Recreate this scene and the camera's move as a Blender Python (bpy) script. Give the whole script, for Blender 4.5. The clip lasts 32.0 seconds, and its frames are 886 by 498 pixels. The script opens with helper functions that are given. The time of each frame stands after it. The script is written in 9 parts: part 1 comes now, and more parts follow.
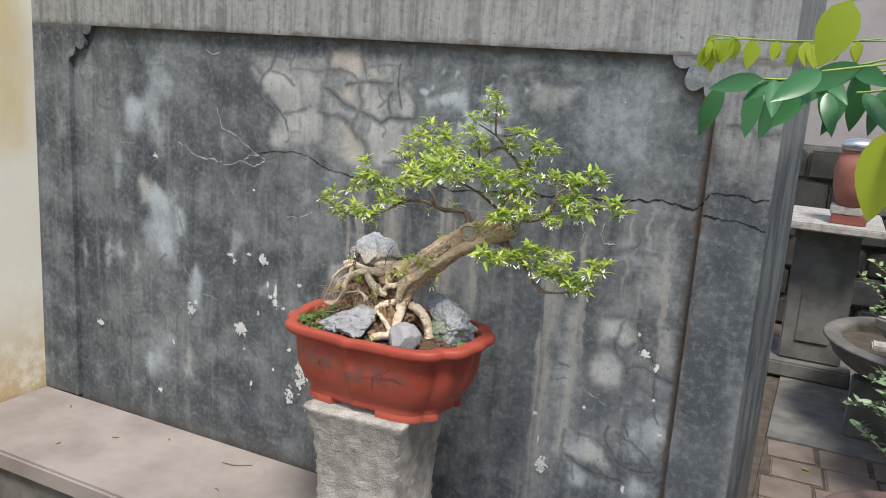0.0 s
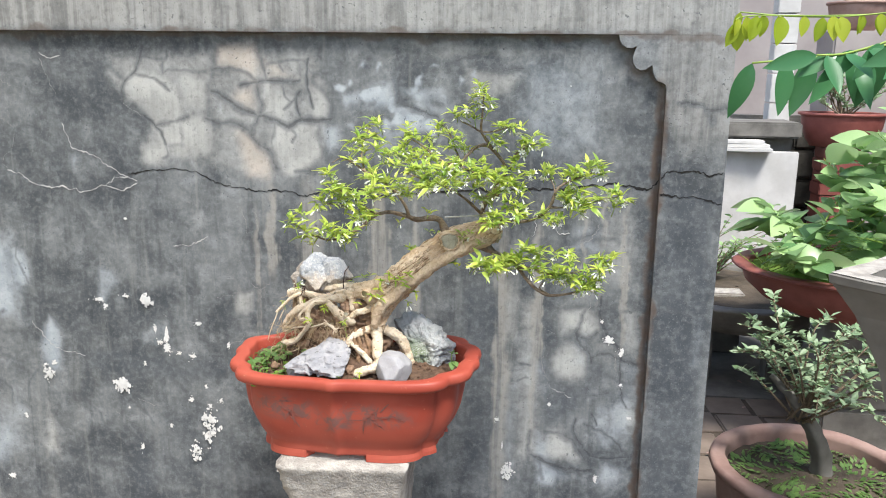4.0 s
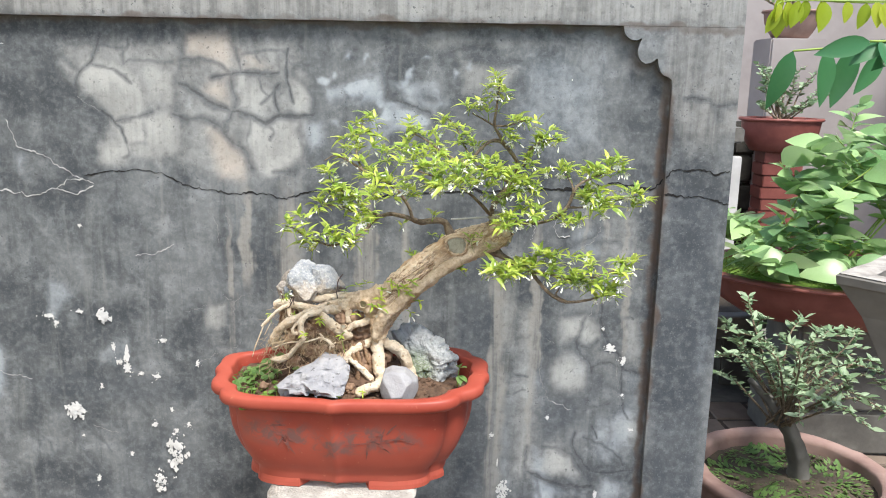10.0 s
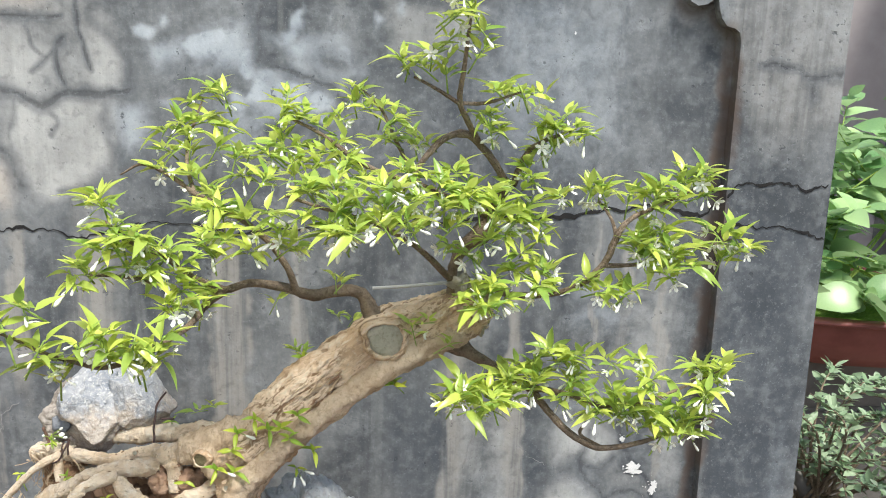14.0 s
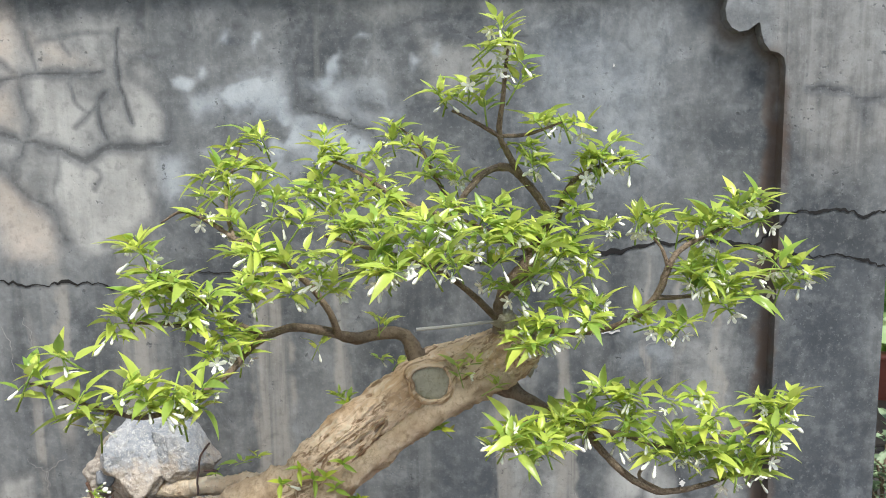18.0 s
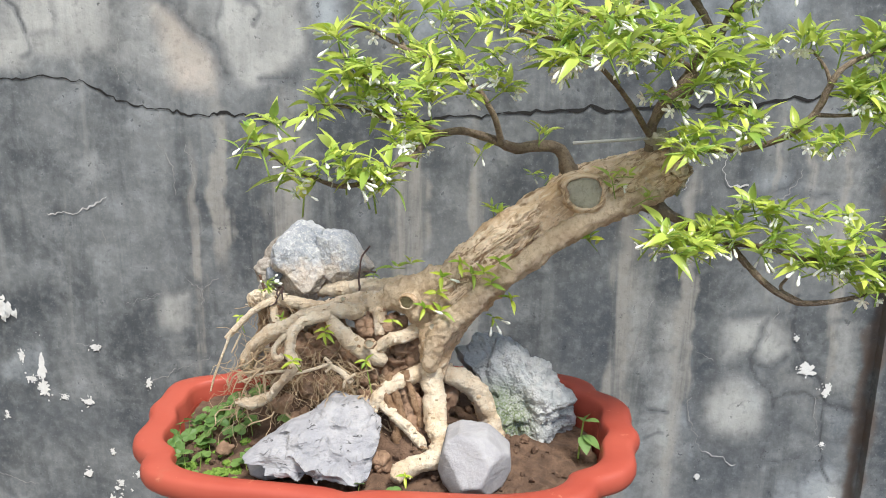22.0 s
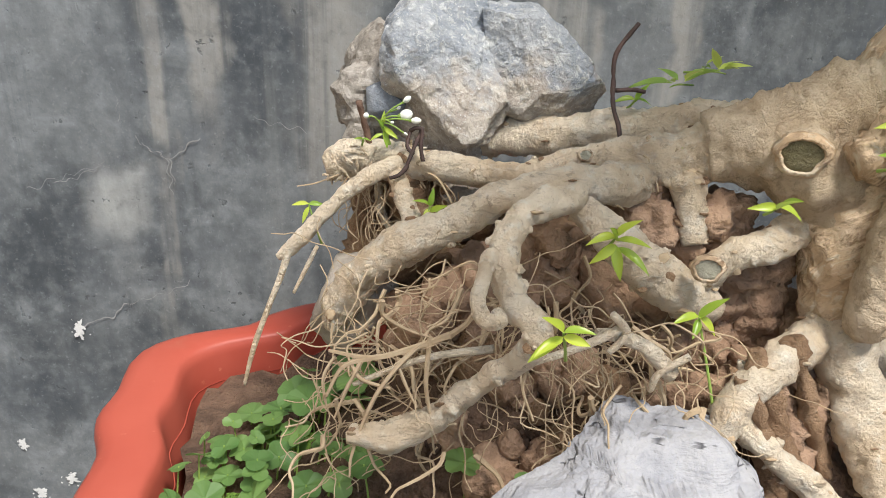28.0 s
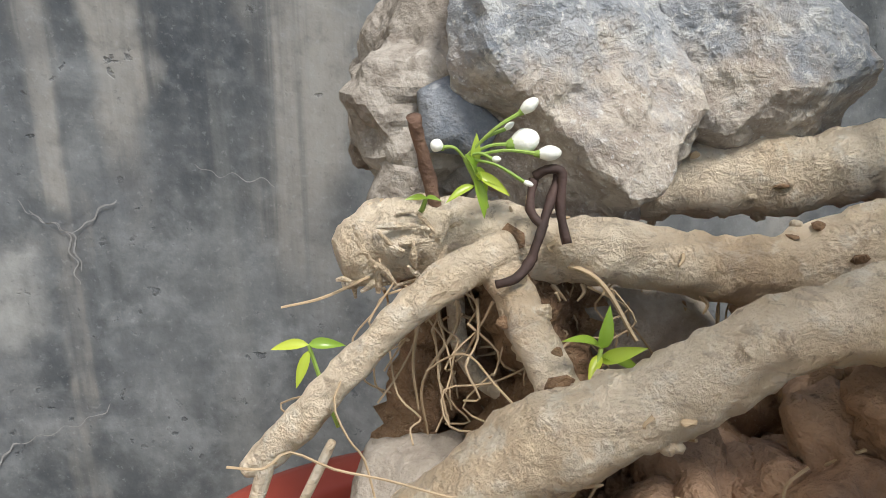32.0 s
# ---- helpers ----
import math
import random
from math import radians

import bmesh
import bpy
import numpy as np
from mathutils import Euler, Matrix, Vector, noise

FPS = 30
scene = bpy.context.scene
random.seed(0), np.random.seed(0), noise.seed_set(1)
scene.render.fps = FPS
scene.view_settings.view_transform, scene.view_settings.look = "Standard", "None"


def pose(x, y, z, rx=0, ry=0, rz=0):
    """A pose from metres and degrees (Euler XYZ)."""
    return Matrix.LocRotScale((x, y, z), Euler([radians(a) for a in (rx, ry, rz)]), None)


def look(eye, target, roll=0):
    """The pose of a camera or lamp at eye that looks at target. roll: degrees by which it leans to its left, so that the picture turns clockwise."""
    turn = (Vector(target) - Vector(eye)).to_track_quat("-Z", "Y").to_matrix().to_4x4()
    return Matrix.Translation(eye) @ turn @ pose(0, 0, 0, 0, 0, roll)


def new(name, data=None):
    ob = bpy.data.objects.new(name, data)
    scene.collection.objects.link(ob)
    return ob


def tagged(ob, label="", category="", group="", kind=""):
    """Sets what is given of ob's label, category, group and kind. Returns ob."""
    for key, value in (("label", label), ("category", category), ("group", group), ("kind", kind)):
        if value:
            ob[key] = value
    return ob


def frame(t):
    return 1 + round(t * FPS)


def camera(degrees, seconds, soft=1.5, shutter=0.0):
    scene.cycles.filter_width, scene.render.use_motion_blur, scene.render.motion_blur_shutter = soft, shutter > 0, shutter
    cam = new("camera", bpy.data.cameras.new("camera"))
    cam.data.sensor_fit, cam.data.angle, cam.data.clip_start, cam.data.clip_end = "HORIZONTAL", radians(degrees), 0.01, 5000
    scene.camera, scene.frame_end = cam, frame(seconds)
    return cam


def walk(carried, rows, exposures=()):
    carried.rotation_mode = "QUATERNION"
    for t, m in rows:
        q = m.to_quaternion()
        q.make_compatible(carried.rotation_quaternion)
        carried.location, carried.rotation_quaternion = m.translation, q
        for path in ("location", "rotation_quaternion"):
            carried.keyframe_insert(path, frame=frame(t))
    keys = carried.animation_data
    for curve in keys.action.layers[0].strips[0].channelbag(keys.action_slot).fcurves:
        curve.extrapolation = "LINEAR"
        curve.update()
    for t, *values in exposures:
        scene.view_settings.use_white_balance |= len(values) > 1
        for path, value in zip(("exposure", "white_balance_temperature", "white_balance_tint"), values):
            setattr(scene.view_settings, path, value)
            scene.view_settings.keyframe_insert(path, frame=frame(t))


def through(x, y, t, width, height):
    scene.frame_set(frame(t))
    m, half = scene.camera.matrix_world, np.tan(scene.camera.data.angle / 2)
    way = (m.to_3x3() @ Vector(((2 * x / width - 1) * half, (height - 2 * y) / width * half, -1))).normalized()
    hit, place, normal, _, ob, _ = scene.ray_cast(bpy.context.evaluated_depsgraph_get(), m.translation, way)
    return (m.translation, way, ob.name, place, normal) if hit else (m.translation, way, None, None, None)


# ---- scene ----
cam = camera(57.7, 32.0, 1.0)
EXPOSURE = 1.10
PATH = [
    (0, (0.7520, -1.8165, 1.6028), (0.1233, -0.4919, 1.2864), 3.94),
    (0.5, (0.6552, -1.7345, 1.5984), (0.0820, -0.3838, 1.2868), 3.14),
    (1, (0.5710, -1.6586, 1.5910), (0.0677, -0.2831, 1.2673), 2.89),
    (1.5, (0.4592, -1.6405, 1.5815), (0.0468, -0.2409, 1.2335), 2.41),
    (2, (0.3357, -1.6481, 1.5837), (0.0667, -0.2162, 1.2271), 2.31),
    (2.5, (0.2810, -1.6695, 1.5885), (0.0631, -0.2262, 1.2429), 1.61),
    (4.5, (0.2108, -1.8062, 1.6046), (0.0848, -0.3458, 1.2866), 0.70),
    (5, (0.1544, -1.8169, 1.6016), (0.0881, -0.3501, 1.2952), 0.80),
    (5.5, (0.1422, -1.8263, 1.6027), (0.1040, -0.3581, 1.2981), 0.53),
    (6, (0.1203, -1.8121, 1.5942), (0.1001, -0.3452, 1.2814), 0.29),
    (6.5, (0.1140, -1.7463, 1.5770), (0.0939, -0.2815, 1.2545), 0.08),
    (7, (0.1134, -1.6599, 1.5610), (0.0824, -0.1975, 1.2284), -0.29),
    (7.5, (0.1171, -1.6064, 1.5572), (0.0786, -0.1442, 1.2247), -0.56),
    (8, (0.1123, -1.5707, 1.5552), (0.0847, -0.1090, 1.2199), -0.14),
    (8.5, (0.1003, -1.5809, 1.5611), (0.0713, -0.1158, 1.2408), 0.36),
    (9, (0.0963, -1.6062, 1.5653), (0.0649, -0.1397, 1.2516), 0.62),
    (9.5, (0.0940, -1.6381, 1.5654), (0.0661, -0.1701, 1.2588), 1.09),
    (10, (0.0929, -1.6728, 1.5685), (0.0638, -0.2056, 1.2577), 1.14),
    (10.5, (0.0929, -1.6785, 1.5707), (0.0626, -0.2119, 1.2572), 0.95),
    (11, (0.0893, -1.6253, 1.5685), (0.0636, -0.1614, 1.2422), 0.68),
    (11.5, (0.1004, -1.5240, 1.5620), (0.0894, -0.0620, 1.2267), 0.61),
    (12, (0.1075, -1.4402, 1.5534), (0.1129, 0.0171, 1.1980), 0.88),
    (12.5, (0.0987, -1.3384, 1.5289), (0.1242, 0.1138, 1.1542), 0.74),
    (13, (0.0858, -1.1844, 1.5132), (0.1377, 0.2737, 1.1649), -0.03),
    (13.5, (0.0895, -1.0788, 1.5139), (0.1789, 0.3818, 1.1842), 0.65),
    (14, (0.0874, -0.9853, 1.5120), (0.1981, 0.4785, 1.2037), 1.42),
    (14.5, (0.0921, -0.9356, 1.5005), (0.1998, 0.5287, 1.1937), 1.55),
    (16.5, (0.1010, -0.9282, 1.4952), (0.1461, 0.5502, 1.2460), -1.36),
    (17, (0.0957, -0.9441, 1.4954), (0.1349, 0.5381, 1.2687), -1.45),
    (17.5, (0.0923, -0.9566, 1.4982), (0.1270, 0.5269, 1.2794), -1.34),
    (18, (0.0871, -0.9676, 1.4999), (0.1206, 0.5157, 1.2793), -1.09),
    (18.5, (0.0828, -0.9796, 1.4986), (0.1174, 0.5029, 1.2730), -0.96),
    (19, (0.0782, -0.9845, 1.4986), (0.1113, 0.4967, 1.2645), -0.99),
    (19.5, (0.0750, -0.9864, 1.4916), (0.1095, 0.4922, 1.2413), -0.91),
    (20, (0.0651, -0.9930, 1.4782), (0.0858, 0.4809, 1.2007), -0.93),
    (20.5, (0.0517, -1.0114, 1.4576), (0.0404, 0.4567, 1.1504), -0.44),
    (21, (0.0324, -1.0194, 1.4390), (-0.0188, 0.4422, 1.1055), 0.12),
    (21.5, (0.0228, -1.0278, 1.4254), (-0.0577, 0.4295, 1.0795), 0.85),
    (22, (0.0115, -1.0344, 1.4102), (-0.0893, 0.4179, 1.0488), 0.81),
    (22.5, (-0.0033, -1.0461, 1.3963), (-0.1369, 0.3998, 1.0203), 0.71),
    (23, (-0.0155, -1.0505, 1.3857), (-0.1650, 0.3859, 0.9801), 0.84),
    (23.5, (-0.0269, -1.0303, 1.3711), (-0.1932, 0.3986, 0.9463), 0.86),
    (24, (-0.0547, -0.9409, 1.3280), (-0.2097, 0.4764, 0.8621), 1.26),
    (24.5, (-0.0720, -0.8564, 1.3016), (-0.2162, 0.5538, 0.8111), 1.61),
    (26.5, (-0.0497, -0.8364, 1.3175), (-0.1720, 0.5681, 0.8053), 1.93),
    (27, (-0.1084, -0.7412, 1.2996), (-0.1632, 0.6659, 0.7829), 2.43),
    (27.5, (-0.1571, -0.6680, 1.2739), (-0.1510, 0.7334, 0.7391), 2.58),
    (28, (-0.2052, -0.5864, 1.2480), (-0.1600, 0.8090, 0.6994), 1.64),
    (28.5, (-0.2246, -0.5320, 1.2425), (-0.1524, 0.8644, 0.6995), 0.88),
    (29, (-0.2333, -0.4874, 1.2297), (-0.1470, 0.9077, 0.6853), 0.61),
    (29.5, (-0.2423, -0.4425, 1.2237), (-0.1382, 0.9544, 0.6872), -0.10),
    (30, (-0.2406, -0.4111, 1.2234), (-0.1094, 0.9908, 0.7063), -1.00),
    (30.5, (-0.2413, -0.3916, 1.2151), (-0.1018, 1.0176, 0.7206), -1.18),
    (31, (-0.2370, -0.3914, 1.2129), (-0.0971, 1.0298, 0.7541), -0.37),
    (31.5, (-0.2368, -0.3954, 1.2123), (-0.1094, 1.0253, 0.7484), -0.25),
    (32, (-0.2386, -0.4045, 1.2058), (-0.1144, 1.0145, 0.7358), 0.07),
]
walk(cam, [(t, look(eye, target, roll)) for t, eye, target, roll in PATH], [(t, EXPOSURE + e) for t, e in ((0.0, -0.5), (1.0, -0.25), (2.0, 0.0), (4.5, 0.05), (11.0, 0.05), (14.0, 0.0), (17.0, -0.18), (20.0, -0.14), (24.0, -0.05), (27.0, -0.15), (28.0, -0.18), (29.5, -0.14), (31.0, -0.2), (32.0, -0.25))])

# ---- light ----
world = bpy.data.worlds.new("overcast_sky")
scene.world = world
world.use_nodes = True
sky = world.node_tree.nodes.new("ShaderNodeTexSky")
sky.sky_type = "NISHITA"
sky.sun_disc = False
sky.sun_elevation, sky.sun_rotation = radians(58), radians(200)
sky.air_density, sky.dust_density = 1.2, 1.5
backdrop = world.node_tree.nodes["Background"]
backdrop.inputs["Strength"].default_value = 0.111
world.node_tree.links.new(sky.outputs[0], backdrop.inputs["Color"])
sun_data = bpy.data.lights.new("sun", "SUN")
sun_data.energy, sun_data.angle, sun_data.color = 2.85, radians(15), (1.0, 0.965, 0.915)
sun = new("sun", sun_data)
sun.matrix_world = look((1.7, -2.7, 6.7), (-0.1, -0.2, 0.9))


# ---- materials ----
class Nodes:
    """Short hand for building a node material."""

    def __init__(self, name):
        self.mat = bpy.data.materials.new(name)
        self.mat.use_nodes = True
        self.tree = self.mat.node_tree
        self.bsdf = self.tree.nodes["Principled BSDF"]
        self.pos = self.tree.nodes.new("ShaderNodeNewGeometry").outputs["Position"]

    def put(self, socket, value):
        if isinstance(value, bpy.types.NodeSocket):
            self.tree.links.new(value, socket)
        elif isinstance(value, (tuple, list)) and len(value) == 3 and socket.type == "RGBA":
            socket.default_value = (*value, 1)
        else:
            socket.default_value = value

    def math(self, op, a, b=0.0, clamp=False):
        n = self.tree.nodes.new("ShaderNodeMath")
        n.operation, n.use_clamp = op, clamp
        self.put(n.inputs[0], a), self.put(n.inputs[1], b)
        return n.outputs[0]

    def vec(self, op, a, b=(0, 0, 0)):
        n = self.tree.nodes.new("ShaderNodeVectorMath")
        n.operation = op
        self.put(n.inputs[0], a), self.put(n.inputs[1], b)
        return n.outputs["Value"] if op in ("LENGTH", "DISTANCE", "DOT_PRODUCT") else n.outputs[0]

    def noise(self, scale, detail=4.0, at=None, rough=0.55, stretch=None, warp=0.0):
        n = self.tree.nodes.new("ShaderNodeTexNoise")
        at = at if at is not None else self.pos
        if stretch:
            at = self.vec("MULTIPLY", at, stretch)
        self.put(n.inputs["Vector"], at)
        self.put(n.inputs["Scale"], scale), self.put(n.inputs["Detail"], detail)
        self.put(n.inputs["Roughness"], rough), self.put(n.inputs["Distortion"], warp)
        return n.outputs["Fac"]

    def edges(self, scale, at=None):
        n = self.tree.nodes.new("ShaderNodeTexVoronoi")
        n.feature = "DISTANCE_TO_EDGE"
        self.put(n.inputs["Vector"], at if at is not None else self.pos), self.put(n.inputs["Scale"], scale)
        return n.outputs["Distance"]

    def ramp(self, x, low, high, a=0.0, b=1.0):
        n = self.tree.nodes.new("ShaderNodeMapRange")
        n.interpolation_type = "SMOOTHSTEP"
        for k, value in enumerate((x, low, high, a, b)):
            self.put(n.inputs[k], value)
        return n.outputs[0]

    def mix(self, fac, a, b, blend="MIX"):
        n = self.tree.nodes.new("ShaderNodeMix")
        n.data_type, n.blend_type = "RGBA", blend
        self.put(n.inputs[0], fac), self.put(n.inputs[6], a), self.put(n.inputs[7], b)
        return n.outputs[2]

    def rand(self):
        a = self.tree.nodes.new("ShaderNodeObjectInfo").outputs["Random"]
        b = self.tree.nodes.new("ShaderNodeNewGeometry").outputs["Random Per Island"]
        return self.math("FRACT", self.math("ADD", a, b))

    def bump(self, height, strength=0.4, distance=0.002):
        n = self.tree.nodes.new("ShaderNodeBump")
        self.put(n.inputs["Height"], height)
        n.inputs["Strength"].default_value, n.inputs["Distance"].default_value = strength, distance
        self.tree.links.new(n.outputs[0], self.bsdf.inputs["Normal"])

    def done(self, colour, rough=0.8, specular=0.3):
        self.put(self.bsdf.inputs["Base Color"], colour)
        self.put(self.bsdf.inputs["Roughness"], rough)
        self.bsdf.inputs["Specular IOR Level"].default_value = specular
        return self.mat


def plain(name, a, b, scale=40.0, rough=0.8, bump=0.3, distance=0.002, specular=0.3, metal=0.0):
    """A surface of two close tones at two scales with a fine relief."""
    n = Nodes(name)
    big, fine = n.noise(scale, 5), n.noise(scale * 7, 3)
    tone = n.math("ADD", n.math("MULTIPLY", n.ramp(big, 0.3, 0.7), 0.7), n.math("MULTIPLY", fine, 0.3))
    n.bump(n.math("ADD", big, n.math("MULTIPLY", fine, 0.5)), bump, distance)
    n.bsdf.inputs["Metallic"].default_value = metal
    return n.done(n.mix(tone, a, b), rough, specular)


def leafy(name, a, b, vein=(0.3, 0.42, 0.08), rough=0.42, through=0.35):
    """A leaf: two greens by chance, a little light passing through."""
    n = Nodes(name)
    tone = n.rand()
    mottle = n.noise(160, 2)
    colour = n.mix(tone, a, b)
    colour = n.mix(n.math("MULTIPLY", mottle, 0.35), colour, vein)
    n.done(colour, rough, 0.4)
    lucid = n.tree.nodes.new("ShaderNodeBsdfTranslucent")
    n.put(lucid.inputs["Color"], n.mix(0.5, colour, vein))
    both = n.tree.nodes.new("ShaderNodeMixShader")
    both.inputs[0].default_value = through
    out = n.tree.nodes["Material Output"]
    n.tree.links.new(n.bsdf.outputs[0], both.inputs[1]), n.tree.links.new(lucid.outputs[0], both.inputs[2])
    n.tree.links.new(both.outputs[0], out.inputs["Surface"])
    return n.mat


def wall_material():
    """Old cement render: charcoal grey, with worn fields and soft dark veins laid out on the sheet."""
    n = Nodes("weathered_cement_render")
    worn, marks = n.layer("worn"), n.layer("marks")
    fine_wob = n.vec("ADD", n.pos, n.vec("MULTIPLY", n.vec("SUBTRACT", n.colour_noise(16.0), (0.5, 0.5, 0.5)), (0.06, 0.0, 0.06)))
    cloud, mid, fine = n.noise(3.2, 6, rough=0.62), n.noise(13, 6, rough=0.65), n.noise(70, 4, rough=0.6)
    runs = n.noise(9.0, 5, stretch=(2.6, 1.0, 0.16), rough=0.6, warp=0.6)
    runs_fine = n.noise(30.0, 4, stretch=(2.2, 1.0, 0.1), rough=0.6, warp=0.4)
    blot, blot_fine = n.noise(21, 7, rough=0.7, warp=0.4), n.noise(48, 6, rough=0.66, warp=0.6)
    ragged = n.math("ADD", n.math("MULTIPLY", n.math("SUBTRACT", blot, 0.5), 1.5), n.math("MULTIPLY", n.math("SUBTRACT", blot_fine, 0.5), 1.1))

    def field(x, z, rx, rz, soft=0.55):
        """A soft-edged run mark of that size round (x, z)."""
        v = n.vec("MULTIPLY", n.vec("SUBTRACT", fine_wob, (x, 0, z)), (1 / rx, 0, 1 / rz))
        return n.ramp(n.vec("LENGTH", v), 1.0 + soft * 0.5, 1.0 - soft, 0.0, 1.0)

    def union(*f):
        total = f[0]
        for g in f[1:]:
            total = n.math("MAXIMUM", total, g)
        return total

    def eaten(mask, low=0.14, high=0.62):
        """A worn field with a ragged edge."""
        return n.math("MULTIPLY", n.ramp(n.math("ADD", mask, n.math("MULTIPLY", ragged, n.ramp(mask, 0.02, 0.2, 0.0, 0.34))), low, high), n.math("MINIMUM", n.math("ADD", n.math("MULTIPLY", mask, 1.25), 0.05), 1.0))

    pale, warm, blue = (eaten(c) for c in worn[:3])
    dark, vein = eaten(marks[0]), marks[1]
    strip = union(field(-0.105, 1.16, 0.026, 0.20, 0.3), field(-0.36, 1.22, 0.014, 0.13, 0.4), field(-0.27, 1.2, 0.03, 0.16, 0.5), field(0.18, 0.9, 0.02, 0.4, 0.5), field(0.26, 1.02, 0.012, 0.3, 0.4), field(-0.02, 1.17, 0.012, 0.17, 0.5), field(-0.40, 1.08, 0.010, 0.2, 0.5), field(0.40, 1.2, 0.008, 0.16, 0.5), field(0.45, 1.15, 0.008, 0.2, 0.5), field(0.36, 1.22, 0.006, 0.12, 0.5))
    band = union(n.ramp(n.tree_z(), 1.665, 1.70), n.math("MULTIPLY", field(0.59, 1.62, 0.10, 0.19, 0.25), 0.7))

    base = n.mix(n.ramp(n.math("ADD", n.math("MULTIPLY", cloud, 0.7), n.math("MULTIPLY", mid, 0.3)), 0.40, 0.62), (0.056, 0.061, 0.068), (0.185, 0.188, 0.19))
    base = n.mix(n.math("MULTIPLY", n.ramp(blot, 0.46, 0.72), n.ramp(cloud, 0.38, 0.6, 0.2, 0.65)), base, (0.31, 0.315, 0.32))
    base = n.mix(n.math("MULTIPLY", n.ramp(runs, 0.54, 0.74), 0.42), base, (0.30, 0.295, 0.28))
    base = n.mix(n.math("MULTIPLY", n.ramp(runs, 0.48, 0.32), 0.5), base, (0.052, 0.057, 0.064))
    base = n.mix(n.math("MULTIPLY", dark, 0.8), base, n.mix(mid, (0.05, 0.056, 0.066), (0.10, 0.108, 0.12)))
    base = n.mix(n.math("MULTIPLY", pale, 0.85), base, n.mix(n.ramp(n.math("ADD", mid, n.math("MULTIPLY", runs_fine, 0.4)), 0.5, 0.85), (0.35, 0.338, 0.32), (0.54, 0.52, 0.49)))
    base = n.mix(n.math("MULTIPLY", warm, 0.85), base, n.mix(n.ramp(mid, 0.35, 0.65), (0.45, 0.385, 0.33), (0.57, 0.485, 0.42)))
    base = n.mix(n.math("MULTIPLY", blue, 0.9), base, n.mix(n.ramp(mid, 0.35, 0.65), (0.33, 0.355, 0.385), (0.50, 0.52, 0.54)))
    base = n.mix(n.math("MULTIPLY", n.math("MULTIPLY", strip, n.ramp(runs_fine, 0.35, 0.58, 0.2, 1.0)), 0.68), base, (0.36, 0.33, 0.295))
    base = n.mix(n.math("MULTIPLY", band, 0.75), base, n.mix(n.ramp(n.math("ADD", runs_fine, n.math("MULTIPLY", blot, 0.5)), 0.55, 0.9), (0.21, 0.20, 0.187), (0.41, 0.39, 0.365)))
    # pits and dark stains round the hair cracks
    halo = n.ramp(n.math("ADD", vein, n.math("MULTIPLY", ragged, n.ramp(vein, 0.02, 0.3, 0.0, 0.3))), 0.08, 0.68)
    core = n.ramp(n.math("ADD", vein, n.math("MULTIPLY", n.math("SUBTRACT", blot_fine, 0.5), 0.5)), 0.62, 0.9)
    base = n.mix(n.math("MULTIPLY", halo, 0.62), base, (0.10, 0.104, 0.112))
    base = n.mix(n.math("MULTIPLY", core, 0.6), base, (0.045, 0.046, 0.05))
    pit = n.math("MULTIPLY", n.ramp(n.noise(120, 4), 0.60, 0.66), n.ramp(blot, 0.50, 0.62, 0.0, 0.7))
    base = n.mix(pit, base, (0.05, 0.054, 0.06))
    base = n.mix(n.ramp(fine, 0.45, 0.72, 0.0, 0.22), base, (0.36, 0.365, 0.365))
    base = n.mix(n.ramp(fine, 0.48, 0.30, 0.0, 0.3), base, (0.07, 0.075, 0.08))
    grit = n.noise(260, 5, rough=0.7)
    base = n.mix(n.ramp(grit, 0.56, 0.68, 0.0, 0.22), base, (0.42, 0.425, 0.425))
    base = n.mix(n.ramp(grit, 0.44, 0.32, 0.0, 0.22), base, (0.05, 0.054, 0.06))
    base = n.mix(1.0, base, (0.955, 1.0, 1.012), "MULTIPLY")
    # dark brown line along the inner edge of the frame
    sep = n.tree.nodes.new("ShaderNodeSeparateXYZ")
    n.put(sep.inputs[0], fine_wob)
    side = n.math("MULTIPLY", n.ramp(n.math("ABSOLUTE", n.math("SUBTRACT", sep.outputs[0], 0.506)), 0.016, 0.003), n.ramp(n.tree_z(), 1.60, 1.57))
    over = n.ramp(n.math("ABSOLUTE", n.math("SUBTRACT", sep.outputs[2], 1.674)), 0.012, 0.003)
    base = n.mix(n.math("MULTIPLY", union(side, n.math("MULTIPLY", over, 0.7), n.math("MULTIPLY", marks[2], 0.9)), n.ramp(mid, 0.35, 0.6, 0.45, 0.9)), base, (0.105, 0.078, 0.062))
    # damp brown grime low on the render
    base = n.mix(n.ramp(n.math("ADD", n.tree_z(), n.math("MULTIPLY", mid, 0.08)), 0.56, 0.47, 0.0, 0.45), base, (0.13, 0.115, 0.095))
    relief = n.math("ADD", n.math("MULTIPLY", mid, 0.6), n.math("SUBTRACT", n.math("MULTIPLY", fine, 0.35), n.math("ADD", n.math("MULTIPLY", core, 0.1), n.math("MULTIPLY", pit, 0.3))))
    n.bump(relief, 0.5, 0.004)
    return n.done(base, n.ramp(mid, 0.3, 0.7, 0.62, 0.85), 0.3)


def layer(self, name):
    """The three channels of a colour attribute of the mesh."""
    t = self.tree.nodes.new("ShaderNodeAttribute")
    t.attribute_name = name
    s = self.tree.nodes.new("ShaderNodeSeparateColor")
    self.put(s.inputs[0], t.outputs["Color"])
    return s.outputs


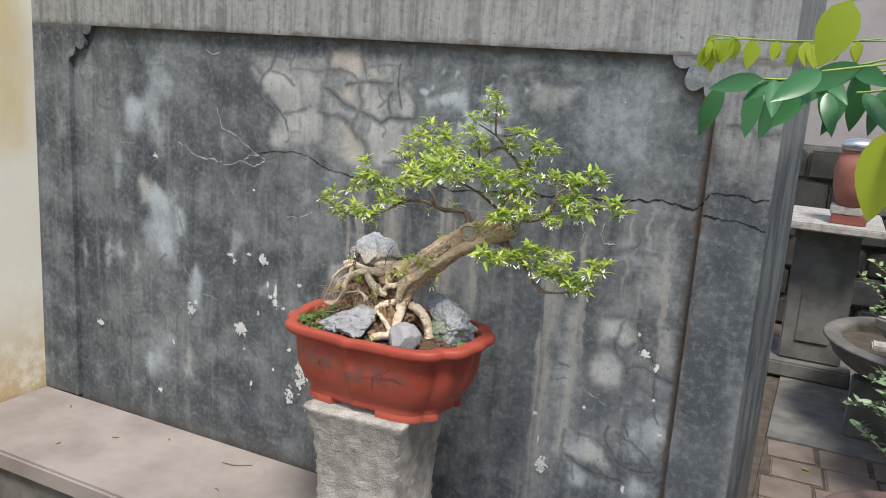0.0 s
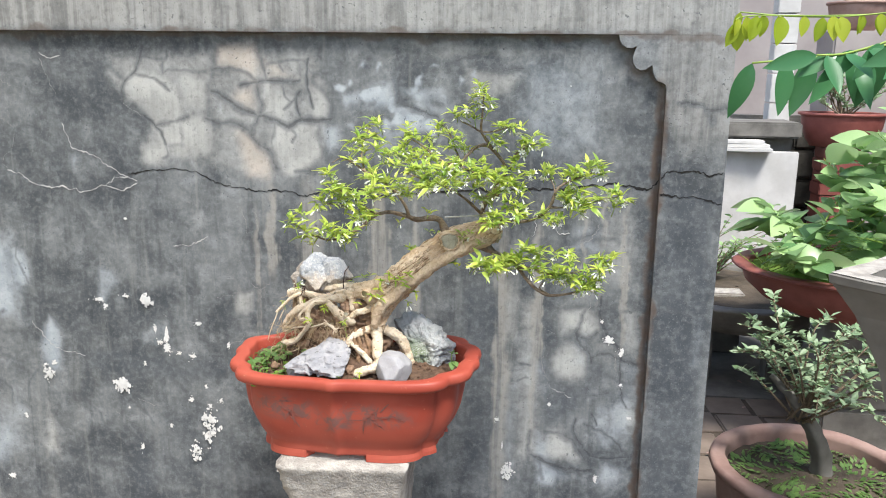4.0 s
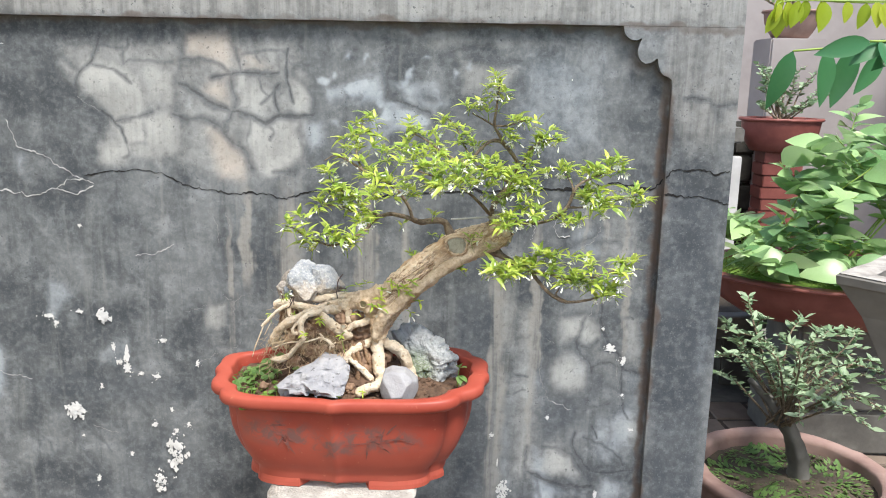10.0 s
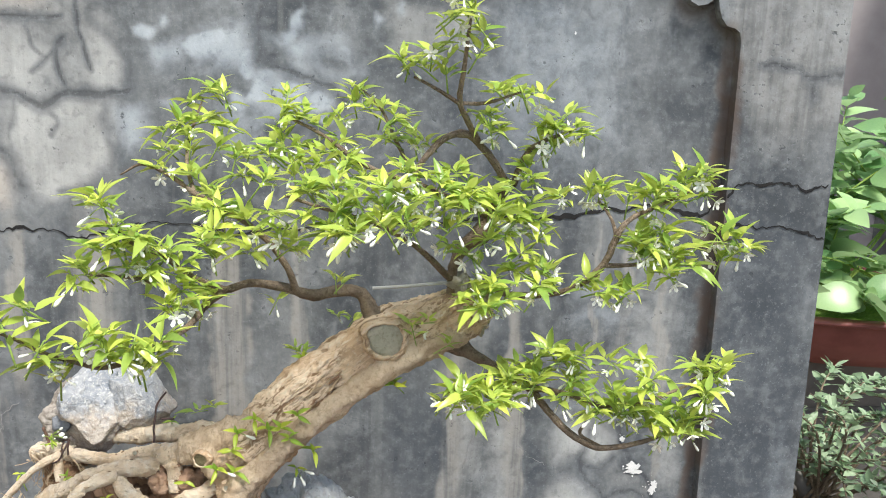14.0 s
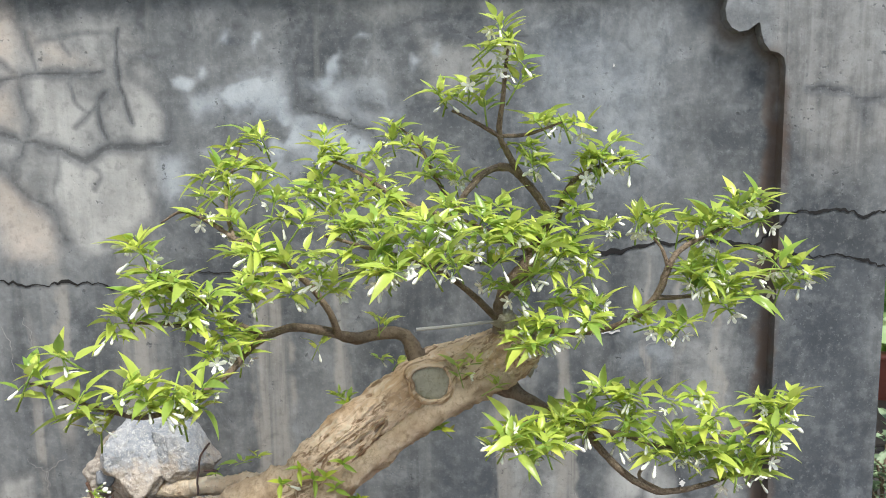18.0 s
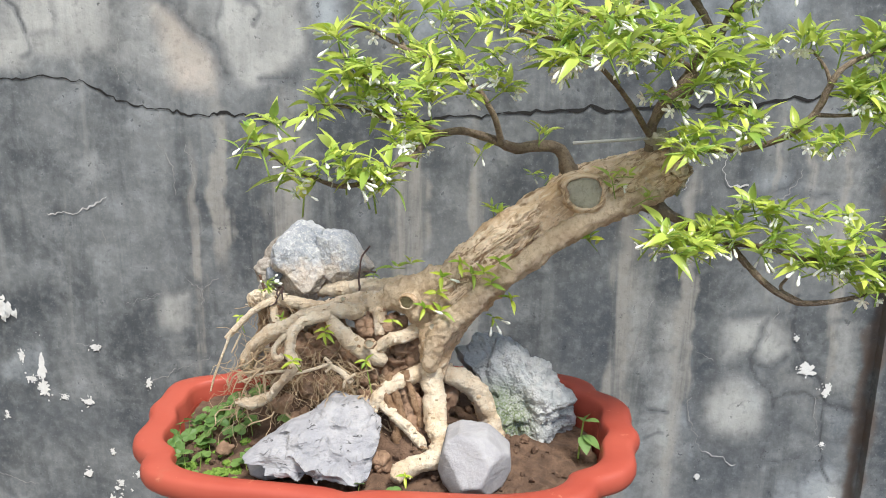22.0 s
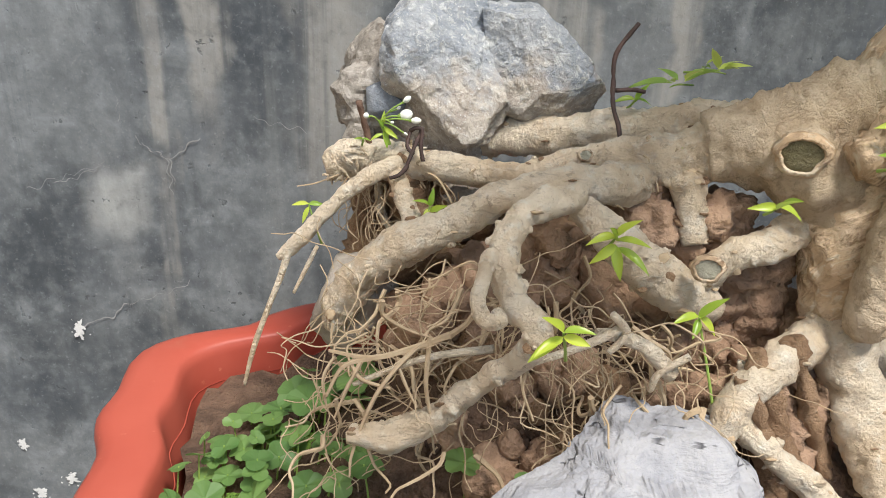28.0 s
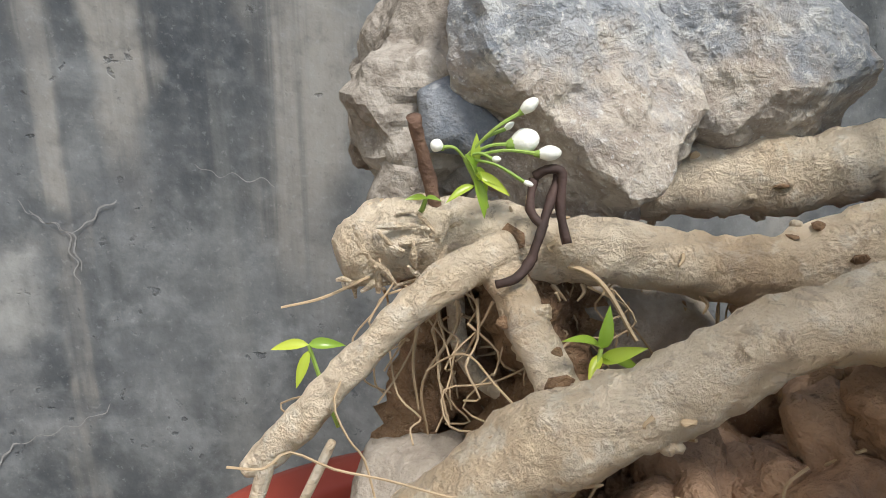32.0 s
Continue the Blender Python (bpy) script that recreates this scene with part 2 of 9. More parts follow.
def colour_noise(self, scale):
    t = self.tree.nodes.new("ShaderNodeTexNoise")
    self.put(t.inputs["Vector"], self.pos), self.put(t.inputs["Scale"], scale), self.put(t.inputs["Detail"], 3.0)
    return t.outputs["Color"]


def tree_z(self):
    s = self.tree.nodes.new("ShaderNodeSeparateXYZ")
    self.put(s.inputs[0], self.pos)
    return s.outputs[2]


Nodes.colour_noise, Nodes.tree_z, Nodes.layer = colour_noise, tree_z, layer


def bark_material(name, a, b, c, scale):
    """Scaly pale bark with furrows."""
    n = Nodes(name)
    broad, mid, fine = n.noise(scale, 6, rough=0.65), n.noise(scale * 5, 7, rough=0.72), n.noise(scale * 22, 5, rough=0.65)
    flake = n.edges(scale * 5, n.vec("ADD", n.pos, n.vec("MULTIPLY", n.colour_noise(scale * 2), (0.02, 0.02, 0.02))))
    colour = n.mix(n.ramp(broad, 0.35, 0.65), a, b)
    colour = n.mix(n.ramp(mid, 0.45, 0.7, 0.0, 0.75), colour, c)
    colour = n.mix(n.ramp(fine, 0.55, 0.75, 0.0, 0.4), colour, (0.62, 0.55, 0.42))
    colour = n.mix(n.math("MULTIPLY", n.ramp(flake, 0.05, 0.0), n.ramp(broad, 0.5, 0.7, 0.0, 0.4)), colour, (0.14, 0.09, 0.05))
    n.bump(n.math("ADD", n.math("ADD", mid, n.math("MULTIPLY", fine, 0.4)), n.ramp(flake, 0.0, 0.12, 0.0, 0.10)), 0.9, 0.004)
    return n.done(colour, 0.82, 0.2)


def root_bark():
    """Smooth tan root skin, pale highlights painted on its lumps, with brown scales and ingrained soil."""
    n = Nodes("pale_root_bark")
    broad, mid, fine = n.noise(38, 5, rough=0.6), n.noise(150, 6, rough=0.68), n.noise(900, 3)
    scales = n.noise(230, 7, rough=0.74, warp=0.5)
    colour = n.mix(n.ramp(broad, 0.36, 0.64), (0.72, 0.56, 0.375), (0.86, 0.73, 0.55))
    # near-white highlights mixed into the colour on the lumps
    colour = n.mix(n.ramp(mid, 0.50, 0.64, 0.0, 0.5), colour, (0.86, 0.80, 0.68))
    colour = n.mix(n.ramp(scales, 0.58, 0.64, 0.0, 0.55), colour, (0.34, 0.23, 0.14))
    colour = n.mix(n.math("MULTIPLY", n.ramp(broad, 0.42, 0.32), n.ramp(mid, 0.35, 0.6, 0.2, 0.6)), colour, (0.36, 0.235, 0.135))
    rings = n.noise(420, 4, stretch=(0.35, 0.35, 1.6), rough=0.6, warp=0.6)
    colour = n.mix(n.ramp(rings, 0.57, 0.66, 0.0, 0.4), colour, (0.44, 0.33, 0.22))
    n.bump(n.math("ADD", n.math("MULTIPLY", mid, 1.2), n.math("ADD", n.math("MULTIPLY", scales, 1.3), n.math("MULTIPLY", fine, 0.4))), 1.0, 0.003)
    return n.done(colour, n.ramp(mid, 0.35, 0.65, 0.62, 0.38), 0.45)


def stone_material(name, a, b, c, vein=(0.62, 0.62, 0.6), scale=35.0, strata=0.0):
    n = Nodes(name)
    broad, mid, fine = n.noise(scale, 6, rough=0.65, warp=0.5), n.noise(scale * 4, 6, rough=0.7), n.noise(scale * 18, 4)
    colour = n.mix(n.ramp(broad, 0.38, 0.62), a, b)
    colour = n.mix(n.ramp(mid, 0.45, 0.7, 0.0, 0.7), colour, c)
    colour = n.mix(n.ramp(fine, 0.58, 0.72, 0.0, 0.25), colour, vein)
    colour = n.mix(n.ramp(n.noise(scale * 1.7, 7, rough=0.72, warp=1.0), 0.60, 0.70, 0.0, 0.6), colour, vein)
    height = n.math("ADD", mid, n.math("MULTIPLY", fine, 0.45))
    if strata:
        layer = n.noise(strata, 5, stretch=(0.22, 0.5, 2.0), rough=0.66, warp=0.25)
        colour = n.mix(n.ramp(layer, 0.42, 0.36, 0.0, 0.28), colour, (0.15, 0.15, 0.157))
        # thin broken ledges
        line = n.ramp(n.math("ABSOLUTE", n.math("SUBTRACT", n.noise(strata * 0.75, 4, stretch=(0.30, 0.4, 1.7), rough=0.6, warp=0.2), 0.52)), 0.012, 0.003)
        line = n.math("MULTIPLY", line, n.ramp(n.noise(strata * 1.1, 3), 0.53, 0.60))
        colour = n.mix(n.math("MULTIPLY", line, 0.85), colour, (0.06, 0.058, 0.062))
        height = n.math("SUBTRACT", n.math("ADD", height, n.math("MULTIPLY", layer, 1.8)), n.math("MULTIPLY", line, 0.9))
    n.bump(height, 0.6, 0.003)
    return n.done(colour, 0.85, 0.25)


def limestone():
    """Blue-grey limestone flecked with white, stained tan on its lower parts."""
    n = Nodes("grey_limestone")
    broad, mid, fine = n.noise(40, 6, rough=0.65, warp=0.5), n.noise(170, 6, rough=0.72, warp=0.4), n.noise(620, 5, rough=0.7)
    colour = n.mix(n.ramp(broad, 0.36, 0.62), (0.245, 0.27, 0.30), (0.40, 0.41, 0.42))
    colour = n.mix(n.ramp(mid, 0.52, 0.62, 0.0, 0.8), colour, (0.56, 0.565, 0.55))
    tan = n.ramp(n.math("ADD", n.tree_z(), n.math("MULTIPLY", n.math("SUBTRACT", n.noise(55, 6, rough=0.68), 0.5), 0.10)), 1.204, 1.176)
    colour = n.mix(n.math("MULTIPLY", tan, 0.75), colour, n.mix(n.ramp(mid, 0.38, 0.6), (0.38, 0.30, 0.225), (0.58, 0.50, 0.40)))
    colour = n.mix(n.ramp(fine, 0.58, 0.66, 0.0, 0.7), colour, (0.70, 0.69, 0.66))
    colour = n.mix(n.ramp(fine, 0.40, 0.30, 0.0, 0.45), colour, (0.14, 0.145, 0.155))
    n.bump(n.math("ADD", mid, n.math("MULTIPLY", fine, 0.6)), 0.9, 0.003)
    return n.done(colour, 0.85, 0.25)


def mossy_rock():
    """Blue-grey rock, greener low down on its face."""
    n = Nodes("mossy_grey_rock")
    broad, mid, fine = n.noise(30, 6, rough=0.65, warp=0.5), n.noise(110, 6, rough=0.7), n.noise(480, 4)
    colour = n.mix(n.ramp(broad, 0.38, 0.62), (0.36, 0.38, 0.38), (0.55, 0.555, 0.545))
    colour = n.mix(n.ramp(mid, 0.5, 0.68, 0.0, 0.7), colour, (0.58, 0.59, 0.58))
    colour = n.mix(n.ramp(mid, 0.42, 0.3, 0.0, 0.6), colour, (0.16, 0.175, 0.18))
    patch = n.ramp(n.vec("LENGTH", n.vec("MULTIPLY", n.vec("SUBTRACT", n.pos, (0.01, -0.29, 1.045)), (18, 10, 22))), 1.15, 0.45)
    colour = n.mix(n.math("MULTIPLY", patch, n.ramp(fine, 0.35, 0.6, 0.3, 0.9)), colour, (0.14, 0.19, 0.07))
    n.bump(n.math("ADD", mid, n.math("MULTIPLY", fine, 0.5)), 1.0, 0.005)
    return n.done(colour, 0.85, 0.25)


def pot_material():
    n = Nodes("painted_red_clay")
    broad, fine = n.noise(9, 5), n.noise(120, 4)
    colour = n.mix(n.ramp(broad, 0.35, 0.65), (0.335, 0.058, 0.036), (0.40, 0.083, 0.052))
    scuff = n.ramp(n.noise(26, 6, rough=0.7, stretch=(1, 1, 2.5)), 0.6, 0.75, 0.0, 0.4)
    colour = n.mix(scuff, colour, (0.36, 0.12, 0.075))
    colour = n.mix(n.ramp(fine, 0.66, 0.75, 0.0, 0.5), colour, (0.58, 0.22, 0.13))
    smear = n.noise(42, 6, rough=0.7, warp=0.8)
    for x, z, rx, rz in ((-0.205, 0.978, 0.085, 0.034), (-0.035, 0.978, 0.10, 0.030), (-0.12, 0.958, 0.07, 0.024)):
        spot = n.ramp(n.vec("LENGTH", n.vec("MULTIPLY", n.vec("SUBTRACT", n.pos, (x, 0, z)), (1 / rx, 0, 1 / rz))), 1.1, 0.35)
        colour = n.mix(n.math("MULTIPLY", spot, n.ramp(smear, 0.40, 0.60, 0.0, 0.85)), colour, (0.155, 0.095, 0.085))
    n.bump(n.math("ADD", broad, n.math("MULTIPLY", fine, 0.2)), 0.25, 0.0015)
    return n.done(colour, n.ramp(broad, 0.3, 0.7, 0.44, 0.62), 0.35)


def limewash():
    """Cream limewash with ochre run stains, damp and peeling near the foot."""
    n = Nodes("ochre_limewash")
    cloud, mid = n.noise(2.6, 6, stretch=(1, 1, 0.5)), n.noise(14, 6, rough=0.65)
    colour = n.mix(n.ramp(cloud, 0.42, 0.66), (0.90, 0.85, 0.72), (0.80, 0.66, 0.40))
    low = n.ramp(n.math("ADD", n.tree_z(), n.math("MULTIPLY", mid, 0.5)), 1.15, 0.65)
    colour = n.mix(n.math("MULTIPLY", low, n.ramp(mid, 0.35, 0.6, 0.2, 0.9)), colour, (0.55, 0.36, 0.13))
    colour = n.mix(n.math("MULTIPLY", low, n.ramp(mid, 0.58, 0.64)), colour, (0.6, 0.5, 0.42))
    n.bump(mid, 0.4, 0.004)
    return n.done(colour, 0.9, 0.2)


def trunk_bark(way):
    """Bark furrowed along the way the trunk leans."""
    n = Nodes("furrowed_trunk_bark")
    d = Vector(way).normalized()
    a = d.cross(Vector((0, 1, 0))).normalized()
    b = d.cross(a)
    join_v = n.tree.nodes.new("ShaderNodeCombineXYZ")
    for k, (axis, s) in enumerate(((d, 0.22), (a, 1.0), (b, 1.0))):
        n.put(join_v.inputs[k], n.math("MULTIPLY", n.vec("DOT_PRODUCT", n.pos, tuple(axis)), s))
    along = join_v.outputs[0]
    furrow, fine, broad = n.noise(150, 6, along, 0.62, warp=0.7), n.noise(420, 4, along, 0.6), n.noise(28, 5)
    scale = n.noise(190, 5, rough=0.65)
    colour = n.mix(n.ramp(broad, 0.38, 0.62), (0.60, 0.425, 0.265), (0.74, 0.58, 0.41))
    colour = n.mix(n.math("MULTIPLY", n.ramp(furrow, 0.50, 0.41), n.ramp(broad, 0.4, 0.6, 0.35, 0.9)), colour, (0.22, 0.132, 0.07))
    colour = n.mix(n.ramp(furrow, 0.55, 0.64, 0.0, 0.8), colour, (0.74, 0.63, 0.47))
    colour = n.mix(n.ramp(scale, 0.56, 0.68, 0.0, 0.6), colour, (0.62, 0.53, 0.40))
    colour = n.mix(n.ramp(scale, 0.42, 0.33, 0.0, 0.5), colour, (0.3, 0.2, 0.12))
    n.bump(n.math("ADD", n.math("MULTIPLY", furrow, 0.8), n.math("ADD", n.math("MULTIPLY", fine, 0.35), n.math("MULTIPLY", scale, 0.6))), 1.0, 0.005)
    return n.done(colour, 0.85, 0.2)


M_WALL = wall_material()
M_CRACK = plain("crack_shadow", (0.012, 0.012, 0.013), (0.02, 0.019, 0.018), 60)
M_WHITE = plain("old_lime_splash", (0.62, 0.62, 0.6), (0.74, 0.74, 0.72), 90, 0.9)
M_SALT = plain("pale_mended_crack", (0.20, 0.20, 0.198), (0.36, 0.36, 0.355), 60, 0.9)
M_LINE = plain("white_lime_line", (0.36, 0.36, 0.355), (0.62, 0.62, 0.61), 70, 0.9)
M_YELLOW = limewash()
M_BENCH = plain("worn_brown_cement", (0.23, 0.198, 0.178), (0.36, 0.318, 0.29), 4.5, 0.8, 0.35, 0.004)
M_CONCRETE = plain("rough_concrete", (0.25, 0.23, 0.205), (0.50, 0.47, 0.425), 30, 0.95, 1.0, 0.005)
M_GREY = plain("dark_cement", (0.10, 0.095, 0.085), (0.21, 0.20, 0.18), 8, 0.85, 0.5, 0.004)
M_PALE = plain("pale_cement", (0.5, 0.49, 0.47), (0.68, 0.67, 0.65), 6, 0.85, 0.4, 0.003)
# near-black stone: the deep shade behind the table put into the colour
M_GAPSHADE = plain("shade_dark_stone", (0.03, 0.03, 0.026), (0.075, 0.07, 0.06), 9, 0.9, 0.6, 0.005)
M_PAVER = plain("red_brown_paver", (0.145, 0.112, 0.088), (0.235, 0.185, 0.148), 7, 0.85, 0.5, 0.003)
M_EARTH = plain("damp_earth", (0.06, 0.048, 0.036), (0.12, 0.095, 0.07), 14, 0.95, 0.7, 0.006)
M_SOIL = plain("potting_soil", (0.065, 0.040, 0.027), (0.195, 0.122, 0.08), 80, 0.95, 1.0, 0.005)
M_CLAY = plain("brown_clay_lump", (0.18, 0.108, 0.068), (0.46, 0.305, 0.20), 55, 0.95, 1.0, 0.004)
M_POT = pot_material()
M_INK = plain("dark_brush_paint", (0.155, 0.09, 0.08), (0.31, 0.08, 0.055), 130, 0.6)
M_TERRA = plain("maroon_glazed_clay", (0.19, 0.058, 0.048), (0.28, 0.095, 0.078), 10, 0.45, 0.3, 0.002)
M_BURNT = plain("faded_terracotta", (0.27, 0.165, 0.14), (0.40, 0.275, 0.235), 10, 0.75, 0.4, 0.003)
M_TRUNK = trunk_bark((0.78, 0.1, 0.6))
M_ROOT = root_bark()
M_VEIN = bark_material("smooth_live_bark", (0.55, 0.415, 0.275), (0.70, 0.565, 0.40), (0.36, 0.25, 0.155), 40)
M_SPROUT = leafy("yellow_green_sprout_leaf", (0.13, 0.32, 0.02), (0.58, 0.66, 0.06), (0.60, 0.70, 0.16), 0.28, 0.35)
M_RAW = bark_material("rotten_wood", (0.29, 0.175, 0.10), (0.42, 0.27, 0.16), (0.17, 0.10, 0.058), 60)
M_TWIG = bark_material("young_branch_bark", (0.20, 0.15, 0.105), (0.33, 0.26, 0.185), (0.11, 0.08, 0.056), 60)
M_ROOTLET = plain("dry_rootlet", (0.36, 0.26, 0.155), (0.52, 0.40, 0.26), 120, 0.85)
M_CUT = bark_material("weathered_cut_wood", (0.46, 0.435, 0.33), (0.58, 0.55, 0.43), (0.34, 0.30, 0.21), 70)
M_OLIVE = bark_material("olive_weathered_wood", (0.19, 0.165, 0.085), (0.29, 0.25, 0.14), (0.10, 0.08, 0.045), 70)
M_LIME = limestone()
M_TANLIME = stone_material("tan_stained_limestone", (0.215, 0.19, 0.16), (0.33, 0.30, 0.26), (0.12, 0.095, 0.075), (0.50, 0.47, 0.42), 40)
M_CHIP = stone_material("blue_slate_chip", (0.12, 0.135, 0.155), (0.19, 0.205, 0.225), (0.26, 0.27, 0.28), (0.36, 0.37, 0.38), 60)
M_TAN = stone_material("tan_limestone", (0.30, 0.255, 0.205), (0.42, 0.37, 0.31), (0.25, 0.21, 0.17), (0.55, 0.5, 0.42))
M_SLATE = stone_material("grey_slate", (0.29, 0.29, 0.305), (0.37, 0.365, 0.37), (0.235, 0.238, 0.255), (0.43, 0.425, 0.43), 25, 60)
M_ROCK = mossy_rock()
M_SMOOTH = stone_material("smooth_grey_stone", (0.29, 0.285, 0.295), (0.37, 0.365, 0.37), (0.31, 0.30, 0.295), (0.44, 0.435, 0.44), 20)
M_LEAF = leafy("bright_young_leaf", (0.11, 0.28, 0.03), (0.66, 0.74, 0.12), (0.68, 0.76, 0.24), 0.28, 0.38)
M_CLOVER = leafy("clover_leaf", (0.075, 0.185, 0.045), (0.20, 0.34, 0.09), (0.28, 0.38, 0.14), 0.5)
M_BROAD = leafy("broad_garden_leaf", (0.06, 0.21, 0.045), (0.42, 0.61, 0.26), (0.50, 0.64, 0.36), 0.3, 0.3)
M_PINNATE = leafy("dark_compound_leaf", (0.035, 0.14, 0.05), (0.06, 0.20, 0.08), (0.08, 0.22, 0.08), 0.3, 0.25)
M_LIMELEAF = leafy("new_yellow_green_leaf", (0.28, 0.42, 0.02), (0.45, 0.52, 0.04), (0.5, 0.55, 0.08), 0.4, 0.45)
M_SHRUB = leafy("grey_green_shrub_leaf", (0.13, 0.24, 0.11), (0.36, 0.47, 0.30), (0.4, 0.48, 0.3), 0.45, 0.2)
M_MOSS = plain("bright_moss", (0.10, 0.19, 0.03), (0.22, 0.34, 0.06), 120, 0.95, 0.9, 0.004)
M_STALK = plain("green_stalk", (0.20, 0.32, 0.06), (0.32, 0.42, 0.1), 90, 0.6)
M_BUD = plain("white_flower_bud", (0.78, 0.8, 0.68), (0.86, 0.86, 0.80), 80, 0.5)
M_WIRE = plain("grey_training_wire", (0.35, 0.35, 0.33), (0.46, 0.46, 0.44), 90, 0.5)
M_DARKWIRE = plain("dark_training_wire", (0.035, 0.024, 0.02), (0.11, 0.065, 0.055), 90, 0.7)
M_STUB = plain("dark_red_brown_twig", (0.075, 0.042, 0.03), (0.19, 0.115, 0.08), 140, 0.8, 0.6)
M_STEEL = plain("brushed_aluminium", (0.55, 0.56, 0.58), (0.66, 0.67, 0.68), 30, 0.35, 0.1, 0.001, 0.5, 0.8)


# ---- building helpers ----
def part(name, bm, material, parent=None, label=""):
    """Links a bmesh, or (verts, faces), or a mesh as one object under a thing."""
    if isinstance(bm, bmesh.types.BMesh):
        data = bpy.data.meshes.new(name)
        bmesh.ops.recalc_face_normals(bm, faces=bm.faces)
        bm.to_mesh(data)
        bm.free()
    elif isinstance(bm, tuple):
        data = bpy.data.meshes.new(name)
        data.from_pydata(bm[0], [], bm[1])
    else:
        data = bm
    if material and not data.materials:
        data.materials.append(material)
    ob = new(name, data)
    if parent:
        ob.parent = parent
        ob.matrix_parent_inverse = Matrix.Translation(-parent.location) if parent.type == "EMPTY" else Matrix()
    if label:
        ob["label"] = label
    return ob


def smooth(ob):
    ob.data.polygons.foreach_set("use_smooth", [True] * len(ob.data.polygons))
    return ob


def thing(name, at, label, category, group=""):
    ob = new(name)
    ob.location = at
    ob.empty_display_size = 0.05
    return tagged(ob, label, category, group)


def box(bm, x0, x1, y0, y1, z0, z1, bevel=0.0):
    made = bmesh.ops.create_cube(bm, size=1.0)["verts"]
    bmesh.ops.scale(bm, vec=(x1 - x0, y1 - y0, z1 - z0), verts=made)
    bmesh.ops.translate(bm, vec=((x0 + x1) / 2, (y0 + y1) / 2, (z0 + z1) / 2), verts=made)
    if bevel:
        edges = list({e for v in made for e in v.link_edges})
        bmesh.ops.bevel(bm, geom=edges, offset=bevel, segments=2, affect="EDGES")
    return bm


def boxed(name, dims, material, parent=None, bevel=0.004, label=""):
    return part(name, box(bmesh.new(), *dims, bevel), material, parent, label)


def wobble(p, scale, amount):
    return Vector(noise.noise_vector(Vector(p) * scale)) * amount


def spline(points, steps):
    """Catmull-Rom through points of any size."""
    pts = [np.array(p, float) for p in points]
    pts = [2 * pts[0] - pts[1]] + pts + [2 * pts[-1] - pts[-2]]
    out = []
    for i in range(1, len(pts) - 2):
        a, b, c, d = pts[i - 1:i + 3]
        for k in range(steps):
            t = k / steps
            out.append(0.5 * (2 * b + (c - a) * t + (2 * a - 5 * b + 4 * c - d) * t * t + (3 * b - a - 3 * c + d) * t ** 3))
    out.append(pts[-2])
    return out


def tube(points, sides=8, steps=4, rough=0.0, grain=60.0):
    """A tapered, uneven tube along points (x, y, z, radius)."""
    path = spline(points, steps)
    verts, faces = [], []
    up = Vector((0.3, 0.9, 0.2))
    for i, p in enumerate(path):
        ahead = Vector(path[min(i + 1, len(path) - 1)][:3]) - Vector(path[max(i - 1, 0)][:3])
        ahead = ahead.normalized() if ahead.length > 1e-9 else Vector((0, 0, 1))
        side = ahead.cross(up)
        side = side.normalized() if side.length > 1e-4 else Vector((1, 0, 0))
        up = side.cross(ahead)
        r = max(p[3], 0.0002)
        for k in range(sides):
            a = math.tau * k / sides
            d = side * math.cos(a) + up * math.sin(a)
            q = Vector(p[:3]) + d * r
            if rough:
                flute = noise.noise((1.3 * math.cos(a) + 40 * p[3], 1.3 * math.sin(a), i * 0.06))
                q += d * r * rough * (1.1 * noise.noise(q * grain) + 0.7 * noise.noise(q * grain * 2.7) + 0.4 * noise.noise(q * grain * 6.1) + 0.6 * flute)
            verts.append(q)
    for i in range(len(path) - 1):
        for k in range(sides):
            a, b = i * sides + k, i * sides + (k + 1) % sides
            faces.append((a, b, b + sides, a + sides))
    n = len(verts)
    verts += [Vector(path[0][:3]), Vector(path[-1][:3])]
    for k in range(sides):
        faces.append((n, (k + 1) % sides, k))
        faces.append((n + 1, n - sides + k, n - sides + (k + 1) % sides))
    return verts, faces


def join(items):
    """One (verts, faces) out of several."""
    verts, faces = [], []
    for v, f in items:
        k = len(verts)
        verts += v
        faces += [tuple(i + k for i in face) for face in f]
    return verts, faces


def loft(rings, close=True):
    """Quads between rings of equal length."""
    verts = [v for ring in rings for v in ring]
    n = len(rings[0])
    faces = [(i * n + k, i * n + (k + 1) % n, (i + 1) * n + (k + 1) % n, (i + 1) * n + k) for i in range(len(rings) - 1) for k in range(n)]
    if close:
        faces.append(tuple(range(n - 1, -1, -1)))
        faces.append(tuple(range((len(rings) - 1) * n, len(rings) * n)))
    return verts, faces


def leaf_mesh(name, length, width, bend, fold, material, rows=5, tip=1.6):
    """A leaf along +x, its face up (+z), folded on the midrib and bent down at the tip."""
    verts, faces = [], []
    for i in range(rows + 1):
        t = i / rows
        w = width * 0.5 * max(0.02, math.sin(math.pi * t ** (0.62 if tip > 1.3 else 0.8)) ** 0.9) * (1 if i < rows else 0.05)
        x, z = length * t, -bend * length * t * t
        verts += [(x, -w, z + fold * w), (x, 0, z), (x, w, z + fold * w)]
    for i in range(rows):
        a = 3 * i
        faces += [(a, a + 1, a + 4, a + 3), (a + 1, a + 2, a + 5, a + 4)]
    data = bpy.data.meshes.new(name)
    data.from_pydata(verts, [], faces)
    data.materials.append(material)
    data.polygons.foreach_set("use_smooth", [True] * len(data.polygons))
    return data


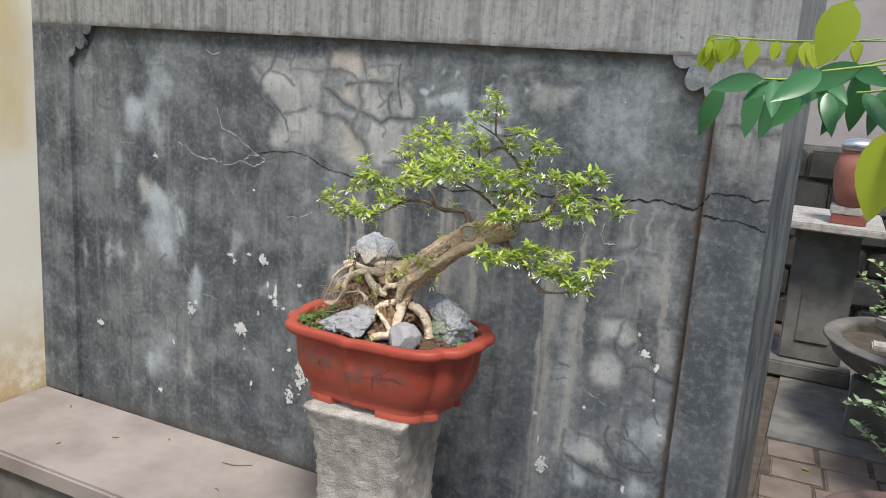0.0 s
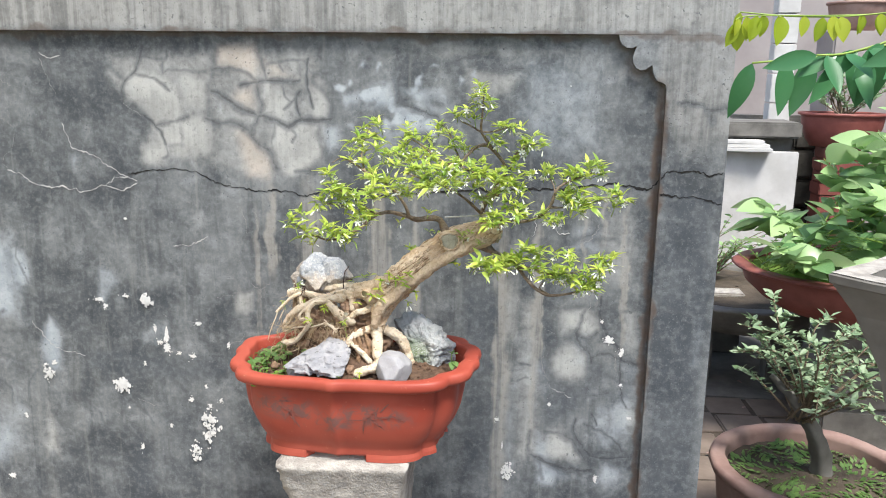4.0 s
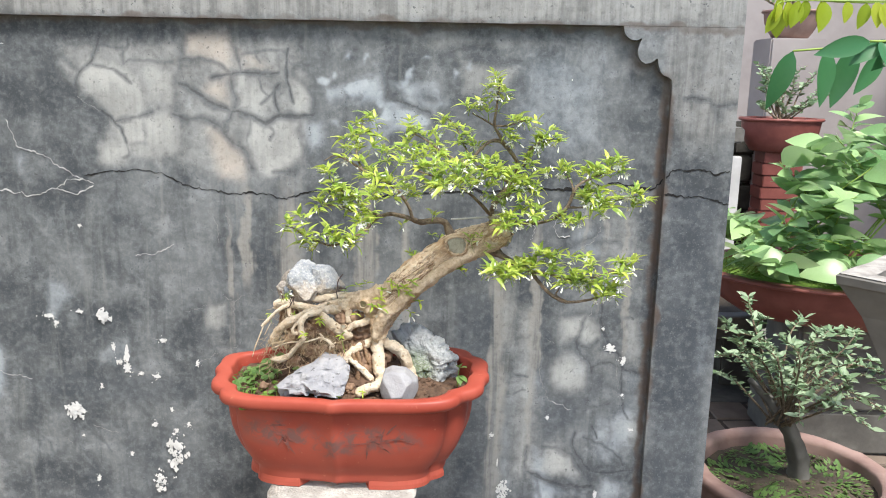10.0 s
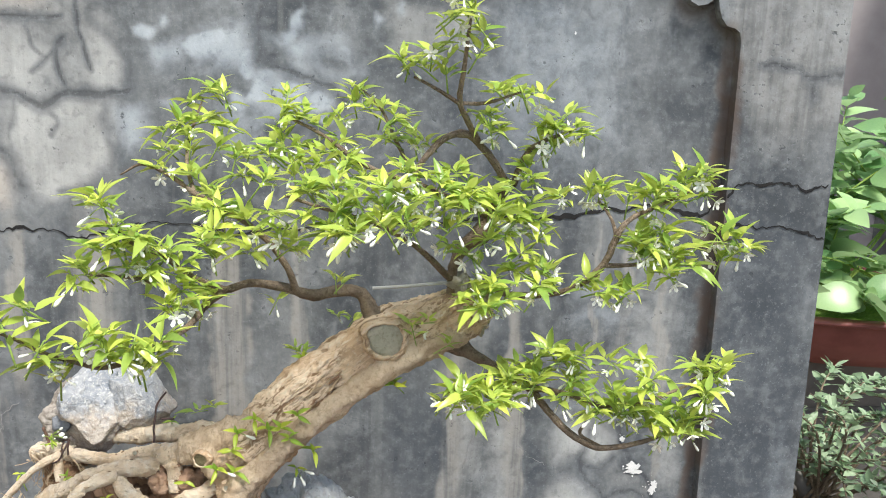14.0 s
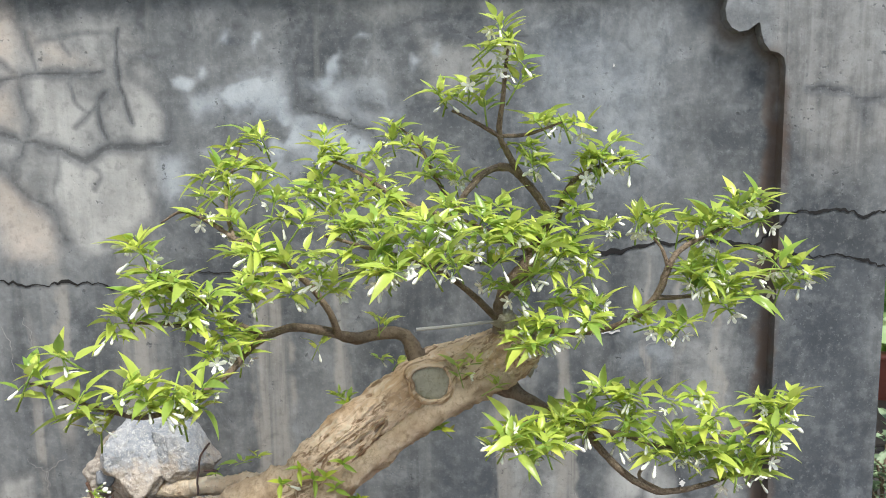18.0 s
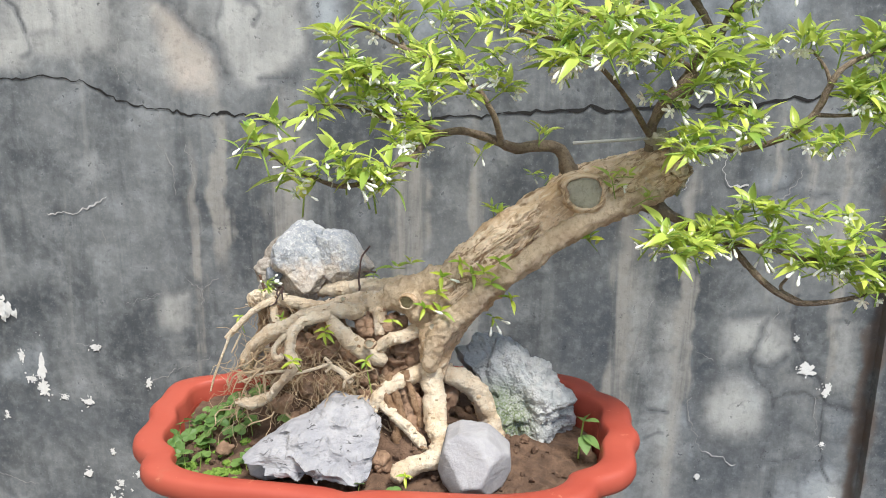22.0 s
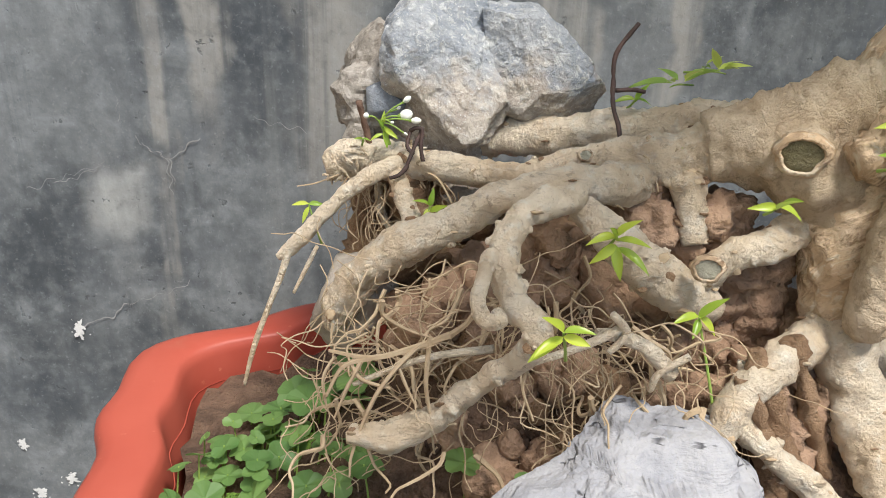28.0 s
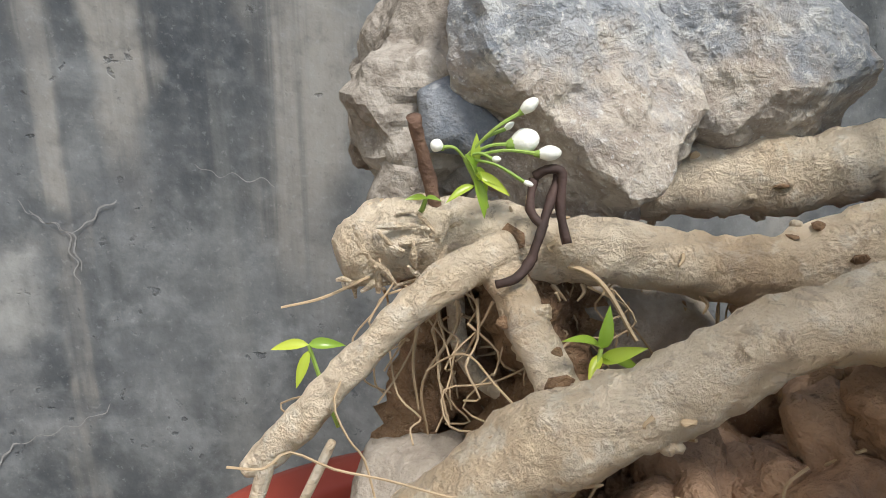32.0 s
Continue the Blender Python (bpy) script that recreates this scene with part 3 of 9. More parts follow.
def aim(at, way, up=Vector((0, 0, 1)), spin=0.0, size=1.0):
    """The pose of a leaf at a place that points along way."""
    x = Vector(way).normalized()
    y = up.cross(x)
    y = y.normalized() if y.length > 1e-4 else Vector((0, 1, 0))
    z = x.cross(y)
    turn = Matrix((x, y, z)).transposed().to_4x4()
    return Matrix.Translation(at) @ turn @ Matrix.Rotation(spin, 4, "X") @ Matrix.Scale(size, 4)


def leaves(name, parent, meshes, poses, most=300, label=""):
    """The first as objects of their own, the rest joined into one part."""
    for i, m in enumerate(poses[:most]):
        ob = part(name, meshes[i % len(meshes)], None, parent)
        ob.matrix_basis = m
    rest = poses[most:]
    if rest:
        items = []
        for i, m in enumerate(rest):
            d = meshes[i % len(meshes)]
            items.append(([m @ v.co for v in d.vertices], [tuple(p.vertices) for p in d.polygons]))
        ob = smooth(part(name + "_mass", join(items), meshes[0].materials[0], parent))
        ob["kind"] = "stuff"


rng = random.Random(7)


def stone(name, at, outline, lean, depth, material, label, rough=0.12, grain=30.0, cuts=5, seed=1, layers=0.0, detail=5, chamfer=0.9):
    """A broken stone: a faceted body with that outline in x and z, leaning back, then worn by noise."""
    r = random.Random(seed)
    planes = []
    area = sum(outline[i][0] * outline[(i + 1) % len(outline)][1] - outline[(i + 1) % len(outline)][0] * outline[i][1] for i in range(len(outline)))
    for i, p in enumerate(outline):
        q = outline[(i + 1) % len(outline)]
        e = Vector((q[0] - p[0], 0, q[1] - p[1]))
        nrm = Vector((e.z, 0, -e.x)).normalized() * (1 if area > 0 else -1)
        d = nrm.x * p[0] + nrm.z * p[1]
        if d <= 0.002:
            continue
        planes.append((nrm, d))
        for s in (-1, 1):
            m = (nrm + Vector((0, s * r.uniform(0.7, 1.3), 0))).normalized()
            planes.append((m, chamfer * (abs(m.y) * depth + (nrm.dot(m)) * d) * r.uniform(0.85, 1.0)))
    planes += [(Vector((r.uniform(-0.25, 0.25), s, r.uniform(-0.25, 0.25))).normalized(), depth) for s in (-1, 1)]
    for k in range(cuts):
        m = Vector((r.uniform(-1, 1), -r.uniform(0.4, 1.2), r.uniform(-1, 1))).normalized()
        planes.append((m, depth * r.uniform(0.95, 1.25)))
    bm = bmesh.new()
    bmesh.ops.create_icosphere(bm, subdivisions=detail, radius=1.0)
    size = max(max(abs(p[0]), abs(p[1])) for p in outline)
    for v in bm.verts:
        d = v.co.normalized()
        reach = min((h / d.dot(m) for m, h in planes if d.dot(m) > 1e-3), default=size)
        reach = min(reach, size * 1.6)
        p = d * reach
        w = noise.fractal((p + Vector((seed * 3.1, 0, 0))) * grain, 0.8, 2.1, 6)
        ridge = abs(noise.noise(p * grain * 0.7 + Vector((5, seed, 0)))) - 0.25
        cell = noise.voronoi(p * grain * 1.3 + Vector((seed, 0, 2)))[0]
        chip = min(0.35, cell[1] - cell[0]) - 0.2
        p += d * size * rough * (0.7 * w + ridge * 0.9 + chip * 0.7)
        if layers:
            step = p.z * 0.85 + p.x * 0.13 + 0.007 * noise.noise(p * 26) + 0.0035 * noise.noise(p * 90)
            saw = (step / layers) % 1.0
            p += Vector((0, -1, 0)) * layers * 1.25 * (saw ** 2.2 - 0.35) * (0.25 + abs(noise.noise(Vector((p.x * 40, 7, math.floor(step / layers) * 3.1)))) * 1.9) * (1 if d.y < 0 else 0)
        v.co = p + Vector((0, lean * p.z, 0))
    ob = part(name, bm, material)
    ob.location = at
    for poly in ob.data.polygons:
        poly.use_smooth = rough < 0.1 and not layers
    return tagged(ob, label, "stone")


# ---- the setting ----
ground = part("ground", box(bmesh.new(), -60, 60, -60, 60, -0.3, -0.012), M_EARTH)
tagged(ground, "damp dark earth of the yard under the paving", "ground", kind="structure")

# garden wall: the places of its veins, worn fields and stains, then the sheets that carry them
FRAME = 0.018
STEP = 0.0028
GX, GZ = np.meshgrid(np.arange(-1.62, 0.67, STEP), np.arange(0.40, 1.80, STEP))
MASK = {k: np.zeros_like(GX) for k in ("pale", "warm", "blue", "dark", "vein", "edge_brown")}


rng_wall = random.Random(41)


def window(x0, x1, z0, z1):
    i0, i1 = int((x0 + 1.62) / STEP), int((x1 + 1.62) / STEP) + 2
    k0, k1 = int((z0 - 0.40) / STEP), int((z1 - 0.40) / STEP) + 2
    return slice(max(k0, 0), max(k1, 0)), slice(max(i0, 0), max(i1, 0))


def vein(points, width, strength, kind="vein"):
    """A soft dark line in the render, uneven in width, strongest in its middle."""
    path = spline([(x, 0, z, 0) for x, z in points], 10)
    path = [(p[0] + 0.004 * noise.noise((p[0] * 60, 3, p[2] * 60)), p[2] + 0.004 * noise.noise((p[0] * 60, 9, p[2] * 60))) for p in path]
    for (ax, az), (bx, bz) in zip(path, path[1:]):
        wide = width * (1.15 + 1.0 * noise.noise((ax * 40, 1, az * 40)))
        reach = max(wide * 2.0, 0.0045)
        w = window(min(ax, bx) - reach, max(ax, bx) + reach, min(az, bz) - reach, max(az, bz) + reach)
        x, z = GX[w], GZ[w]
        dx, dz = bx - ax, bz - az
        t = np.clip(((x - ax) * dx + (z - az) * dz) / max(dx * dx + dz * dz, 1e-9), 0, 1)
        d = np.hypot(x - ax - t * dx, z - az - t * dz)
        MASK[kind][w] = np.maximum(MASK[kind][w], strength * np.clip(1 - d / reach, 0, 1))


def patch(kind, points, strength, soft=0.022):
    """A worn field with that outline and a soft edge."""
    xs, zs = [p[0] for p in points], [p[1] for p in points]
    w = window(min(xs) - soft, max(xs) + soft, min(zs) - soft, max(zs) + soft)
    x, z = GX[w], GZ[w]
    inside, near = np.zeros(x.shape, bool), np.full(x.shape, 9.0)
    for (ax, az), (bx, bz) in zip(points, points[1:] + points[:1]):
        dx, dz = bx - ax, bz - az
        t = np.clip(((x - ax) * dx + (z - az) * dz) / max(dx * dx + dz * dz, 1e-9), 0, 1)
        near = np.minimum(near, np.hypot(x - ax - t * dx, z - az - t * dz))
        if abs(dz) > 1e-9:
            inside ^= ((az > z) != (bz > z)) & (x < ax + (z - az) / dz * dx)
    level = np.clip(0.5 + np.where(inside, near, -near) / (2 * soft), 0, 1)
    MASK[kind][w] = np.minimum(1, MASK[kind][w] + strength * level)


vein([(-0.648, 1.656), (-0.657, 1.62), (-0.672, 1.588), (-0.696, 1.567), (-0.705, 1.541)], 0.0045, 0.9)
vein([(-0.652, 1.623), (-0.598, 1.619), (-0.592, 1.655)], 0.0034, 0.8)
vein([(-0.735, 1.604), (-0.706, 1.578), (-0.696, 1.567)], 0.0045, 0.7)
vein([(-0.672, 1.585), (-0.624, 1.574), (-0.589, 1.546)], 0.0034, 0.8)
vein([(-0.598, 1.619), (-0.606, 1.588), (-0.589, 1.595), (-0.503, 1.591)], 0.0034, 0.6)
vein([(-0.655, 1.489), (-0.63, 1.471), (-0.615, 1.449), (-0.607, 1.424)], 0.0034, 1)
vein([(-0.63, 1.471), (-0.59, 1.478), (-0.55, 1.489)], 0.0045, 0.8)
vein([(-0.607, 1.424), (-0.603, 1.402), (-0.615, 1.394)], 0.0034, 0.7)
vein([(-0.601, 1.422), (-0.568, 1.424)], 0.0056, 0.5)
vein([(-0.568, 1.482), (-0.568, 1.422)], 0.0045, 0.4)
vein([(-0.479, 1.645), (-0.486, 1.593), (-0.496, 1.551), (-0.501, 1.487)], 0.0078, 0.6)
vein([(-0.483, 1.598), (-0.437, 1.598), (-0.405, 1.591), (-0.385, 1.572)], 0.0045, 0.8)
vein([(-0.49, 1.549), (-0.453, 1.532), (-0.422, 1.51), (-0.385, 1.497)], 0.0056, 0.9)
vein([(-0.42, 1.563), (-0.38, 1.569), (-0.358, 1.574), (-0.282, 1.574)], 0.0045, 0.9)
vein([(-0.369, 1.622), (-0.364, 1.598), (-0.361, 1.575)], 0.0034, 0.8)
vein([(-0.38, 1.569), (-0.379, 1.54), (-0.372, 1.519), (-0.382, 1.487), (-0.398, 1.46)], 0.0067, 0.8)
vein([(-0.507, 1.487), (-0.474, 1.476), (-0.447, 1.478), (-0.409, 1.465), (-0.389, 1.438), (-0.357, 1.416), (-0.343, 1.377)], 0.0067, 0.8)
vein([(-0.379, 1.495), (-0.342, 1.487), (-0.31, 1.47)], 0.0056, 0.9)
vein([(-0.326, 1.563), (-0.316, 1.542), (-0.306, 1.529)], 0.0022, 0.8)
vein([(-0.283, 1.55), (-0.292, 1.535), (-0.286, 1.499)], 0.0028, 1)
vein([(-0.263, 1.623), (-0.266, 1.571), (-0.252, 1.513)], 0.0028, 1)
vein([(-0.283, 1.545), (-0.318, 1.513)], 0.0034, 0.8)
vein([(-0.31, 1.47), (-0.287, 1.487), (-0.254, 1.487), (-0.21, 1.492)], 0.0056, 1)
vein([(-0.355, 1.608), (-0.328, 1.615), (-0.274, 1.618), (-0.254, 1.592), (-0.221, 1.592)], 0.0034, 0.6)
vein([(-0.328, 1.618), (-0.319, 1.593)], 0.0022, 0.7)
vein([(-0.25, 1.571), (-0.234, 1.556), (-0.211, 1.529), (-0.21, 1.497)], 0.0067, 0.7)
vein([(-0.241, 1.481), (-0.24, 1.443), (-0.23, 1.41), (-0.242, 1.394), (-0.254, 1.372)], 0.0078, 0.7)
vein([(-0.299, 1.372), (-0.254, 1.372)], 0.0034, 0.8)
vein([(-0.31, 1.47), (-0.294, 1.454), (-0.304, 1.438)], 0.0034, 0.7)
vein([(-0.342, 1.476), (-0.351, 1.432), (-0.346, 1.411)], 0.0034, 0.6)
vein([(-0.04, 1.523), (-0.008, 1.513), (0.03, 1.497), (0.041, 1.481)], 0.0056, 0.9)
vein([(0.069, 1.622), (0.101, 1.627), (0.133, 1.612), (0.17, 1.604), (0.213, 1.607)], 0.0056, 0.8)
vein([(0.212, 1.632), (0.218, 1.601)], 0.0045, 0.6)
vein([(0.213, 1.57), (0.225, 1.528)], 0.0078, 0.7)
vein([(-0.123, 1.654), (-0.113, 1.633)], 0.0045, 0.8)
vein([(-0.129, 1.627), (-0.12, 1.625)], 0.0101, 0.8)
vein([(0.016, 1.531), (0.036, 1.528)], 0.0134, 0.9)
vein([(-0.046, 1.539), (-0.04, 1.538)], 0.0078, 0.8)
vein([(-0.054, 1.612), (-0.062, 1.529)], 0.0090, 0.8)
vein([(-0.165, 1.521), (-0.116, 1.529)], 0.0067, 0.7)
vein([(0.319, 1.073), (0.376, 1.079), (0.405, 1.073)], 0.0056, 0.7)
vein([(0.404, 1.103), (0.406, 1.055), (0.419, 1.019)], 0.0045, 1)
vein([(0.419, 1.019), (0.455, 0.976)], 0.0045, 1)
vein([(0.455, 0.976), (0.46, 0.883), (0.474, 0.839)], 0.0022, 1)
vein([(0.371, 1.073), (0.36, 1.037), (0.353, 1.013)], 0.0045, 0.8)
vein([(0.406, 1.055), (0.445, 1.067), (0.502, 1.079)], 0.0045, 0.6)
vein([(0.353, 1.013), (0.379, 1), (0.39, 1.007), (0.401, 1.019)], 0.0045, 0.8)
vein([(0.353, 1.013), (0.362, 0.988), (0.386, 0.964), (0.389, 0.945)], 0.0056, 0.9)
vein([(0.389, 0.957), (0.427, 0.968), (0.462, 0.952), (0.497, 0.946)], 0.0078, 0.9)
vein([(0.387, 0.945), (0.392, 0.908), (0.372, 0.886), (0.342, 0.882), (0.307, 0.895), (0.288, 0.926), (0.293, 0.969), (0.321, 0.994), (0.353, 1.006)], 0.0101, 0.7)
vein([(0.389, 0.939), (0.423, 0.918), (0.459, 0.902), (0.5, 0.901)], 0.0045, 0.7)
vein([(0.389, 0.895), (0.384, 0.87), (0.408, 0.866), (0.442, 0.877)], 0.0045, 0.8)
vein([(0.384, 0.867), (0.373, 0.838)], 0.0045, 0.7)
vein([(0.398, 0.819), (0.413, 0.791)], 0.0022, 1)
vein([(0.381, 0.793), (0.411, 0.781), (0.448, 0.761), (0.473, 0.729)], 0.0034, 0.9)
vein([(0.363, 0.806), (0.358, 0.767), (0.377, 0.741), (0.402, 0.712), (0.45, 0.709), (0.497, 0.718)], 0.0045, 0.9)
vein([(0.431, 0.858), (0.44, 0.807), (0.435, 0.774)], 0.0045, 0.4)
vein([(0.292, 0.767), (0.34, 0.761), (0.371, 0.728), (0.39, 0.695)], 0.0056, 0.8)
vein([(0.258, 0.707), (0.282, 0.694), (0.331, 0.678), (0.403, 0.673)], 0.0067, 1)
vein([(0.256, 0.766), (0.252, 0.674), (0.253, 0.641)], 0.0056, 0.8)
vein([(0.282, 0.694), (0.289, 0.641)], 0.0045, 0.7)
vein([(0.224, 0.934), (0.253, 0.93)], 0.0028, 0.9)
vein([(0.224, 0.894), (0.248, 0.899)], 0.0022, 0.7)
vein([(-0.394, 1.088), (-0.367, 1.102), (-0.346, 1.121), (-0.331, 1.127)], 0.0111, 0.7)
vein([(-0.393, 1.086), (-0.395, 1.054), (-0.397, 1.011), (-0.359, 1.015)], 0.0092, 0.6)
vein([(-0.398, 1.024), (-0.43, 1.016), (-0.462, 1.011)], 0.0092, 0.7)
vein([(-0.438, 0.985), (-0.402, 0.984), (-0.37, 0.984)], 0.0074, 0.7)
vein([(-0.466, 1.037), (-0.458, 1.011), (-0.463, 0.98)], 0.0092, 0.7)
vein([(-0.433, 1.182), (-0.423, 1.161), (-0.417, 1.139), (-0.415, 1.104)], 0.0111, 0.5)
vein([(-0.413, 1.147), (-0.398, 1.179), (-0.403, 1.196)], 0.0092, 0.5)
vein([(-0.415, 1.104), (-0.429, 1.082), (-0.456, 1.074)], 0.0074, 0.5)
vein([(0.34, 1.233), (0.377, 1.25), (0.386, 1.271)], 0.0060, 0.8)
vein([(0.325, 1.243), (0.353, 1.233), (0.381, 1.24), (0.431, 1.239)], 0.0045, 0.7)
patch("pale", [(-0.737, 1.635), (-0.24, 1.649), (-0.217, 1.582), (-0.226, 1.388), (-0.3, 1.355), (-0.423, 1.35), (-0.511, 1.378), (-0.667, 1.383), (-0.671, 1.444), (-0.635, 1.476), (-0.707, 1.52), (-0.745, 1.573)], 0.45)
patch("pale", [(-0.673, 1.578), (-0.624, 1.572), (-0.594, 1.549), (-0.573, 1.519), (-0.584, 1.485), (-0.629, 1.478), (-0.652, 1.519), (-0.681, 1.551)], 0.5)
patch("pale", [(-0.624, 1.468), (-0.574, 1.471), (-0.513, 1.476), (-0.512, 1.422), (-0.563, 1.411), (-0.601, 1.422), (-0.615, 1.452)], 0.5)
patch("pale", [(-0.664, 1.411), (-0.619, 1.413), (-0.62, 1.383), (-0.662, 1.381)], 0.55)
patch("pale", [(-0.548, 1.572), (-0.505, 1.567), (-0.503, 1.524), (-0.542, 1.525)], 0.4)
patch("warm", [(-0.478, 1.653), (-0.381, 1.657), (-0.373, 1.613), (-0.383, 1.574), (-0.437, 1.598), (-0.478, 1.605)], 0.7)
patch("warm", [(-0.429, 1.559), (-0.386, 1.561), (-0.384, 1.508), (-0.411, 1.51), (-0.445, 1.532)], 0.7)
patch("warm", [(-0.437, 1.465), (-0.399, 1.457), (-0.373, 1.427), (-0.348, 1.389), (-0.356, 1.352), (-0.412, 1.352), (-0.425, 1.4)], 0.75)
patch("warm", [(-0.358, 1.613), (-0.333, 1.615), (-0.287, 1.58), (-0.356, 1.578)], 0.6)
patch("pale", [(-0.332, 1.46), (-0.247, 1.47), (-0.244, 1.405), (-0.31, 1.372), (-0.34, 1.422)], 0.65)
patch("blue", [(-0.23, 1.476), (-0.196, 1.478), (-0.19, 1.432), (-0.222, 1.41)], 0.7)
patch("pale", [(-0.358, 1.563), (-0.312, 1.529), (-0.33, 1.503), (-0.37, 1.503)], 0.35)
patch("pale", [(-0.245, 1.559), (-0.223, 1.552), (-0.217, 1.508), (-0.243, 1.497)], 0.45)
patch("blue", [(-0.488, 1.54), (-0.456, 1.528), (-0.449, 1.492), (-0.488, 1.489)], 0.4)
patch("blue", [(-0.191, 1.548), (-0.148, 1.552), (-0.141, 1.518), (-0.181, 1.516)], 0.75)
patch("blue", [(-0.125, 1.566), (-0.071, 1.576), (-0.065, 1.518), (-0.116, 1.516)], 0.75)
patch("blue", [(-0.048, 1.558), (0.036, 1.562), (0.065, 1.518), (0.036, 1.502), (-0.007, 1.522), (-0.029, 1.534)], 0.8)
patch("blue", [(-0.051, 1.502), (-0.019, 1.511), (0.021, 1.484), (-0.019, 1.459), (-0.052, 1.465)], 0.8)
patch("blue", [(-0.117, 1.476), (-0.062, 1.508), (-0.059, 1.421), (-0.108, 1.41)], 0.5)
patch("pale", [(0.087, 1.614), (0.133, 1.606), (0.207, 1.599), (0.213, 1.579), (0.187, 1.547), (0.122, 1.534), (0.087, 1.529)], 0.55)
patch("pale", [(-0.048, 1.662), (0.396, 1.66), (0.397, 1.637), (0.239, 1.624), (0.079, 1.633)], 0.45)
patch("warm", [(0.414, 1.611), (0.473, 1.601), (0.491, 1.559), (0.453, 1.57), (0.432, 1.58)], 0.4)
patch("pale", [(0.187, 1.102), (0.491, 1.103), (0.516, 0.643), (0.18, 0.64)], 0.2, 0.05)
patch("pale", [(0.221, 1.102), (0.263, 1.103), (0.273, 0.882), (0.275, 0.708), (0.228, 0.707)], 0.32)
patch("pale", [(0.293, 0.957), (0.333, 0.988), (0.374, 0.97), (0.386, 0.92), (0.365, 0.893), (0.318, 0.895), (0.297, 0.922)], 0.45)
patch("pale", [(0.319, 1.069), (0.365, 1.069), (0.357, 1.025), (0.321, 1.016)], 0.5)
patch("pale", [(0.376, 1.069), (0.402, 1.055), (0.399, 1.021), (0.384, 1.009), (0.366, 1.031)], 0.5)
patch("pale", [(0.402, 0.992), (0.432, 0.985), (0.45, 0.96), (0.404, 0.958)], 0.4)
patch("pale", [(0.458, 1.079), (0.487, 1.079), (0.493, 0.958), (0.463, 0.98)], 0.45)
patch("blue", [(0.402, 0.855), (0.467, 0.851), (0.482, 0.735), (0.414, 0.718), (0.389, 0.787)], 0.45)
patch("pale", [(0.304, 0.767), (0.346, 0.754), (0.372, 0.704), (0.294, 0.712)], 0.5)
patch("blue", [(0.414, 0.699), (0.501, 0.705), (0.504, 0.643), (0.417, 0.642)], 0.4)
patch("blue", [(0.295, 0.68), (0.392, 0.665), (0.393, 0.642), (0.283, 0.641)], 0.45)
patch("blue", [(0.19, 0.856), (0.219, 0.882), (0.226, 0.779), (0.223, 0.64), (0.191, 0.7)], 0.4)
patch("blue", [(0.324, 1.277), (0.391, 1.275), (0.405, 1.197), (0.327, 1.197)], 0.5)
patch("pale", [(0.395, 1.311), (0.478, 1.311), (0.488, 1.127), (0.403, 1.127)], 0.4)
patch("warm", [(0.495, 1.197), (0.512, 1.197), (0.544, 0.643), (0.523, 0.643)], 0.3)
patch("dark", [(0.268, 1.055), (0.315, 1.004), (0.29, 0.957), (0.284, 0.882), (0.372, 0.872), (0.379, 0.832), (0.339, 0.803), (0.292, 0.773), (0.276, 0.805)], 0.7)
patch("dark", [(0.394, 1.601), (0.475, 1.559), (0.486, 1.372), (0.409, 1.372)], 0.3)
patch("dark", [(-0.849, 0.927), (-0.455, 0.916), (-0.448, 0.852), (-0.618, 0.839), (-0.858, 0.85)], 0.5)
patch("dark", [(0.101, 1.102), (0.181, 1.102), (0.186, 0.64), (0.089, 0.639)], 0.6)
patch("dark", [(-0.225, 1.508), (-0.183, 1.486), (-0.165, 1.366), (-0.221, 1.366)], 0.5)
patch("dark", [(-0.312, 1.338), (-0.167, 1.333), (-0.168, 1.305), (-0.313, 1.313)], 0.5)
patch("blue", [(-1.133, 1.598), (-1.07, 1.607), (-1.055, 1.504), (-1.123, 1.491)], 0.7, 0.05)
patch("blue", [(-1.175, 1.453), (-1.083, 1.482), (-1.038, 1.389), (-1.061, 1.316), (-1.125, 1.364)], 0.6, 0.05)
patch("blue", [(-1.267, 1.54), (-1.185, 1.545), (-1.176, 1.394), (-1.236, 1.354)], 0.35, 0.05)
patch("blue", [(-1.128, 1.176), (-1.012, 1.201), (-0.99, 1.104), (-1.013, 0.976), (-1.064, 1.004), (-1.124, 1.084)], 0.7, 0.05)
patch("blue", [(-1.17, 1.074), (-1.098, 1.085), (-1.111, 0.993), (-1.159, 0.985)], 0.5, 0.05)
patch("blue", [(-1.127, 0.711), (-1.042, 0.732), (-1.043, 0.638), (-1.087, 0.585), (-1.135, 0.636)], 0.65, 0.05)
patch("blue", [(-1.077, 0.874), (-1.025, 0.884), (-1.03, 0.75), (-1.073, 0.764)], 0.4, 0.05)
patch("pale", [(-1.137, 1.663), (-0.972, 1.669), (-0.972, 1.614), (-1.126, 1.606)], 0.35, 0.05)
patch("pale", [(-1.419, 1.444), (-1.344, 1.432), (-1.334, 1.353), (-1.397, 1.357)], 0.3, 0.05)
patch("pale", [(-0.444, 1.074), (-0.408, 1.077), (-0.43, 1.025), (-0.453, 1.028)], 0.5)
patch("blue", [(-0.546, 0.87), (-0.519, 0.87), (-0.517, 0.813), (-0.539, 0.813)], 0.35)
patch("blue", [(-0.495, 0.862), (-0.466, 0.852), (-0.475, 0.807), (-0.497, 0.807)], 0.4)
patch("blue", [(-0.706, 0.971), (-0.67, 0.975), (-0.668, 0.934), (-0.705, 0.925)], 0.5)
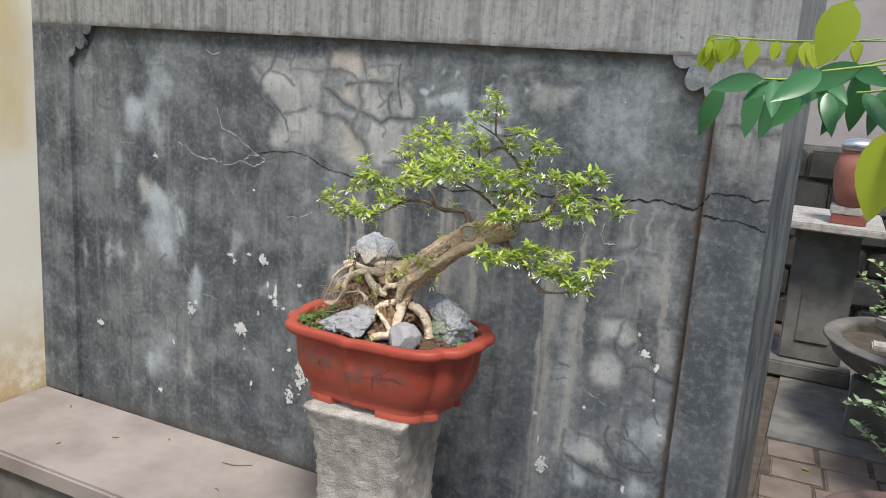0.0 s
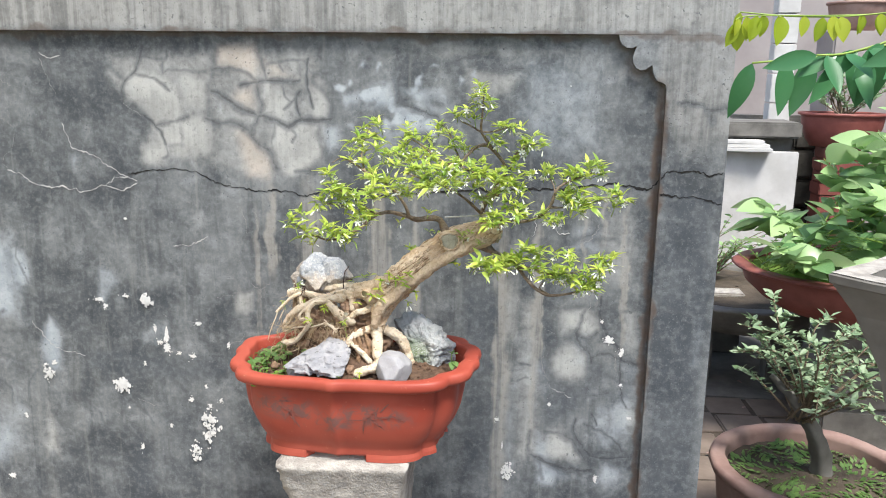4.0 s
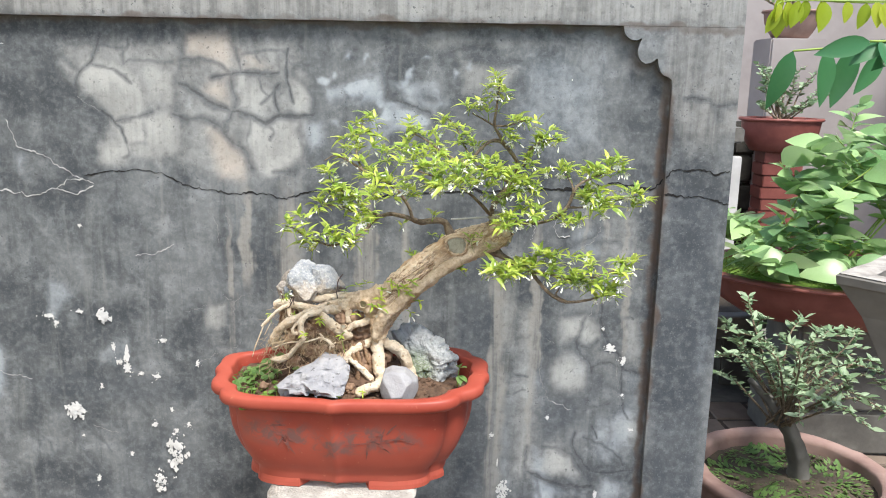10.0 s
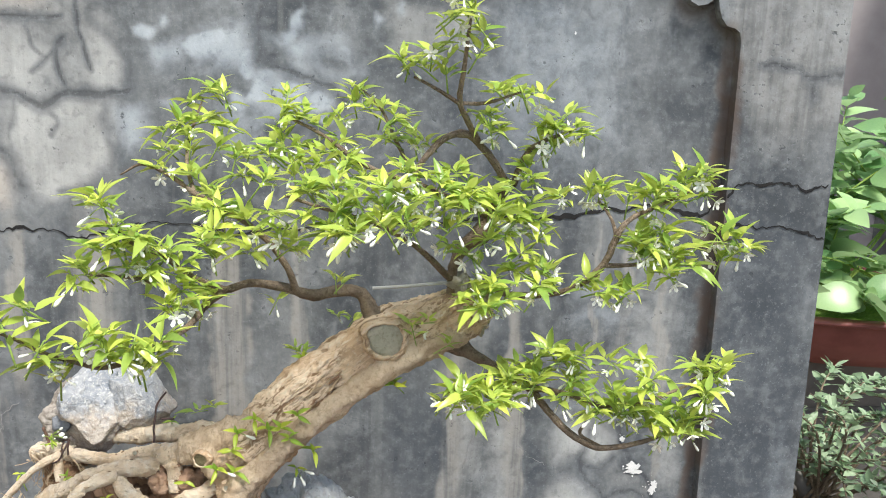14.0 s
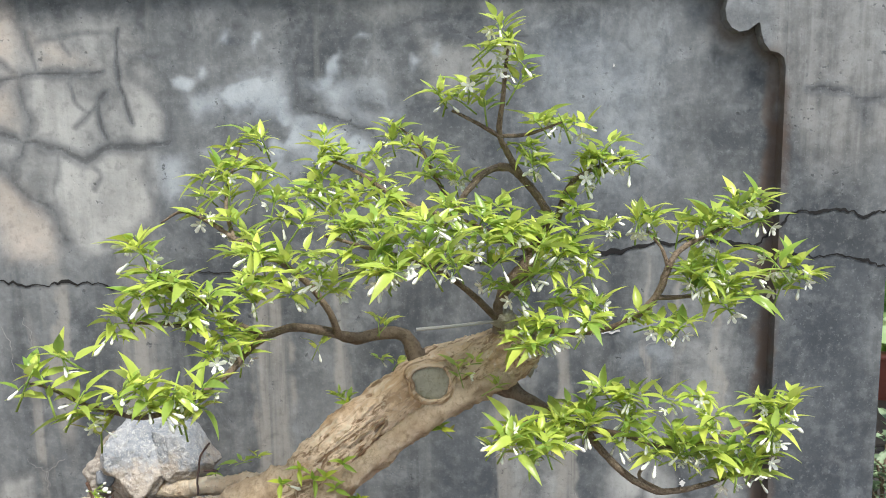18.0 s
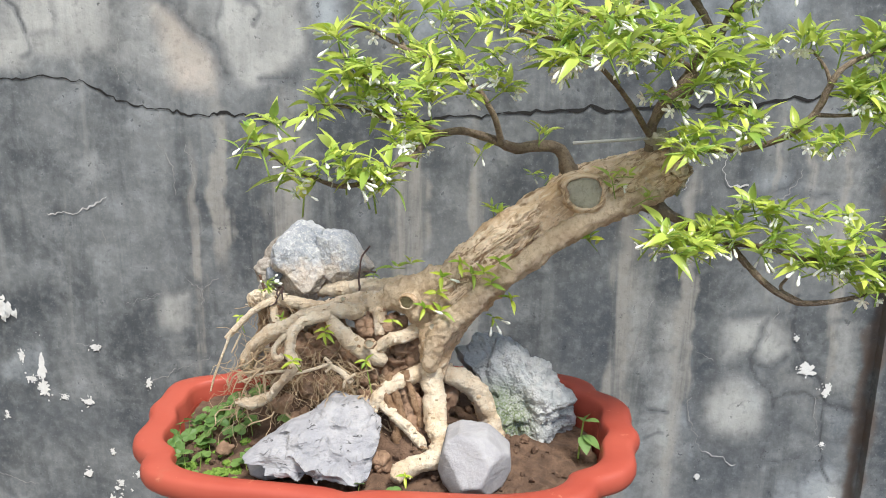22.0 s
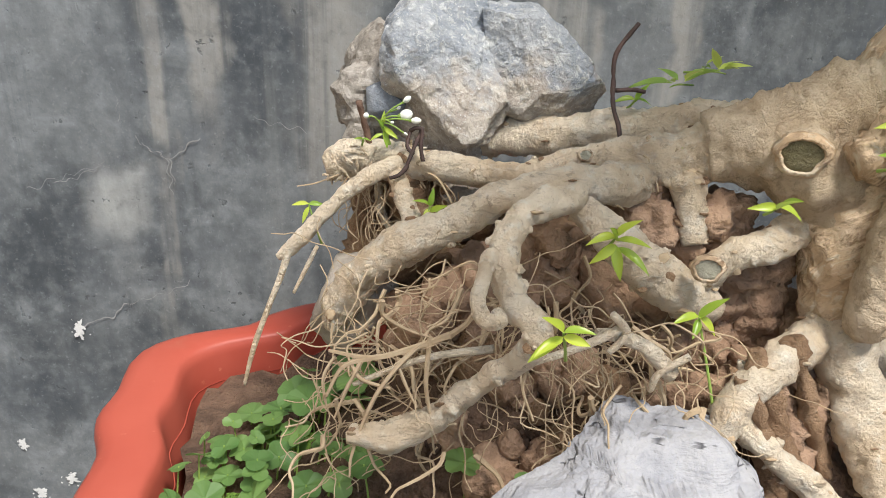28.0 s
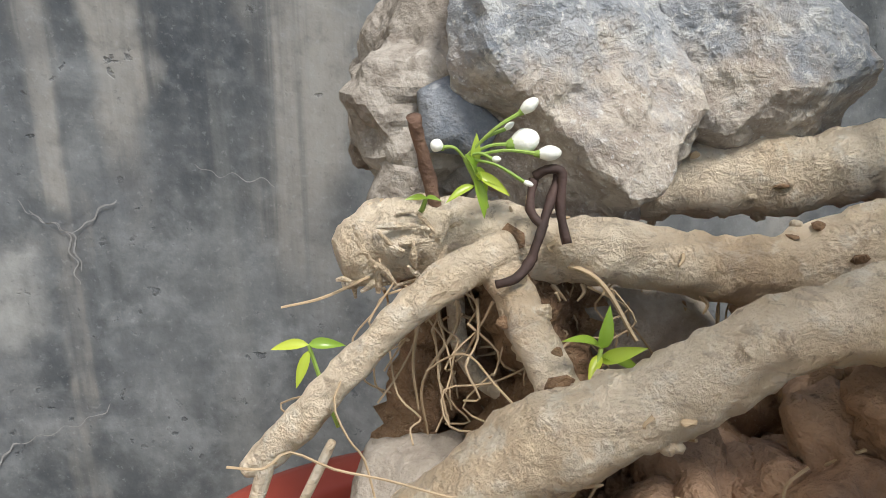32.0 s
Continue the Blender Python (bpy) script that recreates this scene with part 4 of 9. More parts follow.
patch("blue", [(-0.667, 1.002), (-0.626, 0.996), (-0.62, 0.94), (-0.656, 0.934)], 0.45)
patch("pale", [(-0.679, 1.218), (-0.616, 1.224), (-0.595, 1.195), (-0.645, 1.16), (-0.683, 1.183)], 0.3)
patch("pale", [(-0.571, 1.333), (-0.492, 1.333), (-0.516, 1.183), (-0.571, 1.207)], 0.25)
patch("blue", [(-0.561, 1.003), (-0.538, 0.997), (-0.541, 0.959), (-0.559, 0.959)], 0.3)
patch("pale", [(-0.451, 1.08), (-0.426, 1.076), (-0.407, 1.08), (-0.423, 1.054), (-0.435, 1.029), (-0.452, 1.022), (-0.465, 1.03)], 0.4)
patch("pale", [(-0.421, 1.04), (-0.407, 1.044), (-0.401, 1.028), (-0.41, 1.021), (-0.422, 1.024)], 0.5)
patch("pale", [(-0.454, 1.006), (-0.435, 1.006), (-0.434, 0.988), (-0.452, 0.99)], 0.35)
patch("pale", [(-0.427, 1.006), (-0.405, 0.997), (-0.414, 0.988), (-0.431, 0.99)], 0.35)
patch("blue", [(-0.392, 1.003), (-0.374, 1.003), (-0.377, 0.99), (-0.393, 0.991)], 0.3)
patch("blue", [(-0.338, 1.007), (-0.316, 1.007), (-0.321, 0.995), (-0.337, 0.995)], 0.3)
patch("pale", [(-0.509, 1.009), (-0.495, 1.002), (-0.494, 0.985), (-0.513, 0.989)], 0.3)
patch("pale", [(-0.428, 0.98), (-0.409, 0.98), (-0.412, 0.967), (-0.429, 0.969)], 0.3)
patch("pale", [(-0.429, 0.961), (-0.397, 0.956), (-0.399, 0.943), (-0.431, 0.943)], 0.3)
patch("pale", [(-0.476, 1.192), (-0.441, 1.196), (-0.442, 1.165), (-0.47, 1.146), (-0.482, 1.161)], 0.35)
patch("pale", [(-0.45, 1.139), (-0.432, 1.113), (-0.442, 1.094), (-0.464, 1.094)], 0.25)
patch("pale", [(-0.414, 1.136), (-0.386, 1.161), (-0.364, 1.162), (-0.353, 1.129), (-0.381, 1.102), (-0.407, 1.105)], 0.25)
vein([(0.536, 1.538), (0.578, 1.538), (0.605, 1.526), (0.642, 1.53)], 0.006, 0.9)
vein([(0.604, 1.526), (0.608, 1.508), (0.612, 1.5)], 0.008, 0.8)
vein([(0.52, 1.09), (0.56, 1.085), (0.62, 1.075)], 0.006, 0.6)
vein([(0.52, 0.855), (0.58, 0.86), (0.63, 0.85)], 0.008, 0.6)
patch("dark", [(0.515, 0.45), (0.64, 0.45), (0.64, 1.34), (0.515, 1.38)], 0.6)
patch("blue", [(0.60, 0.95), (0.63, 0.95), (0.635, 1.08), (0.61, 1.08)], 0.4)
patch("blue", [(0.20, 1.66), (0.40, 1.64), (0.41, 1.42), (0.33, 1.38), (0.22, 1.40), (0.17, 1.50)], 0.45, 0.06)
patch("pale", [(-0.20, 1.66), (0.08, 1.665), (0.07, 1.60), (-0.19, 1.60)], 0.25, 0.03)
patch("dark", [(0.08, 1.26), (0.17, 1.27), (0.185, 1.02), (0.10, 1.0)], 0.55, 0.03)
patch("dark", [(0.22, 1.24), (0.30, 1.24), (0.29, 1.03), (0.215, 1.03)], 0.45, 0.02)
patch("dark", [(-0.40, 1.32), (-0.20, 1.31), (-0.22, 1.17), (-0.33, 1.13), (-0.42, 1.18)], 0.35, 0.03)
patch("dark", [(-0.70, 0.82), (-0.46, 0.82), (-0.42, 0.55), (-0.72, 0.55)], 0.40, 0.05)
patch("pale", [(0.19, 1.22), (0.215, 1.22), (0.21, 1.0), (0.185, 1.0)], 0.35, 0.012)
# cloudy bloom and damp over the far part of the wall and low beside the frame
for k in range(60):
    far = k % 3
    x, z = (rng_wall.uniform(-1.5, -0.72), rng_wall.uniform(0.55, 1.62)) if far else (rng_wall.uniform(0.2, 0.5), rng_wall.uniform(0.5, 1.0))
    w, h = rng_wall.uniform(0.012, 0.04), rng_wall.uniform(0.02, 0.10)
    ring = [(x + w * math.cos(a) * rng_wall.uniform(0.5, 1.2), z + h * math.sin(a) * rng_wall.uniform(0.5, 1.2)) for a in [math.tau * i / 8 for i in range(8)]]
    patch(("blue", "dark", "pale", "blue", "dark")[k % 5], ring, rng_wall.uniform(0.25, 0.6), rng_wall.uniform(0.012, 0.03))
for k in range(34):
    x, z, a = rng_wall.uniform(-1.45, -0.72), rng_wall.uniform(0.7, 1.62), rng_wall.uniform(0, math.tau)
    pts = [(x, z)]
    for i in range(3):
        a += rng_wall.gauss(0, 0.7)
        pts.append((pts[-1][0] + 0.035 * math.cos(a), pts[-1][1] + 0.035 * math.sin(a)))
    vein(pts, rng_wall.uniform(0.002, 0.005), rng_wall.uniform(0.5, 0.8))
for k in range(44):
    x, z = rng_wall.uniform(-0.2, 0.11), rng_wall.uniform(1.45, 1.62)
    w, h = rng_wall.uniform(0.004, 0.016), rng_wall.uniform(0.004, 0.014)
    ring = [(x + w * math.cos(a) * rng_wall.uniform(0.4, 1.3), z + h * math.sin(a) * rng_wall.uniform(0.4, 1.3)) for a in [math.tau * i / 7 for i in range(7)]]
    patch(("blue", "blue", "dark")[k % 3], ring, rng_wall.uniform(0.4, 0.8), 0.006)
vein([(0.408, 1.676), (0.416, 1.655), (0.43, 1.648), (0.441, 1.652), (0.437, 1.625), (0.445, 1.606), (0.462, 1.601), (0.480, 1.61), (0.484, 1.594), (0.494, 1.578), (0.509, 1.573)], 0.005, 0.95, "edge_brown")


def sheet(x0, x1, z0, z1, y, step, skirt=0.0):
    """A finely divided upright sheet that carries the marks, its veins sunk a little."""
    nx, nz = int((x1 - x0) / step) + 1, int((z1 - z0) / step) + 1
    x, z = np.meshgrid(np.linspace(x0, x1, nx), np.linspace(z0, z1, nz))
    i = np.clip(((x + 1.62) / STEP).round().astype(int), 0, GX.shape[1] - 1)
    k = np.clip(((z - 0.40) / STEP).round().astype(int), 0, GX.shape[0] - 1)
    pick = {key: m[k, i].ravel() for key, m in MASK.items()}
    depth = y + 0.0006 * np.clip(pick["vein"] - 0.6, 0, 1)
    verts = np.stack([x.ravel(), depth, z.ravel()], 1)
    a = (np.arange(nz - 1)[:, None] * nx + np.arange(nx - 1)[None, :]).ravel()
    quads = np.stack([a, a + 1, a + nx + 1, a + nx], 1)
    edge = np.concatenate([np.arange(nx), np.arange(1, nz) * nx + nx - 1, (nz - 1) * nx + np.arange(nx - 2, -1, -1), np.arange(nz - 2, 0, -1) * nx])
    back = verts[edge] + (0, skirt, 0)
    n, m = len(verts), len(edge)
    follow = np.roll(np.arange(m), -1)
    sides = np.stack([edge, n + np.arange(m), n + follow, edge[follow]], 1)
    data = bpy.data.meshes.new("wall_sheet")
    data.from_pydata(np.concatenate([verts, back]).tolist(), [], np.concatenate([quads, sides]).tolist() if skirt else quads.tolist())
    for name, keys in (("worn", ("pale", "warm", "blue")), ("marks", ("dark", "vein", "edge_brown"))):
        rgba = np.ones((n + m, 4), np.float32)
        for c, key in enumerate(keys):
            rgba[:, c] = np.concatenate([pick[key], pick[key][edge]])
        data.attributes.new(name, "FLOAT_COLOR", "POINT").data.foreach_set("color", rgba.ravel())
    data.materials.append(M_WALL)
    return data


wall = tagged(boxed("wall_north", (-1.6, 0.645, 0.012, 1.35, -0.05, 2.15), M_WALL, bevel=0.003), "cracked charcoal-grey cement garden wall with a sunken panel", "wall", kind="structure")
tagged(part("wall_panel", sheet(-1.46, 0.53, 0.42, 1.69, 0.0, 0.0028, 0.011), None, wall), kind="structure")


def corner(x, z, s):
    """The scrolled corner of the panel: three rounded lobes stepping from the top edge to the side edge."""
    steps = [(0.104, 0.0), (0.101, 0.012), (0.096, 0.020), (0.087, 0.026), (0.076, 0.027), (0.066, 0.023), (0.070, 0.034), (0.073, 0.046), (0.071, 0.058), (0.065, 0.067), (0.056, 0.072), (0.045, 0.070), (0.034, 0.062), (0.032, 0.062), (0.030, 0.073), (0.026, 0.085), (0.019, 0.094), (0.008, 0.097), (0.002, 0.102), (0.0, 0.112)]
    return [(x - s * a, z - b) for a, b in steps]


def slab_piece(name, ring):
    """A raised flat piece of the frame with that outline, star-shaped from its first corner."""
    n = len(ring)
    verts = [(x, -FRAME, z) for x, z in ring] + [(x, -0.0005, z) for x, z in ring]
    faces = [(0, k, k + 1) for k in range(1, n - 1)] + [(k, k + n, (k + 1) % n + n, (k + 1) % n) for k in range(n)]
    bm = bmesh.new()
    vs = [bm.verts.new(v) for v in verts]
    for f in faces:
        bm.faces.new([vs[i] for i in f])
    return tagged(part(name, bm, M_WALL, wall), kind="structure")


slab_piece("wall_band", [(-1.6, 1.678), (-1.6, 2.15), (0.647, 2.15), (0.647, 1.678)])
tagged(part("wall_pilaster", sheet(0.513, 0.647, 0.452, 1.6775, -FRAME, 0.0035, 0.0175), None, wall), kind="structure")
tagged(part("wall_pilaster", sheet(-1.6, -1.440, 0.452, 1.6775, -FRAME, 0.006, 0.0175), None, wall), kind="structure")
slab_piece("wall_foot", [(0.513, -0.04), (0.513, 0.4515), (0.647, 0.4515), (0.647, -0.04)])
slab_piece("scalloped_corner", [(0.5128, 1.6775)] + corner(0.5128, 1.6775, 1))
slab_piece("scalloped_corner", [(-1.4398, 1.6775)] + corner(-1.4398, 1.6775, -1))


def crack(points, width, parent, name="crack", y=-0.0009, material=None):
    """A jagged open crack, wider and narrower along its way."""
    path = spline([(x, 0, z, 0) for x, z in points], 14)
    verts, faces = [], []
    for i, p in enumerate(path):
        q = path[min(i + 1, len(path) - 1)] - path[max(i - 1, 0)]
        nx, nz = -q[2], q[0]
        l = math.hypot(nx, nz) or 1
        j = 0.006 * noise.noise((p[0] * 45, 3, p[2] * 45)) + 0.0045 * noise.noise((p[0] * 150, 5, p[2] * 150))
        w = width * (0.25 + 1.3 * abs(noise.noise((p[0] * 33, 1, p[2] * 33)))) * (0.25 if i in (0, len(path) - 1) else 1)
        x, z = p[0] + j * nx / l, p[2] + j * nz / l
        verts += [(x - nx / l * w, y, z - nz / l * w), (x + nx / l * w, y, z + nz / l * w)]
    faces = [(2 * i, 2 * i + 1, 2 * i + 3, 2 * i + 2) for i in range(len(path) - 1)]
    return part(name, (verts, faces), material or M_CRACK, parent)


crack([(-0.703, 1.354), (-0.618, 1.366), (-0.534, 1.362), (-0.478, 1.336), (-0.401, 1.324), (-0.349, 1.325), (-0.272, 1.316), (-0.219, 1.332), (-0.142, 1.332), (-0.078, 1.323), (0.013, 1.333)], 0.0022, wall)
crack([(0.013, 1.333), (0.115, 1.338), (0.243, 1.344), (0.320, 1.350), (0.421, 1.361), (0.492, 1.353), (0.514, 1.374)], 0.0036, wall)
crack([(0.514, 1.377), (0.528, 1.391), (0.572, 1.396), (0.610, 1.390), (0.644, 1.391)], 0.003, wall, y=-FRAME - 0.0009)
crack([(0.514, 1.345), (0.563, 1.341), (0.601, 1.337), (0.645, 1.323)], 0.0026, wall, y=-FRAME - 0.0009)


def mended(points, width):
    """A fine line of white lime in an old crack."""
    crack(points, width * 0.9, wall, "mended_crack", -0.0014, M_LINE if width > 0.0009 else M_SALT)


mended([(-1.005, 1.358), (-0.961, 1.338), (-0.928, 1.319), (-0.864, 1.319), (-0.811, 1.309), (-0.76, 1.326), (-0.719, 1.317), (-0.68, 1.331)], 0.0019)
mended([(-0.855, 1.47), (-0.833, 1.415), (-0.782, 1.396), (-0.751, 1.37), (-0.7, 1.348)], 0.0015)
mended([(-0.76, 1.326), (-0.73, 1.348), (-0.7, 1.348), (-0.68, 1.339)], 0.0016)
mended([(-1.016, 1.482), (-0.983, 1.46), (-0.983, 1.419), (-1.012, 1.375), (-1.005, 1.358)], 0.0006)
mended([(-1.474, 1.35), (-1.397, 1.357), (-1.322, 1.34), (-1.273, 1.342)], 0.0009)
mended([(-1.261, 1.343), (-1.213, 1.333), (-1.177, 1.337)], 0.0013)
mended([(-1.037, 1.586), (-0.994, 1.565), (-0.976, 1.55)], 0.0009)
mended([(-0.983, 0.981), (-0.961, 0.949), (-0.927, 0.92), (-0.893, 0.902), (-0.849, 0.902)], 0.0011)
mended([(-0.898, 1.628), (-0.877, 1.619), (-0.846, 1.622)], 0.0014)
mended([(-0.898, 1.617), (-0.883, 1.579), (-0.866, 1.533)], 0.0008)
mended([(-0.602, 1.186), (-0.562, 1.188), (-0.538, 1.197), (-0.516, 1.213)], 0.0012)
mended([(-0.702, 1.519), (-0.682, 1.502), (-0.655, 1.489)], 0.0007)
mended([(-0.579, 0.999), (-0.561, 0.997), (-0.544, 0.988)], 0.0008)
mended([(-0.477, 0.941), (-0.458, 0.954), (-0.434, 0.964)], 0.0009)
mended([(-0.434, 0.964), (-0.404, 0.976), (-0.385, 0.989)], 0.0006)
mended([(-0.479, 1.064), (-0.455, 1.076), (-0.437, 1.081)], 0.0007)
mended([(-0.409, 1.101), (-0.394, 1.089), (-0.39, 1.065)], 0.0008)
mended([(-0.484, 1.427), (-0.484, 1.397), (-0.489, 1.366)], 0.0006)
mended([(-0.719, 0.793), (-0.69, 0.78), (-0.663, 0.773)], 0.0007)
mended([(-0.784, 0.763), (-0.776, 0.746), (-0.772, 0.738)], 0.0007)
mended([(0.279, 0.957), (0.281, 0.92), (0.292, 0.892), (0.301, 0.88)], 0.0009)
mended([(0.301, 0.88), (0.325, 0.87), (0.349, 0.86)], 0.0012)
mended([(0.296, 1.297), (0.295, 1.277), (0.302, 1.254), (0.325, 1.243)], 0.0017)
mended([(0.391, 1.271), (0.381, 1.243), (0.359, 1.225)], 0.0009)
mended([(0.247, 1.294), (0.249, 1.26), (0.245, 1.237)], 0.0011)
mended([(0.172, 0.824), (0.202, 0.815)], 0.0008)
mended([(0.381, 1.091), (0.373, 1.064), (0.367, 1.04)], 0.0009)
mended([(0.443, 0.966), (0.446, 0.934), (0.449, 0.899)], 0.0006)
mended([(0.45, 0.894), (0.461, 0.892)], 0.0010)
mended([(0.271, 1.04), (0.288, 1.02), (0.305, 1.009)], 0.0005)
mended([(-0.439, 1.288), (-0.422, 1.251), (-0.417, 1.216)], 0.0006)
mended([(-0.401, 1.285), (-0.395, 1.259), (-0.396, 1.225)], 0.0008)
mended([(-0.527, 1.171), (-0.52, 1.139)], 0.0006)
mended([(0.195, 1.004), (0.204, 1.037), (0.219, 1.093)], 0.0008)
mended([(-0.415, 1.104), (-0.405, 1.096), (-0.395, 1.088)], 0.0007)
mended([(-0.395, 1.088), (-0.394, 1.074), (-0.395, 1.058)], 0.0006)
mended([(-0.395, 1.088), (-0.382, 1.094), (-0.367, 1.102)], 0.0005)
mended([(-0.326, 1.123), (-0.313, 1.115), (-0.287, 1.108)], 0.0004)
mended([(-0.5, 1.06), (-0.476, 1.07), (-0.44, 1.084)], 0.0005)
mended([(-0.425, 1.13), (-0.426, 1.121), (-0.429, 1.115)], 0.0004)


def splash(x, z, w, h, seed):
    """A ragged splash of old lime, a skin on the wall."""
    r = random.Random(seed)
    items = []
    large = w > 0.018
    for k in range(70 if large else 15):
        big = k < (0 if large else 4)
        cx, cz = (x + r.gauss(0, w * 0.12), z + r.gauss(0, h * 0.22)) if big else (x + r.gauss(0, w * (0.28 if large else 0.45)), z + r.gauss(0, h * (0.36 if large else 0.5)))
        s = (r.uniform(0.4, 0.65) if big else r.uniform(0.04, 0.24 if large else 0.15)) * w
        tall = (h / w) * 0.7 if big else r.uniform(0.8, 1.6)
        n = 36 if big else 9
        rim = []
        for i in range(n):
            a = math.tau * i / n
            q = 0.75 + 0.9 * noise.noise((math.cos(a) * 1.6 + seed, math.sin(a) * 1.6 + k, 0)) + 0.45 * noise.noise((math.cos(a) * 6 + k, math.sin(a) * 6, seed))
            q = max(0.15, q)
            rim.append((cx + s * q * math.cos(a), -0.0016 - 0.00006 * k, cz + s * tall * q * math.sin(a)))
        rim.append((cx, -0.0016 - 0.00006 * k, cz))
        items.append((rim, [(n, i, (i + 1) % n) for i in range(n)]))
    part("lime_splash", join(items), M_WHITE, wall)


splashes = [(-0.68, 1.048, 0.025, 0.016), (-0.786, 1.027, 0.011, 0.011), (-0.801, 1.044, 0.016, 0.009), (-0.758, 0.825, 0.031, 0.021), (-0.635, 0.928, 0.016, 0.023), (-0.634, 0.965, 0.008, 0.039), (-0.65, 0.943, 0.013, 0.009), (-0.569, 0.909, 0.015, 0.015), (-0.604, 0.915, 0.011, 0.007), (-0.551, 0.995, 0.016, 0.011), (-0.477, 0.941, 0.007, 0.014), (-0.536, 0.728, 0.031, 0.069), (-0.573, 0.654, 0.022, 0.039), (-0.532, 0.781, 0.009, 0.011), (-0.579, 0.797, 0.011, 0.011), (-0.504, 0.798, 0.009, 0.009), (-0.743, 0.764, 0.006, 0.006), (-0.635, 0.721, 0.007, 0.011), (-0.715, 0.656, 0.009, 0.018), (-0.661, 0.978, 0.008, 0.016), (-0.54, 0.833, 0.006, 0.009), (-0.718, 1.247, 0.008, 0.006)]
splashes += [(-0.694, 0.883, 0.007, 0.009), (0.425, 1.004, 0.016, 0.018), (0.457, 0.978, 0.009, 0.016), (0.483, 0.813, 0.009, 0.007), (0.409, 1.047, 0.006, 0.009), (0.414, 0.655, 0.008, 0.014), (0.298, 0.838, 0.007, 0.011), (0.204, 0.66, 0.020, 0.030), (0.178, 0.792, 0.008, 0.009), (0.191, 0.727, 0.004, 0.018), (-0.949, 0.847, 0.020, 0.027), (-0.933, 0.873, 0.010, 0.009), (-1.094, 1.307, 0.017, 0.009), (-1.08, 0.556, 0.013, 0.016), (-1.023, 0.725, 0.007, 0.009), (-0.751, 0.829, 0.016, 0.019), (-0.732, 1.056, 0.016, 0.006), (0.46, 0.896, 0.006, 0.006), (0.315, 1.57, 0.002, 0.003), (0.568, 1.451, 0.003, 0.007), (-1.341, 0.729, 0.021, 0.011)]
for i, (x, z, w, h) in enumerate(splashes):
    splash(x, z, w, h, i)

house = tagged(boxed("wall_west", (-1.78, -1.60, -3.6, -0.0, -0.05, 3.2), M_YELLOW, bevel=0.012), "stained ochre limewashed house wall", "wall", kind="structure")
bench = thing("bench", (-0.5, -0.2, 0), "long built-in bench of worn brown cement along the wall", "bench")
boxed("bench_top", (-1.598, 0.644, -0.415, -0.0135, 0.39, 0.45), M_BENCH, bench, 0.008)
boxed("bench_front", (-1.598, 0.63, -0.395, -0.0135, -0.02, 0.389), M_GREY, bench, 0.006)
for i, (x, y, a, l) in enumerate([(-1.1, -0.18, 0.3, 0.02), (-0.95, -0.1, 1.9, 0.012), (-0.72, -0.12, 0.1, 0.09), (-1.38, -0.1, 2.2, 0.02), (-1.2, -0.3, 0.9, 0.015), (-0.62, -0.25, 2.6, 0.018)]):
    twig = part("dry_twig", tube([(x, y, 0.4522, 0.0012), (x + l * 0.5 * math.cos(a), y + l * 0.5 * math.sin(a), 0.4535, 0.0016), (x + l * math.cos(a + 0.3), y + l * math.sin(a + 0.3), 0.4522, 0.0008)], 5, 3), M_TWIG)
    tagged(twig, "dry brown twig lying on the cement bench", "twig")

back_wall = tagged(boxed("wall_back", (-1.0, 9.0, 6.2, 6.4, -0.05, 3.4), plain("dull_pink_render", (0.30, 0.265, 0.255), (0.40, 0.36, 0.345), 2.5, 0.9, 0.3, 0.004), bevel=0.01), "plain greyish pink rendered yard wall far behind", "wall", kind="structure")

# ---- pedestal and pot ----
TILT = radians(-2.6)
POT = Vector((-0.0945, -0.295, 0.874))
COS, SIN = math.cos(radians(6)), math.sin(radians(6))


def tilted(p):
    """Leans with the slightly crooked pedestal top."""
    d = Vector(p) - POT
    return POT + Vector((d.x, d.y, d.z - d.x * math.tan(TILT)))


